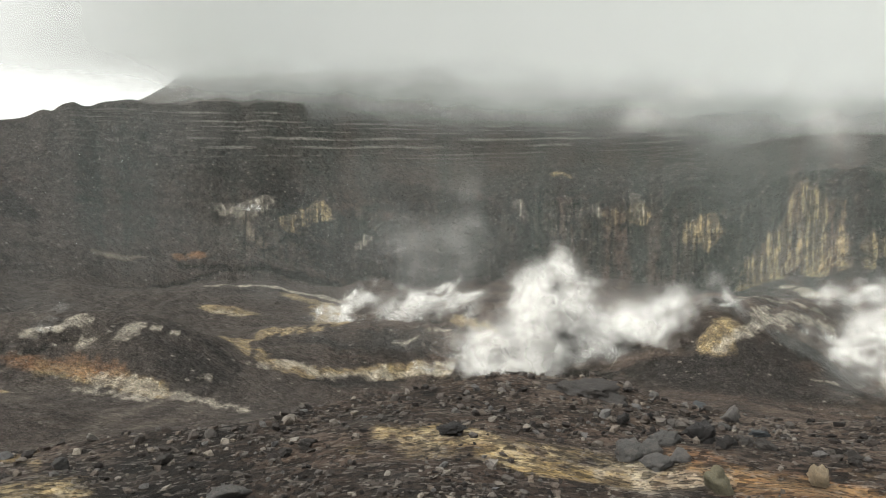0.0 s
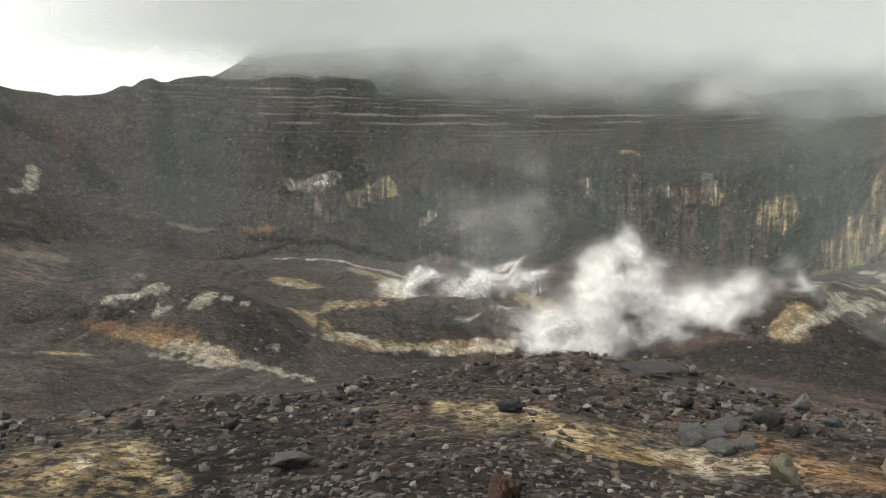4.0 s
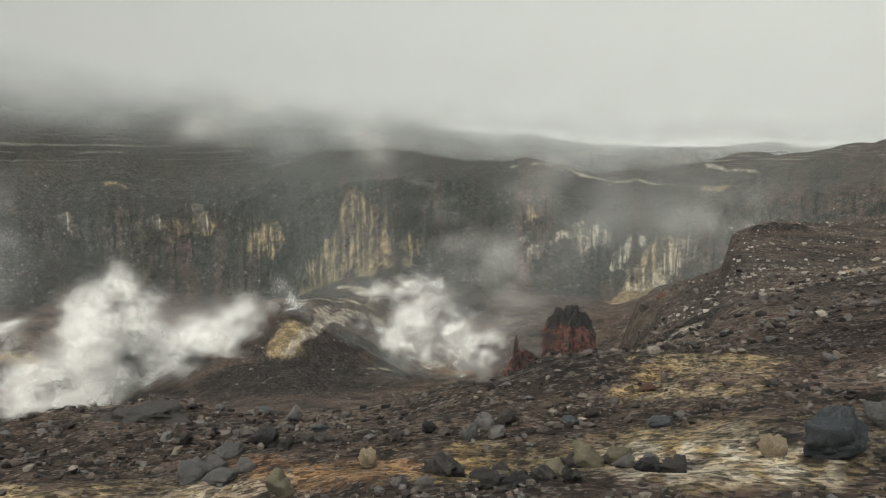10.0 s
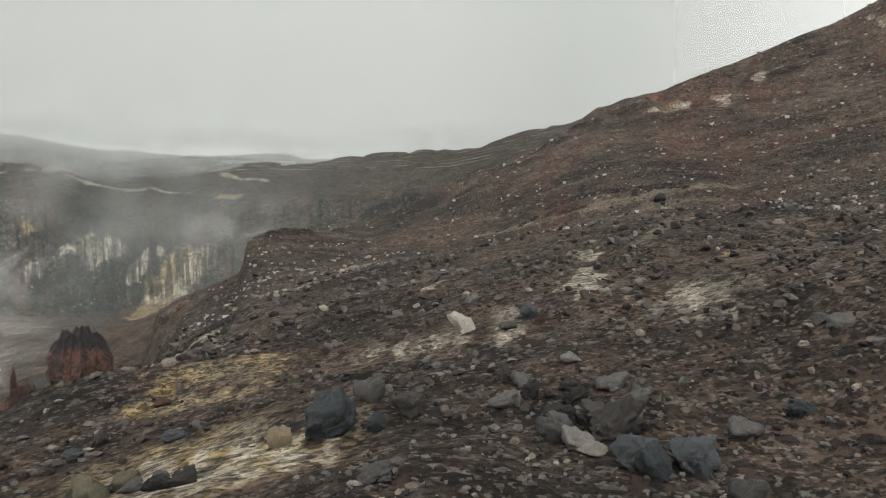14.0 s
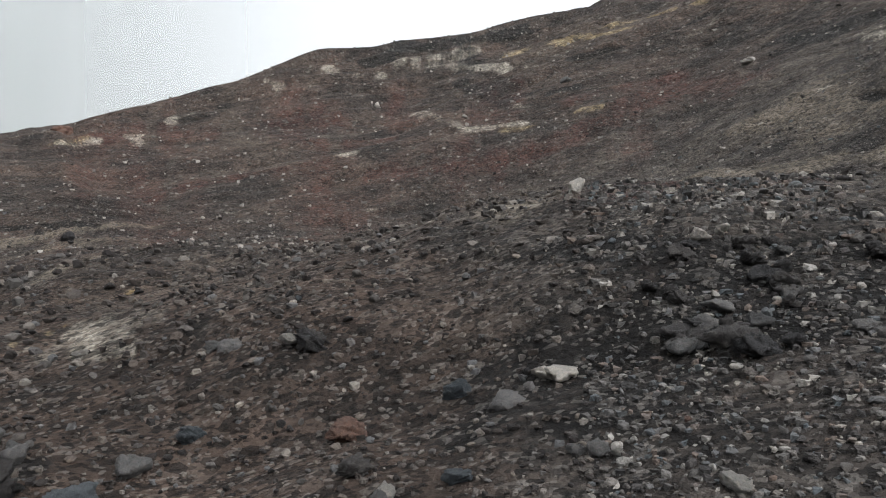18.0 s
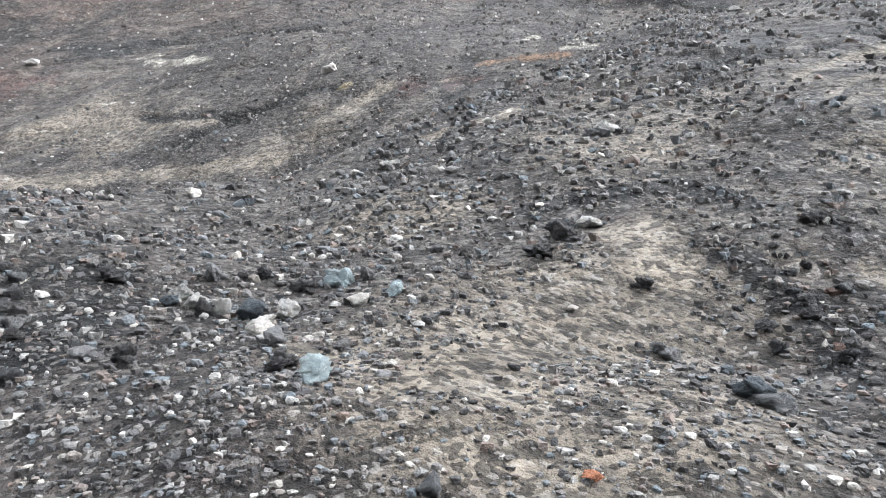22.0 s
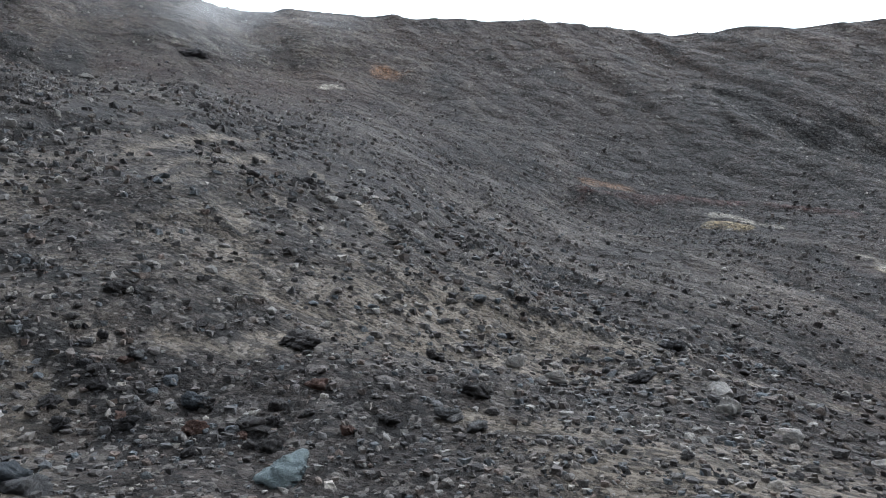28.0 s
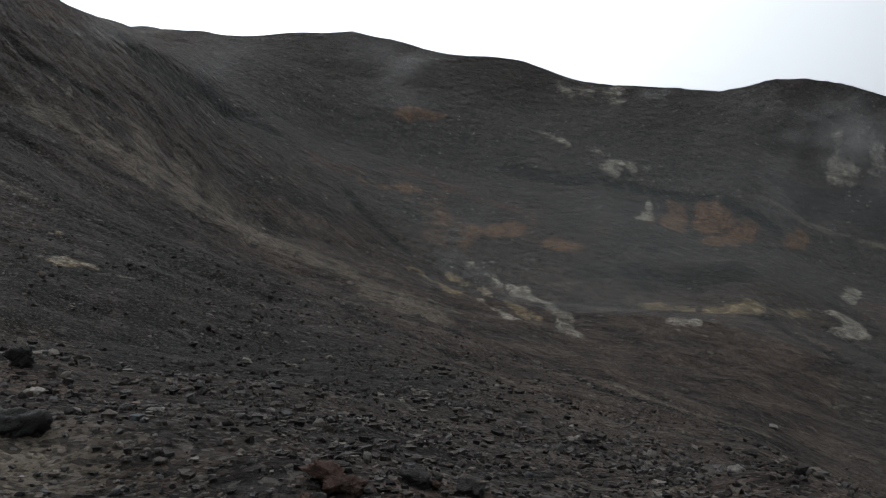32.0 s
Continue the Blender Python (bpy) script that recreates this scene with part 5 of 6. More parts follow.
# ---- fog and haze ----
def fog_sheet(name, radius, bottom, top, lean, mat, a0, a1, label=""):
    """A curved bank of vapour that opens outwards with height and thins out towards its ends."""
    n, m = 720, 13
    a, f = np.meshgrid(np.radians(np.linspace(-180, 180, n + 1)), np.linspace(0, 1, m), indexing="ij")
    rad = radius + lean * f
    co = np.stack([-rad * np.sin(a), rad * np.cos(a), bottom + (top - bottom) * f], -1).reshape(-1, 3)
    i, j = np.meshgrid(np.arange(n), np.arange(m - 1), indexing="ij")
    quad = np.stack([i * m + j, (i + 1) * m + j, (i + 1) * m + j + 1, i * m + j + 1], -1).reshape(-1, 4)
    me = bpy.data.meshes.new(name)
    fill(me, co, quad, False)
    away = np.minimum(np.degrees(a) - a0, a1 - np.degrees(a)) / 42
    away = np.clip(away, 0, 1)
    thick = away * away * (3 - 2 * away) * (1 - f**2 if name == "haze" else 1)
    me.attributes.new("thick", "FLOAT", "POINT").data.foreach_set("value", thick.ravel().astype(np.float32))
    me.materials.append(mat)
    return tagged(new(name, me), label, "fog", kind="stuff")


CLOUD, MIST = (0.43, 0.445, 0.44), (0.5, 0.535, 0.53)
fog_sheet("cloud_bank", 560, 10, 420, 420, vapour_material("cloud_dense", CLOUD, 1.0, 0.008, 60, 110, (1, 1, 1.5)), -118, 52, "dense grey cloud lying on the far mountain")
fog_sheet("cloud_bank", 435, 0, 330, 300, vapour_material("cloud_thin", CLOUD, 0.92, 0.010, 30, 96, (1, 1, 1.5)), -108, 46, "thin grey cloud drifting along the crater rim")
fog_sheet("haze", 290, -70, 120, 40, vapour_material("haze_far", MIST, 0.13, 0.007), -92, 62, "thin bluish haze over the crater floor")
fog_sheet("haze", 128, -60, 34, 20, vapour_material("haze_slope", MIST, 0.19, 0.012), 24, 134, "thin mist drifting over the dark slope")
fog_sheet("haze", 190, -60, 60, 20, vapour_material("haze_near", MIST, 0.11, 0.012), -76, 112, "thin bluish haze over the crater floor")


# ---- steam ----
def veil(r, seg=14, rings=5):
    """A soft-edged wavy wisp: points, faces and thickness from the middle out."""
    co, thick = [(0, 0, 0)], [1.0]
    p = rng.random(4) * 6.28
    for k in range(1, rings + 1):
        f = k / rings
        for s in range(seg):
            a = s / seg * 2 * math.pi
            rad = f * r * (1 + 0.22 * math.sin(2 * a + p[0]) + 0.16 * math.sin(3 * a + p[1]))
            co.append((rad * math.cos(a), rad * math.sin(a), 0.12 * r * (math.sin(2.2 * f + p[2]) * math.cos(a + p[3]) + 0.5 * f * f)))
            thick.append((1 - f * f) ** 1.8)
    tri = [(0, 1 + s, 1 + (s + 1) % seg) for s in range(seg)]
    for k in range(rings - 1):
        for s in range(seg):
            a, b_, c, d = 1 + k * seg + s, 1 + k * seg + (s + 1) % seg, 1 + (k + 1) * seg + (s + 1) % seg, 1 + (k + 1) * seg + s
            tri += [(a, d, c), (a, c, b_)]
    return np.array(co), np.array(tri), np.array(thick)


PUFF = (0.74, 0.735, 0.72)
STEAM = {
    "dense": vapour_material("steam_dense", PUFF, 0.46, 0.11, soft=(0.37, 0.62)),
    "light": vapour_material("steam_light", PUFF, 0.34, 0.14, soft=(0.43, 0.62)),
    "wisp": vapour_material("steam_wisp", PUFF, 0.1, 0.05, soft=(0.4, 0.68)),
}


def steam_plume(kind, count, *stations):
    """Steam along stations of bearing, distance, height and radius."""
    st = np.array(stations, float)
    cos_, tris, thicks, base = [], [], [], 0
    for k in range(int(count * (0.7 if kind == "wisp" else 2.0))):
        u = rng.random() * (len(st) - 1)
        i = min(int(u), len(st) - 2)
        a, d, z, r = st[i] + (st[i + 1] - st[i]) * (u - i)
        x, y = at_bearing(a, d)
        co, tri, th = veil(r * rng.uniform(0.5, 1.5) * (1.5 if kind == "wisp" else 1.1))
        facing = Vector((-0.55 * x / d + rng.normal(0, 0.3), -0.55 * y / d + rng.normal(0, 0.3), 0.75 + rng.normal(0, 0.25)))
        turn = np.array((facing.to_track_quat("Z", "Y").to_matrix() @ Euler((0, 0, rng.random() * 6.28)).to_matrix()))
        off = rng.normal(0, 0.75 if kind == "wisp" else 0.5, 3) * r * (1, 1, 0.8)
        cos_.append(co @ turn.T + (x, y, z) + off)
        tris.append(tri + base)
        thicks.append(th)
        base += len(co)
    me = bpy.data.meshes.new("steam")
    fill(me, np.concatenate(cos_), np.concatenate(tris))
    me.attributes.new("thick", "FLOAT", "POINT").data.foreach_set("value", np.concatenate(thicks).astype(np.float32))
    me.materials.append(STEAM[kind])
    words = {"dense": "thick white steam billowing from the crater floor", "light": "drifting white steam over the crater floor", "wisp": "thin pale wisp of vapour in the air"}
    return tagged(new("steam", me), words[kind], "steam", kind="stuff")


steam_plume("dense", 46, (-5.1, 190, -46.3, 9), (-7.6, 190, -38.2, 9.3), (-9.2, 190, -27.8, 7.2), (-9.0, 190, -19.4, 3.9))
steam_plume("dense", 34, (-9.6, 190, -44.4, 6.8), (-14.4, 190, -37.4, 7.2), (-19.0, 190, -35.3, 5.4))
steam_plume("light", 16, (3.1, 185, -46.8, 1.8), (-0.6, 185, -45.8, 2.6), (-4.2, 185, -43.6, 5))
steam_plume("light", 26, (9.9, 250, -44.1, 3.2), (7.5, 250, -41.9, 5.2), (5.9, 250, -34.4, 4))
steam_plume("light", 14, (2.3, 250, -41.3, 2), (-0.7, 250, -39.5, 2.8))
steam_plume("wisp", 26, (3.0, 270, -27.8, 8.6), (-0.7, 270, -17.5, 10.3), (-2.1, 270, -5.7, 5.6))
steam_plume("light", 14, (30.1, 150, -24.5, 1), (28.4, 150, -23.2, 1.7), (27.5, 150, -19.8, 1.7))
steam_plume("light", 8, (16.6, 300, -7.0, 1.7), (15.1, 300, -7.4, 2.1), (14.0, 300, -4.4, 1.4))
steam_plume("light", 7, (-25.1, 230, -31.0, 2.6), (-28.3, 230, -30.7, 3.3), (-31.6, 230, -26.5, 3.7))
steam_plume("light", 6, (-26.6, 190, -32.9, 2.4), (-29.5, 190, -38.5, 4.2), (-31.6, 190, -45.3, 4.5))
steam_plume("dense", 27, (-13.9, 200, -41.6, 7.3), (-17.8, 200, -37.9, 7), (-21.5, 200, -27.2, 4.1))
steam_plume("dense", 18, (3.8, 230, -38.4, 7.3), (0.8, 230, -36.3, 5.8), (-3.2, 230, -33.7, 3.7))
steam_plume("light", 15, (-26.5, 240, -31.1, 3), (-30.0, 240, -31.2, 4.2), (-33.7, 240, -29.3, 3.8))
steam_plume("light", 10, (-28.2, 150, -26.6, 1.7), (-32.3, 150, -32.1, 2.9), (-35.9, 150, -34.1, 4), (-38.1, 150, -37.6, 2.6))
steam_plume("wisp", 26, (-33.5, 260, -6.2, 5), (-31.0, 260, 4.8, 5.4), (-28.4, 260, 14.9, 8.3), (-25.8, 260, 26.3, 12.4))
steam_plume("wisp", 20, (-39.9, 200, -31.3, 5.4), (-37.6, 200, -17.4, 7.9), (-41.9, 200, -3.5, 7), (-43.9, 200, 11.0, 7.9))
steam_plume("wisp", 20, (-53.0, 250, -15.3, 6.7), (-54.7, 250, -10.1, 6))
steam_plume("wisp", 10, (-37.7, 240, -34.6, 11.4), (-39.4, 240, -19.5, 11.4))
steam_plume("wisp", 16, (-36.1, 200, -36.7, 9.5), (-41.3, 200, -20.1, 11.1), (-45.3, 200, 6.6, 11.1))
steam_plume("wisp", 22, (-52.9, 260, -3.9, 12.4), (-54.6, 260, 11.8, 8.3))
steam_plume("light", 14, (-29.8, 160, -27.2, 5.1), (-33.6, 160, -28.3, 5.6), (-37.2, 160, -33.9, 4.6))
steam_plume("wisp", 16, (75.2, 165, -6.3, 1.8), (77.9, 165, -0.3, 2.4), (80.3, 165, 7.4, 2.6))
steam_plume("wisp", 10, (63.4, 300, 57.9, 2.9), (62.6, 300, 64.9, 3.8))
steam_plume("wisp", 24, (179.6, 96, 40.0, 6.9), (168.5, 96, 40.4, 9.1), (158.6, 96, 38.0, 9.9))
steam_plume("wisp", 18, (172.0, 98, 42.0, 5.4), (164.7, 98, 40.8, 7), (158.2, 98, 41.5, 6.2))
steam_plume("wisp", 8, (102.8, 150, 37.7, 7.1), (95.3, 150, 38.8, 7.1))
steam_plume("wisp", 12, (89.1, 200, 54.1, 9.5), (83.0, 200, 51.4, 9.5))
steam_plume("wisp", 18, (54.4, 200, 34.2, 15.9), (44.8, 200, 20.0, 12.7))
steam_plume("wisp", 12, (-17.4, 260, 38.6, 14.4), (-18.0, 260, 18.7, 10.3))
steam_plume("wisp", 14, (-5.1, 188, -38.2, 10.4), (-9.6, 188, -25.8, 11.9), (-16.0, 188, -33.9, 10.4))
steam_plume("wisp", 12, (-29.5, 170, -32.4, 8.1), (-35.4, 170, -32.2, 9.4))
steam_plume("wisp", 14, (97.5, 150, 39.1, 4.8), (91.2, 150, 40.5, 6), (83.3, 150, 40.9, 6), (78.0, 150, 39.3, 6))
steam_plume("wisp", 14, (113.1, 110, 34.4, 4.4), (108.1, 110, 29.5, 5.2), (102.8, 110, 25.2, 5.2))

# ---- stones ----
def ball(level):
    bm = bmesh.new()
    bmesh.ops.create_icosphere(bm, subdivisions=level, radius=1)
    co = np.array([v.co for v in bm.verts])
    tri = np.array([[v.index for v in f.verts] for f in bm.faces])
    bm.free()
    return co / np.linalg.norm(co, axis=1)[:, None], tri


BALLS = {k: ball(k) for k in (1, 2, 4, 6)}
CORNERS = np.array([(a, b, c) for a in (-1, 1) for b in (-1, 1) for c in (-1, 1)]) / math.sqrt(3)
BALLS[0] = CORNERS, np.array([(0, 1, 3), (0, 3, 2), (4, 6, 7), (4, 7, 5), (0, 4, 5), (0, 5, 1), (2, 3, 7), (2, 7, 6), (0, 2, 6), (0, 6, 4), (1, 5, 7), (1, 7, 3)])


def stone_shape(level, cuts=11, rough=0.05, flat=0.72, shallow=0.38, deep=0.78):
    """A broken stone: a ball cut by random planes, with a worn, pitted skin."""
    co, tri = BALLS[level]
    r = np.ones(len(co))
    for _ in range(cuts):
        nrm = rng.normal(size=3)
        nrm /= np.linalg.norm(nrm)
        dot = co @ nrm
        r = np.where(dot > 0.05, np.minimum(r, rng.uniform(shallow, deep) / np.maximum(dot, 0.05)), r)
    if level > 3:
        q = co * 2.3 + rng.random(3) * 50
        r = r * (1 + rough * 2.4 * (fbm(q[:, 0] + q[:, 2], q[:, 1] - 0.7 * q[:, 2], 5, 5) - 0.5))
        q = co * 9 + rng.random(3) * 50
        r = r * (1 + rough * 1.3 * (fbm(q[:, 0] + q[:, 2], q[:, 1] - 0.7 * q[:, 2], 3, 9) - 0.5))
    out = co * r[:, None]
    if level == 0:
        out = out * rng.uniform(0.62, 1.25, (8, 1)) + rng.normal(0, 0.1, (8, 3))
    out = out / np.abs(out).max(0)
    return out * (1, 1, flat), tri


TONES = {
    "slab": ((0.018, 0.017, 0.017), (0.026, 0.024, 0.023), (0.03, 0.027, 0.026)),
    "dark": ((0.020, 0.019, 0.020), (0.032, 0.029, 0.028), (0.045, 0.041, 0.039)),
    "grey": ((0.05, 0.049, 0.049), (0.075, 0.073, 0.072), (0.105, 0.10, 0.098)),
    "blue": ((0.024, 0.028, 0.032), (0.036, 0.042, 0.048), (0.058, 0.065, 0.072)),
    "teal": ((0.11, 0.135, 0.14), (0.15, 0.18, 0.185), (0.2, 0.225, 0.225)),
    "olive": ((0.085, 0.078, 0.055), (0.11, 0.1, 0.07), (0.13, 0.12, 0.085)),
    "rust": ((0.07, 0.04, 0.03), (0.085, 0.05, 0.038), (0.06, 0.042, 0.034)),
    "orange": ((0.30, 0.12, 0.06), (0.34, 0.13, 0.07), (0.28, 0.12, 0.06)),
    "tan": ((0.22, 0.18, 0.125), (0.26, 0.21, 0.15), (0.19, 0.15, 0.11)),
    "pale": ((0.14, 0.132, 0.122), (0.19, 0.18, 0.165), (0.24, 0.225, 0.21)),
    "white": ((0.27, 0.25, 0.23), (0.33, 0.31, 0.28), (0.30, 0.265, 0.24)),
}
WORDS = {
    "slab": "dark flat lava slab on the crater edge",
    "dark": "black angular lava boulder on loose gravel", "grey": "grey angular andesite boulder on loose gravel", "blue": "blue-grey broken lava boulder on loose gravel",
    "teal": "pale blue-green altered boulder on loose gravel", "olive": "olive-grey boulder stained by sulphur crust", "rust": "rust-brown scoria boulder on loose gravel",
    "orange": "small orange-red scoria stone on grey gravel", "tan": "tan boulder coated with sulphur crust", "pale": "pale grey weathered stone on dark gravel",
    "white": "whitish bleached boulder on dark gravel",
}
STONE_MESHES = {}
for tone, shades in TONES.items():
    skin = stone_material("stone_" + tone, shades)
    STONE_MESHES[tone] = []
    for _ in range(4):
        co, tri = stone_shape(4, 14, 0.44 if tone in ("dark", "rust", "slab") else 0.26)
        me = bpy.data.meshes.new("boulder")
        fill(me, co, tri)
        me.materials.append(skin)
        STONE_MESHES[tone].append(me)


ROUND = np.array([(0, 0), (1, 0), (-1, 0), (0, 1), (0, -1)], float)


def boulder(x, y, width, tall, tone):
    ob = new("boulder" if width > 0.25 else "stone", STONE_MESHES[tone][int(rng.integers(4))])
    w, h = width / 2, max(tall, 0.48 * width) / 2 / 0.72
    ob.scale = (w, w * rng.uniform(0.75, 1.05), h * 1.12)
    ob.rotation_euler = (rng.uniform(-0.2, 0.2), rng.uniform(-0.2, 0.2), rng.uniform(0, 6.28))
    ob.location = (x, y, float(height(x + 0.6 * w * ROUND[:, 0], y + 0.6 * w * ROUND[:, 1]).min()) + h * 0.5)
    return tagged(ob, WORDS[tone], "boulder" if width > 0.25 else "stone", "scattered boulders")


boulder(-2.03, 6.53, 0.44, 0.26, "grey")
boulder(-0.00, 5.05, 0.32, 0.27, "rust")
boulder(-3.30, 8.21, 0.26, 0.16, "dark")
boulder(2.59, 6.58, 0.34, 0.34, "olive")
boulder(2.19, 8.40, 0.52, 0.30, "grey")
boulder(2.34, 7.71, 0.42, 0.22, "grey")
boulder(-4.61, 8.44, 0.24, 0.18, "grey")
boulder(0.04, 8.62, 0.44, 0.22, "dark")
boulder(3.84, 9.00, 0.33, 0.21, "dark")
boulder(-1.68, 8.48, 0.22, 0.13, "dark")
boulder(-5.33, 5.86, 0.24, 0.20, "dark")
boulder(-45.79, 60.00, 2.01, 1.25, "dark")
boulder(-8.11, 4.66, 0.25, 0.16, "dark")
boulder(-1.85, 8.18, 0.19, 0.12, "dark")
boulder(-3.21, 4.33, 0.18, 0.13, "dark")
boulder(-4.84, 9.67, 0.18, 0.13, "pale")
boulder(-68.83, 49.75, 1.11, 0.69, "pale")
boulder(3.93, 5.80, 0.43, 0.34, "dark")
boulder(3.72, 6.96, 0.24, 0.28, "tan")
boulder(4.66, 5.82, 0.24, 0.19, "dark")
boulder(4.98, 4.90, 0.34, 0.27, "olive")
boulder(5.86, 7.82, 0.34, 0.29, "grey")
boulder(5.32, 7.33, 0.35, 0.26, "grey")
boulder(4.53, 7.78, 0.27, 0.22, "dark")
boulder(7.30, 7.20, 0.22, 0.25, "dark")
boulder(5.04, 7.90, 0.28, 0.22, "dark")
boulder(2.62, 7.95, 0.30, 0.21, "grey")
boulder(2.39, 8.38, 0.40, 0.29, "grey")
boulder(4.79, 4.08, 0.38, 0.18, "dark")
boulder(3.64, 4.36, 0.29, 0.19, "dark")
boulder(3.98, 4.42, 0.25, 0.18, "dark")
boulder(3.97, 4.12, 0.24, 0.19, "dark")
boulder(3.56, 4.54, 0.24, 0.17, "dark")
boulder(3.22, 5.44, 0.19, 0.13, "grey")
boulder(3.92, 8.51, 0.39, 0.20, "dark")
boulder(4.38, 9.75, 0.32, 0.18, "blue")
boulder(6.93, 7.27, 0.33, 0.15, "blue")
boulder(7.31, 6.05, 0.39, 0.16, "blue")
boulder(6.29, 3.36, 0.60, 0.53, "blue")
boulder(7.44, 3.42, 0.37, 0.30, "grey")
boulder(7.05, 2.81, 0.44, 0.28, "dark")
boulder(6.50, 2.95, 0.26, 0.21, "blue")
boulder(6.10, 3.73, 0.30, 0.26, "tan")
boulder(11.61, 3.73, 0.58, 0.40, "white")
boulder(11.77, 2.62, 0.36, 0.30, "blue")
boulder(11.34, 2.88, 0.42, 0.20, "grey")
boulder(5.19, 4.74, 0.32, 0.27, "olive")
boulder(4.97, 3.88, 0.33, 0.18, "dark")
boulder(6.92, 0.85, 0.63, 0.35, "dark")
boulder(7.08, 1.27, 0.40, 0.25, "dark")
boulder(7.77, 1.68, 0.28, 0.25, "dark")
boulder(8.27, 2.09, 0.26, 0.22, "dark")
boulder(6.01, 0.51, 0.45, 0.34, "blue")
boulder(6.15, 0.11, 0.47, 0.31, "blue")
boulder(6.40, 1.03, 0.38, 0.12, "pale")
boulder(8.25, 0.91, 0.46, 0.17, "grey")
boulder(7.56, 1.94, 0.39, 0.16, "grey")
boulder(6.21, 7.73, 0.37, 0.29, "dark")
boulder(5.73, 7.33, 0.34, 0.23, "grey")
boulder(4.67, 2.04, 0.33, 0.14, "grey")
boulder(9.18, 1.54, 0.30, 0.15, "pale")
boulder(5.73, 0.29, 0.30, 0.28, "blue")
boulder(5.49, -0.31, 0.27, 0.22, "grey")
boulder(6.58, 0.74, 0.60, 0.39, "dark")
boulder(6.23, 0.83, 0.30, 0.13, "pale")
boulder(8.64, -2.30, 0.50, 0.30, "dark")
boulder(9.71, -1.34, 0.39, 0.18, "grey")
boulder(7.68, -0.90, 0.31, 0.16, "blue")
boulder(7.79, 0.60, 0.27, 0.15, "grey")
boulder(6.75, -2.16, 0.61, 0.31, "rust")
boulder(5.44, -1.78, 0.38, 0.21, "dark")
boulder(11.11, 0.21, 0.26, 0.12, "pale")
boulder(5.98, 0.01, 0.21, 0.24, "blue")
boulder(4.84, -1.84, 0.20, 0.16, "pale")
boulder(5.04, -1.39, 0.17, 0.12, "pale")
boulder(6.67, -3.19, 0.33, 0.24, "blue")
boulder(6.03, -3.82, 0.28, 0.14, "white")
boulder(8.66, -2.28, 0.37, 0.30, "dark")
boulder(8.87, -2.09, 0.28, 0.18, "pale")
boulder(9.45, -1.47, 0.42, 0.22, "grey")
boulder(7.60, -0.85, 0.27, 0.18, "blue")
boulder(4.70, -2.34, 0.26, 0.16, "blue")
boulder(7.04, -0.33, 0.31, 0.22, "grey")
boulder(7.60, 0.59, 0.35, 0.18, "grey")
boulder(6.72, 0.70, 0.59, 0.43, "dark")
boulder(12.58, -8.56, 0.44, 0.42, "white")
boulder(6.86, -6.39, 0.24, 0.17, "white")
boulder(6.84, -6.71, 0.26, 0.16, "white")
boulder(4.82, -4.88, 0.52, 0.32, "dark")
boulder(5.34, -4.83, 0.49, 0.24, "dark")
boulder(5.50, -5.41, 0.42, 0.20, "grey")
boulder(97.99, -33.55, 1.07, 0.99, "white")
boulder(5.79, -3.23, 0.46, 0.18, "grey")
boulder(6.85, -2.17, 0.46, 0.19, "rust")
boulder(4.42, -3.06, 0.18, 0.11, "grey")
boulder(4.12, -3.16, 0.13, 0.09, "pale")
boulder(4.80, -1.80, 0.16, 0.14, "grey")
boulder(77.99, -51.42, 1.93, 1.04, "grey")
boulder(54.87, -57.97, 1.91, 0.89, "pale")
boulder(3.06, -8.24, 0.42, 0.29, "teal")
boulder(2.83, -8.45, 0.30, 0.20, "grey")
boulder(2.33, -7.90, 0.27, 0.18, "teal")
boulder(2.60, -7.54, 0.30, 0.15, "white")
boulder(3.13, -6.46, 0.27, 0.16, "white")
boulder(1.93, -5.07, 0.30, 0.18, "teal")
boulder(3.74, -5.50, 0.27, 0.22, "dark")
boulder(0.83, -10.61, 0.46, 0.36, "dark")
boulder(0.98, -9.75, 0.45, 0.19, "dark")
boulder(5.32, -6.06, 0.40, 0.24, "grey")
boulder(4.66, -4.93, 0.44, 0.26, "dark")
boulder(4.49, -5.16, 0.22, 0.14, "dark")
boulder(5.41, -5.00, 0.33, 0.16, "dark")
boulder(0.88, -4.08, 0.18, 0.13, "grey")
boulder(0.46, -4.07, 0.16, 0.10, "white")
boulder(8.92, -14.40, 0.46, 0.19, "white")
boulder(0.62, -16.06, 0.71, 0.37, "grey")
boulder(5.89, -3.93, 0.36, 0.15, "white")
boulder(3.25, -3.25, 0.21, 0.10, "pale")
boulder(4.26, -3.12, 0.21, 0.15, "grey")
boulder(4.20, -5.61, 0.26, 0.18, "grey")
boulder(3.58, -7.26, 0.29, 0.18, "grey")
boulder(2.46, -5.47, 0.26, 0.13, "dark")
boulder(5.38, -7.36, 0.40, 0.23, "dark")
boulder(3.35, -8.00, 0.32, 0.18, "dark")
boulder(5.37, -16.65, 0.59, 0.24, "pale")
boulder(1.71, -4.07, 0.15, 0.07, "dark")
boulder(2.35, -4.11, 0.15, 0.08, "grey")
boulder(0.12, -4.50, 0.16, 0.08, "orange")
boulder(-1.05, -6.58, 0.37, 0.22, "blue")
boulder(-0.36, -7.91, 0.30, 0.15, "grey")
boulder(-0.25, -9.21, 0.31, 0.20, "dark")
boulder(0.77, -10.50, 0.38, 0.36, "dark")
boulder(0.50, -11.10, 0.48, 0.15, "pale")
boulder(-2.28, -10.87, 0.43, 0.22, "dark")
boulder(0.50, -16.31, 0.67, 0.37, "pale")
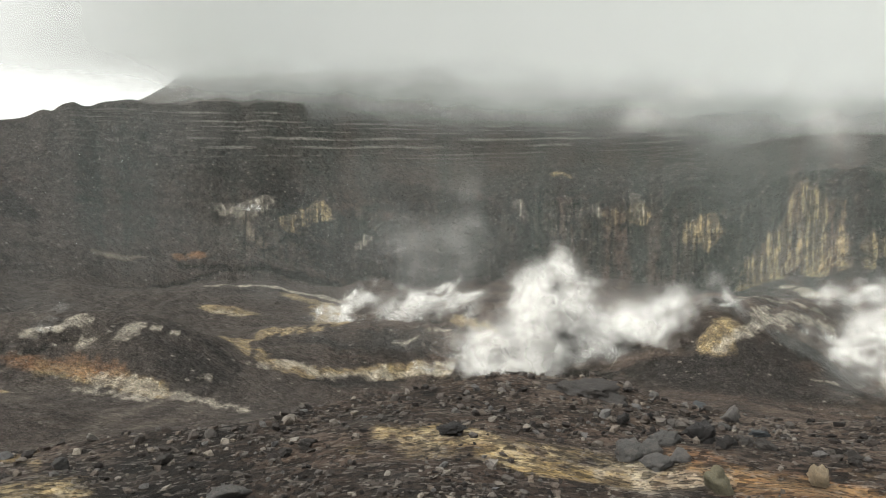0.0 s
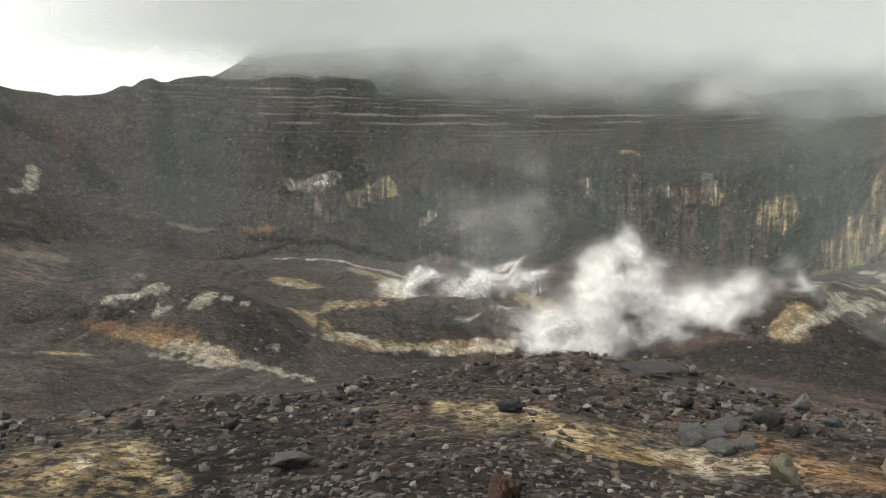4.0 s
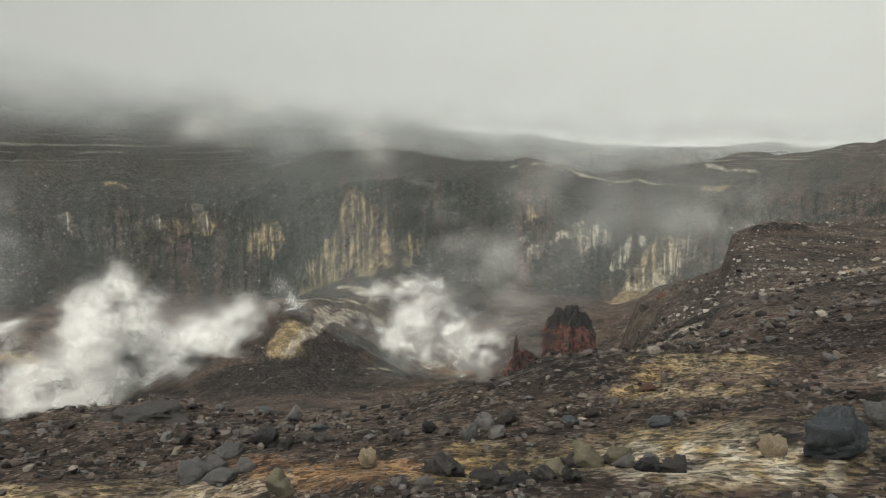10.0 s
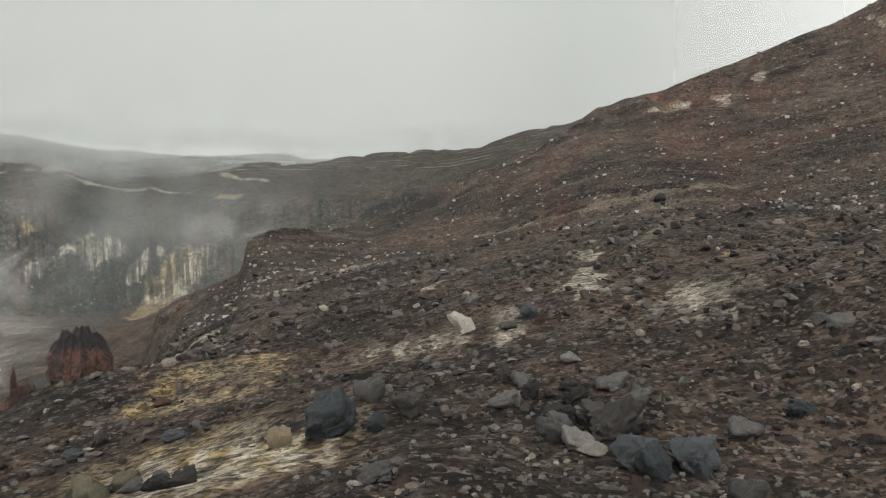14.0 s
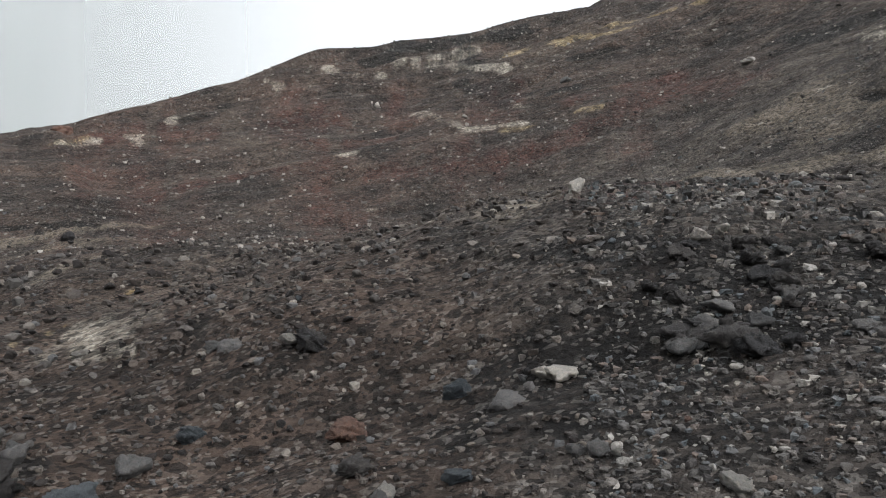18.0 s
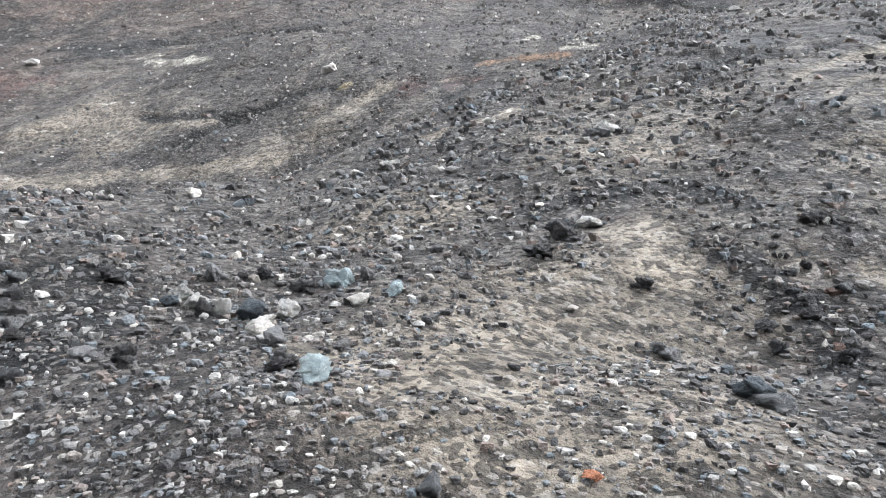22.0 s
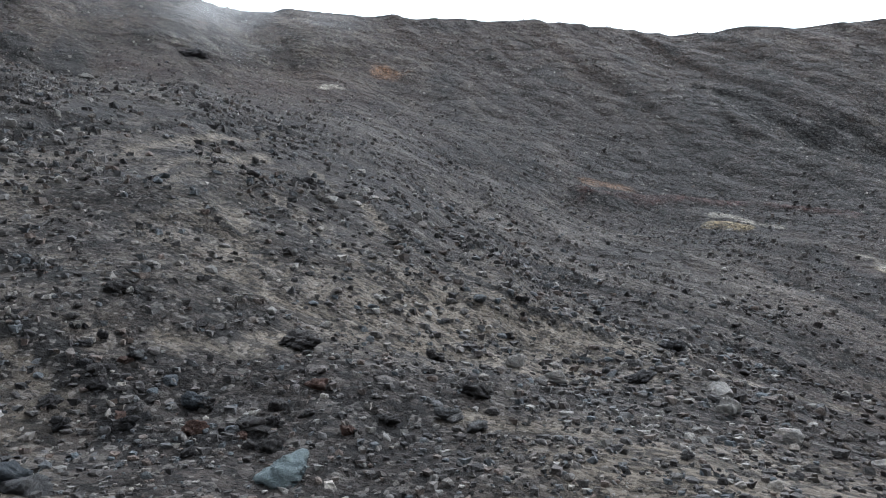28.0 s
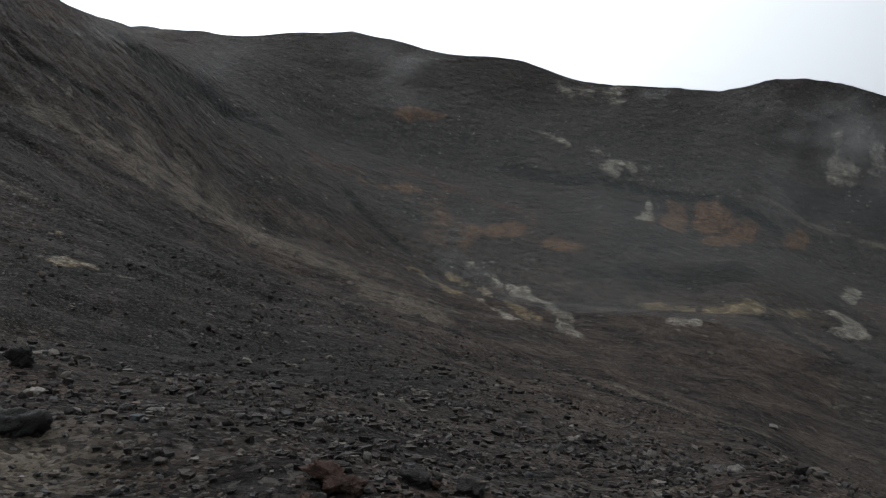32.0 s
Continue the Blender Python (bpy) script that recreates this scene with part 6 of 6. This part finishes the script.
boulder(-2.59, -8.86, 0.26, 0.18, "blue")
boulder(-2.74, -8.40, 0.35, 0.20, "blue")
boulder(-1.84, -8.69, 0.25, 0.20, "dark")
boulder(0.52, -8.29, 0.16, 0.09, "white")
boulder(19.13, -45.64, 1.34, 0.94, "white")
boulder(-4.31, -9.68, 0.52, 0.29, "dark")
boulder(1.07, -9.84, 0.34, 0.15, "dark")
boulder(-2.34, -9.41, 0.29, 0.13, "grey")
boulder(3.23, -6.69, 0.33, 0.17, "white")
boulder(3.45, -7.99, 0.32, 0.19, "dark")
boulder(2.45, -5.57, 0.31, 0.18, "dark")
boulder(-21.75, -83.47, 4.26, 2.13, "dark")
boulder(-7.31, -55.77, 1.36, 0.45, "pale")
boulder(-0.45, -7.87, 0.31, 0.16, "grey")
boulder(-4.38, -9.54, 0.48, 0.25, "dark")
boulder(-2.79, -8.33, 0.31, 0.18, "blue")
boulder(-6.70, -10.04, 0.43, 0.23, "dark")
boulder(-5.88, -7.76, 0.46, 0.26, "dark")
boulder(-5.18, -7.32, 0.34, 0.17, "grey")
boulder(-5.28, -6.92, 0.31, 0.17, "grey")
boulder(-8.04, -9.70, 0.36, 0.26, "pale")
boulder(-8.12, -8.94, 0.49, 0.14, "pale")
boulder(-3.46, -8.02, 0.32, 0.17, "dark")
boulder(-2.38, -10.92, 0.50, 0.23, "dark")
boulder(-3.01, -7.50, 0.41, 0.20, "dark")
boulder(-3.01, -6.48, 0.56, 0.24, "teal")
boulder(-1.15, -6.45, 0.42, 0.22, "grey")
boulder(-2.84, -8.29, 0.31, 0.19, "dark")
boulder(-4.03, -8.26, 0.39, 0.20, "rust")
boulder(-5.23, -7.26, 0.31, 0.17, "grey")
boulder(-10.03, -8.98, 0.48, 0.26, "dark")
boulder(-11.17, -8.33, 0.60, 0.31, "pale")
boulder(-10.35, -7.51, 0.46, 0.23, "pale")
boulder(-9.87, -6.26, 0.36, 0.22, "white")
boulder(-6.02, -7.85, 0.35, 0.22, "dark")
boulder(-13.76, -11.42, 0.57, 0.27, "dark")
boulder(-4.47, -7.43, 0.31, 0.15, "dark")
boulder(-18.01, -6.25, 0.68, 0.56, "dark")
boulder(-15.39, -5.13, 0.42, 0.15, "white")
boulder(-11.10, -8.22, 0.46, 0.27, "pale")
boulder(-10.50, -7.58, 0.41, 0.29, "pale")
boulder(-9.79, -6.15, 0.36, 0.23, "pale")
boulder(-8.47, -2.99, 0.70, 0.23, "grey")
boulder(-13.92, -11.42, 0.66, 0.33, "dark")
boulder(-10.41, -5.36, 0.33, 0.13, "pale")
boulder(-10.40, -9.19, 0.52, 0.25, "dark")
boulder(-7.79, 0.33, 0.11, 0.13, "pale")
boulder(-6.81, -0.07, 0.41, 0.23, "rust")
boulder(-6.91, 0.69, 0.37, 0.18, "dark")
boulder(-7.01, 1.20, 0.33, 0.19, "dark")
boulder(-9.30, 5.42, 0.34, 0.10, "pale")
boulder(104.54, 6.31, 4.15, 2.16, "rust")
boulder(5.99, -5.34, 0.27, 0.19, "dark")
boulder(5.01, -5.01, 0.31, 0.21, "dark")
boulder(5.39, -6.09, 0.39, 0.25, "dark")
boulder(6.72, -6.00, 0.38, 0.23, "dark")
boulder(6.40, -6.59, 0.33, 0.22, "dark")
boulder(5.00, -5.30, 0.26, 0.17, "grey")
boulder(4.90, -5.08, 0.29, 0.22, "grey")
boulder(6.03, -6.79, 0.25, 0.13, "grey")
boulder(5.32, -4.70, 0.31, 0.22, "dark")
boulder(5.31, -5.00, 0.34, 0.23, "grey")
boulder(5.05, -5.02, 0.37, 0.29, "dark")
boulder(5.08, -5.74, 0.22, 0.17, "dark")
boulder(6.08, -6.33, 0.36, 0.24, "dark")
boulder(6.21, -5.33, 0.34, 0.22, "dark")
boulder(5.67, -6.07, 0.21, 0.12, "grey")
boulder(6.30, -6.90, 0.29, 0.15, "dark")
boulder(5.06, -4.97, 0.26, 0.15, "dark")
boulder(6.76, -6.18, 0.29, 0.15, "dark")
boulder(5.73, -6.46, 0.23, 0.16, "dark")
boulder(5.23, -4.76, 0.44, 0.27, "grey")
boulder(5.66, -6.16, 0.39, 0.27, "dark")
boulder(4.96, -4.97, 0.33, 0.21, "dark")
boulder(5.49, -6.11, 0.24, 0.14, "dark")
boulder(6.46, -5.34, 0.32, 0.16, "dark")
boulder(3.32, 5.23, 0.24, 0.17, "grey")
boulder(4.71, 4.99, 0.22, 0.15, "dark")
boulder(5.23, 4.41, 0.21, 0.14, "grey")
boulder(4.19, 6.02, 0.27, 0.20, "grey")
boulder(4.28, 5.61, 0.29, 0.15, "dark")
boulder(4.47, 5.82, 0.28, 0.16, "dark")
boulder(4.04, 4.13, 0.17, 0.11, "grey")
boulder(4.96, 5.02, 0.27, 0.21, "dark")
boulder(3.56, 4.57, 0.29, 0.19, "dark")
boulder(5.35, 5.02, 0.27, 0.16, "dark")
boulder(4.99, 4.48, 0.28, 0.15, "grey")
boulder(4.40, 4.73, 0.23, 0.18, "olive")
boulder(4.08, 5.19, 0.22, 0.14, "olive")
boulder(8.10, 1.88, 0.32, 0.24, "grey")
boulder(6.59, 1.21, 0.43, 0.24, "grey")
boulder(6.84, 1.22, 0.37, 0.29, "grey")
boulder(7.80, 1.53, 0.20, 0.13, "dark")
boulder(7.58, 1.82, 0.19, 0.14, "grey")
boulder(6.85, 0.65, 0.43, 0.29, "dark")
boulder(8.06, 1.37, 0.26, 0.15, "dark")
boulder(7.50, 1.22, 0.37, 0.26, "dark")
boulder(-1.48, -8.23, 0.25, 0.18, "dark")
boulder(-2.04, -9.81, 0.20, 0.15, "dark")
boulder(-1.88, -9.66, 0.25, 0.14, "dark")
boulder(-2.02, -9.08, 0.21, 0.15, "dark")
boulder(-1.80, -9.13, 0.21, 0.13, "dark")
boulder(-2.27, -8.69, 0.17, 0.09, "dark")
boulder(-2.35, -8.55, 0.18, 0.12, "dark")
boulder(-1.87, -10.08, 0.17, 0.11, "dark")
boulder(-2.06, -9.85, 0.17, 0.09, "rust")
boulder(-1.43, -8.61, 0.27, 0.18, "dark")
boulder(-1.88, -8.98, 0.27, 0.16, "dark")
boulder(-2.22, -9.34, 0.20, 0.13, "rust")
boulder(-2.36, -7.17, 0.23, 0.11, "dark")
boulder(-2.92, -7.37, 0.16, 0.10, "rust")
boulder(-2.24, -8.20, 0.14, 0.11, "dark")
boulder(-3.68, -7.71, 0.19, 0.10, "dark")
boulder(-3.06, -7.05, 0.29, 0.20, "dark")
boulder(-2.54, -7.71, 0.26, 0.19, "rust")
boulder(-2.10, -7.56, 0.16, 0.08, "dark")
boulder(-3.32, -7.65, 0.25, 0.15, "dark")
boulder(-1.99, -8.14, 0.17, 0.12, "rust")
boulder(-2.91, -7.15, 0.15, 0.11, "dark")
boulder(-3.09, -7.84, 0.19, 0.10, "dark")
boulder(-2.03, -7.98, 0.20, 0.15, "dark")
boulder(-3.94, -7.24, 0.22, 0.16, "rust")
boulder(3.89, -6.78, 0.34, 0.23, "dark")
boulder(4.44, -7.89, 0.32, 0.24, "grey")
boulder(3.76, -6.95, 0.27, 0.21, "pale")
boulder(4.41, -7.29, 0.32, 0.18, "pale")
boulder(2.76, -6.07, 0.25, 0.16, "grey")
boulder(3.76, -6.31, 0.19, 0.13, "grey")
boulder(3.22, -7.21, 0.30, 0.21, "pale")
boulder(3.52, -7.01, 0.34, 0.26, "blue")
boulder(4.44, -7.03, 0.24, 0.13, "blue")
boulder(4.13, -7.07, 0.32, 0.20, "pale")
boulder(4.02, -8.20, 0.25, 0.20, "dark")
boulder(2.87, 9.09, 0.45, 0.28, "grey")
boulder(4.63, 11.42, 0.40, 0.31, "grey")
boulder(3.43, 9.35, 0.49, 0.37, "dark")
boulder(3.63, 8.96, 0.27, 0.19, "grey")
boulder(3.42, 8.58, 0.31, 0.23, "dark")
boulder(2.60, 10.39, 0.34, 0.18, "dark")
boulder(4.22, 10.73, 0.30, 0.21, "grey")
boulder(3.08, 10.80, 0.25, 0.15, "dark")
boulder(-6.67, -0.02, 0.30, 0.18, "rust")
boulder(-6.96, -0.18, 0.22, 0.12, "rust")
boulder(-6.34, -0.21, 0.23, 0.17, "rust")
boulder(-6.63, 0.12, 0.26, 0.19, "rust")
boulder(-6.33, -0.20, 0.23, 0.15, "dark")
boulder(-7.20, 0.94, 0.17, 0.10, "dark")
boulder(-6.94, 0.84, 0.20, 0.12, "rust")
boulder(-6.34, -0.17, 0.19, 0.12, "rust")
boulder(-4.83, 7.70, 0.19, 0.11, "dark")
boulder(-6.09, 7.67, 0.21, 0.13, "dark")
boulder(-6.20, 8.26, 0.24, 0.12, "dark")
boulder(-5.46, 7.13, 0.18, 0.11, "dark")
boulder(-4.78, 7.07, 0.14, 0.09, "dark")
boulder(-6.06, 7.51, 0.23, 0.15, "dark")
slab = boulder(*at_bearing(-10.6, 12.7), 1.7, 0.3, "slab")
slab.scale.z = 0.32
slab.rotation_euler = (0, 0, 0.3)
slab.location.z -= 0.22


def scatter(count, level, low, high, near, far, a0, a1, seed):
    """Joined loose stones, each its own island, between two bearings."""
    co0 = [stone_shape(level, 7)[0] for _ in range(8)]
    tri0 = BALLS[level][1]
    az = rng.uniform(a0, a1, count * 2)
    r = np.exp(rng.uniform(math.log(near), math.log(far), count * 2))
    x, y = -r * np.sin(np.radians(az)), r * np.cos(np.radians(az))
    thick = fbm(x / (0.25 * r + 0.8), y / (0.25 * r + 0.8), 3, seed)
    for layer, strength, _, at, d in along_seams(x, y):
        thick[at] += {"sand": -0.5, "sulphur": -0.5, "pale": -0.4, "orange": -0.4, "dark": 0.3}.get(layer, 0) * np.exp(-d * d)
    for layer, a, d, w, v, strength in STAINS_AND_SHADE:
        if layer in CRUSTS:
            thick = thick - 0.45 * np.exp(-((((az - a + 180) % 360 - 180) / w) ** 2 + ((np.log(r) - math.log(d)) / v) ** 2))
    keep = np.argsort(-(thick + rng.uniform(0, 0.7, count * 2) - 0.22 * trails(x, y)))[:count]
    x, y, r = x[keep], y[keep], r[keep]
    size = np.clip(r * ((0.0034 if level == 0 else 0.0065) + 0.0105 * rng.random(count) ** 2.6) * np.clip(1.2 - r / 70, 0.42, 1), low, high)
    z = height(x, y) + size * 0.14
    spin = rng.uniform(0, 6.28, count)
    c, s = np.cos(spin), np.sin(spin)
    kind = rng.integers(0, 8, count)
    base = np.stack(co0)[kind] * (size / 2 * rng.uniform(0.8, 1.2, count))[:, None, None] * np.stack([rng.uniform(0.75, 1.3, count), rng.uniform(0.75, 1.3, count), rng.uniform(0.8, 1.4, count)], -1)[:, None]
    px = base[..., 0] * c[:, None] - base[..., 1] * s[:, None] + x[:, None]
    py = base[..., 0] * s[:, None] + base[..., 1] * c[:, None] + y[:, None]
    co = np.stack([px, py, base[..., 2] + z[:, None]], -1)
    n = co.shape[1]
    return co.reshape(-1, 3), (tri0[None] + (np.arange(count) * n)[:, None, None]).reshape(-1, 3)


BROWN = stone_material("brown_rubble", ((0.009, 0.0075, 0.007), (0.014, 0.011, 0.010), (0.022, 0.018, 0.016), (0.036, 0.029, 0.025), (0.05, 0.046, 0.043), (0.06, 0.047, 0.039), (0.068, 0.067, 0.068), (0.075, 0.062, 0.052), (0.16, 0.146, 0.13)), True)
GREY = stone_material("grey_rubble", ((0.018, 0.017, 0.0165), (0.03, 0.027, 0.026), (0.045, 0.041, 0.039), (0.06, 0.055, 0.051), (0.085, 0.08, 0.077), (0.06, 0.068, 0.074), (0.085, 0.064, 0.053), (0.115, 0.108, 0.10), (0.24, 0.225, 0.205)), True)


SCREE = stone_material("scree", ((0.03, 0.027, 0.025), (0.05, 0.044, 0.04), (0.075, 0.066, 0.06), (0.10, 0.092, 0.085), (0.15, 0.138, 0.126), (0.2, 0.185, 0.17), (0.25, 0.235, 0.215)), True)


def stone_field(name, label, mat, *spec):
    co, tri = scatter(*spec)
    me = bpy.data.meshes.new(name)
    fill(me, co, tri, False)
    me.materials.append(mat)
    return tagged(new(name, me), label, "gravel", kind="stuff")


stone_field("loose_stones", "loose brown and black lava stones", BROWN, 4500, 2, 0.045, 0.5, 2.2, 62, -126, 66, 21)
stone_field("loose_stones", "loose grey and black lava stones", GREY, 5000, 2, 0.045, 0.5, 2.2, 62, 122, 235, 21)
stone_field("loose_stones", "loose dark lava stones on the black slope", BROWN, 1500, 2, 0.045, 0.5, 2.2, 62, 62, 126, 26)
stone_field("gravel", "fine dark brown volcanic gravel and cinders", BROWN, 17000, 0, 0.02, 0.4, 2.2, 72, -126, 66, 22)
stone_field("gravel", "fine grey volcanic gravel and cinders", GREY, 25000, 0, 0.02, 0.4, 2.2, 80, 122, 235, 22)
stone_field("gravel", "fine black volcanic gravel and cinders", BROWN, 9500, 0, 0.02, 0.4, 2.2, 80, 62, 126, 25)
stone_field("slope_blocks", "fallen lava blocks lying on the brown slope", SCREE, 6000, 0, 0.08, 0.4, 34, 170, -130, -50, 23)
stone_field("slope_blocks", "fallen lava blocks lying on the grey slopes", SCREE, 9000, 0, 0.08, 0.4, 34, 170, 112, 230, 23)
stone_field("clods", "crumbling dark clods of ash and cinder", BROWN, 3000, 1, 0.05, 0.3, 2.4, 26, -126, 66, 24)
stone_field("clods", "crumbling dark grey clods of ash and cinder", GREY, 2500, 1, 0.05, 0.3, 2.4, 26, 100, 235, 24)
# single stones that stand out of the gravel
for _ in range(32):
    far = math.exp(rng.uniform(math.log(5), math.log(60)))
    px, py = at_bearing(rng.uniform(-180, 180), far)
    big = rng.uniform(0.012, 0.026) * far
    boulder(px, py, big, big * rng.uniform(0.45, 0.8), str(rng.choice(["dark", "dark", "dark", "grey", "grey", "blue", "rust", "pale"])))
# blocks fallen on the far slopes
for _ in range(25):
    far = math.exp(rng.uniform(math.log(45), math.log(110)))
    bearing = float(rng.choice([rng.uniform(-180, -62), rng.uniform(75, 180)]))
    px, py = at_bearing(bearing, far)
    big = rng.uniform(0.005, 0.011) * far
    boulder(px, py, big, big * rng.uniform(0.45, 0.8), str(rng.choice(["dark", "grey", "rust", "pale", "pale", "white"])))


# ---- red crag ----
def crag(name, bearing, distance, bottom, top, half, label, taper=0.4, horn=0.16):
    """A standing block of broken rock: a drum cut by upright faces, narrowing to a ragged top, cleft by upright cracks."""
    co, tri = BALLS[6]
    p = co / np.maximum(np.hypot(co[:, 0], co[:, 1]), np.abs(co[:, 2]))[:, None]
    for _ in range(8):
        a, off = rng.uniform(0, 6.28), rng.uniform(0.66, 0.9)
        dot = p[:, 0] * math.cos(a) + p[:, 1] * math.sin(a) + 0.12 * rng.normal() * p[:, 2]
        p[:, :2] *= np.where(dot > off, off / np.maximum(dot, 0.05), 1)[:, None]
    seed = int(rng.integers(20, 60))
    h = (p[:, 2] + 1) / 2
    turn = np.arctan2(p[:, 1], p[:, 0])
    q = np.stack([np.cos(turn), np.sin(turn)], -1)
    cleft = np.abs(fbm(q[:, 0] * 2.2 + 5, q[:, 1] * 2.2 + 0.5 * h, 3, seed) - 0.5) * 2
    bumps = fbm(p[:, 0] * 2 + p[:, 2] * 1.4, p[:, 1] * 2 - p[:, 2] * 1.7, 5, seed + 5) - 0.5
    grit = fbm(p[:, 0] * 9 + p[:, 2] * 5, p[:, 1] * 9 - p[:, 2] * 8, 3, seed + 7) - 0.5
    wide = half * (1.06 - 0.25 * taper * h - 0.6 * taper * h**7 + 0.34 * bumps + 0.2 * grit - 0.13 * np.clip(1 - cleft * 6, 0, 1))
    crown = np.clip(p[:, 2], 0, 1) ** 3 * (fbm(p[:, 0] * 2.6 + 3, p[:, 1] * 2.6, 4, seed + 3) - 0.55 - 0.45 * np.hypot(p[:, 0], p[:, 1]) ** 2)
    out = np.stack([p[:, 0] * wide, p[:, 1] * wide * 0.8, bottom + (top - bottom) * (h + 0.22 * crown + horn * 0.3)], -1)
    out[:, :2] += at_bearing(bearing, distance)
    me = bpy.data.meshes.new(name)
    fill(me, out, tri)
    me.materials.append(CRAG)
    return tagged(new(name, me), label, "rock")


def crag_material():
    m, n, l = material("red_scoria_rock")
    where = n.new("ShaderNodeNewGeometry").outputs["Position"]
    a, b_ = noise_of(n, l, where, 0.55, 6, 0.7), noise_of(n, l, where, 3.2, 5, 0.7)
    colour = mixed(n, l, spread(n, l, a, 0.4, 0.62), (0.11, 0.042, 0.03), (0.05, 0.025, 0.02))
    colour = mixed(n, l, spread(n, l, b_, 0.46, 0.6), colour, (0.022, 0.016, 0.0145))
    level = n.new("ShaderNodeSeparateXYZ")
    l.new(where, level.inputs[0])
    cap = maths(n, l, "ADD", level.outputs["Z"], maths(n, l, "MULTIPLY", maths(n, l, "ADD", a, -0.5), 4.5))
    colour = mixed(n, l, spread(n, l, cap, -9.2, -8.5), colour, (0.016, 0.0145, 0.014))
    bsdf = node(n, "ShaderNodeBsdfPrincipled", Roughness=0.95)
    l.new(colour, bsdf.inputs["Base Color"])
    bump = node(n, "ShaderNodeBump", Strength=1.0, Distance=0.9)
    l.new(maths(n, l, "ADD", a, b_), bump.inputs["Height"])
    l.new(bump.outputs[0], bsdf.inputs["Normal"])
    l.new(bsdf.outputs[0], n.new("ShaderNodeOutputMaterial").inputs["Surface"])
    return m


CRAG = crag_material()
crag("rock_pinnacle", -43.5, 55, -18.5, -7.8, 3.1, "red scoria pinnacle with a black cap beside the crater", 0.62)
crag("rock_spire", -39.25, 55, -17.5, -9.9, 0.3, "thin dark red rock spire beside the pinnacle", 0.5)
crag("rock_outcrop", -39.7, 56, -18.5, -11.3, 2.2, "low broken red scoria rock beside the crater", 0.55)
boulder(*at_bearing(-49.2, 59.5), 1.3, 1.0, "dark")
boulder(*at_bearing(-50.4, 60), 1.2, 0.8, "rust")
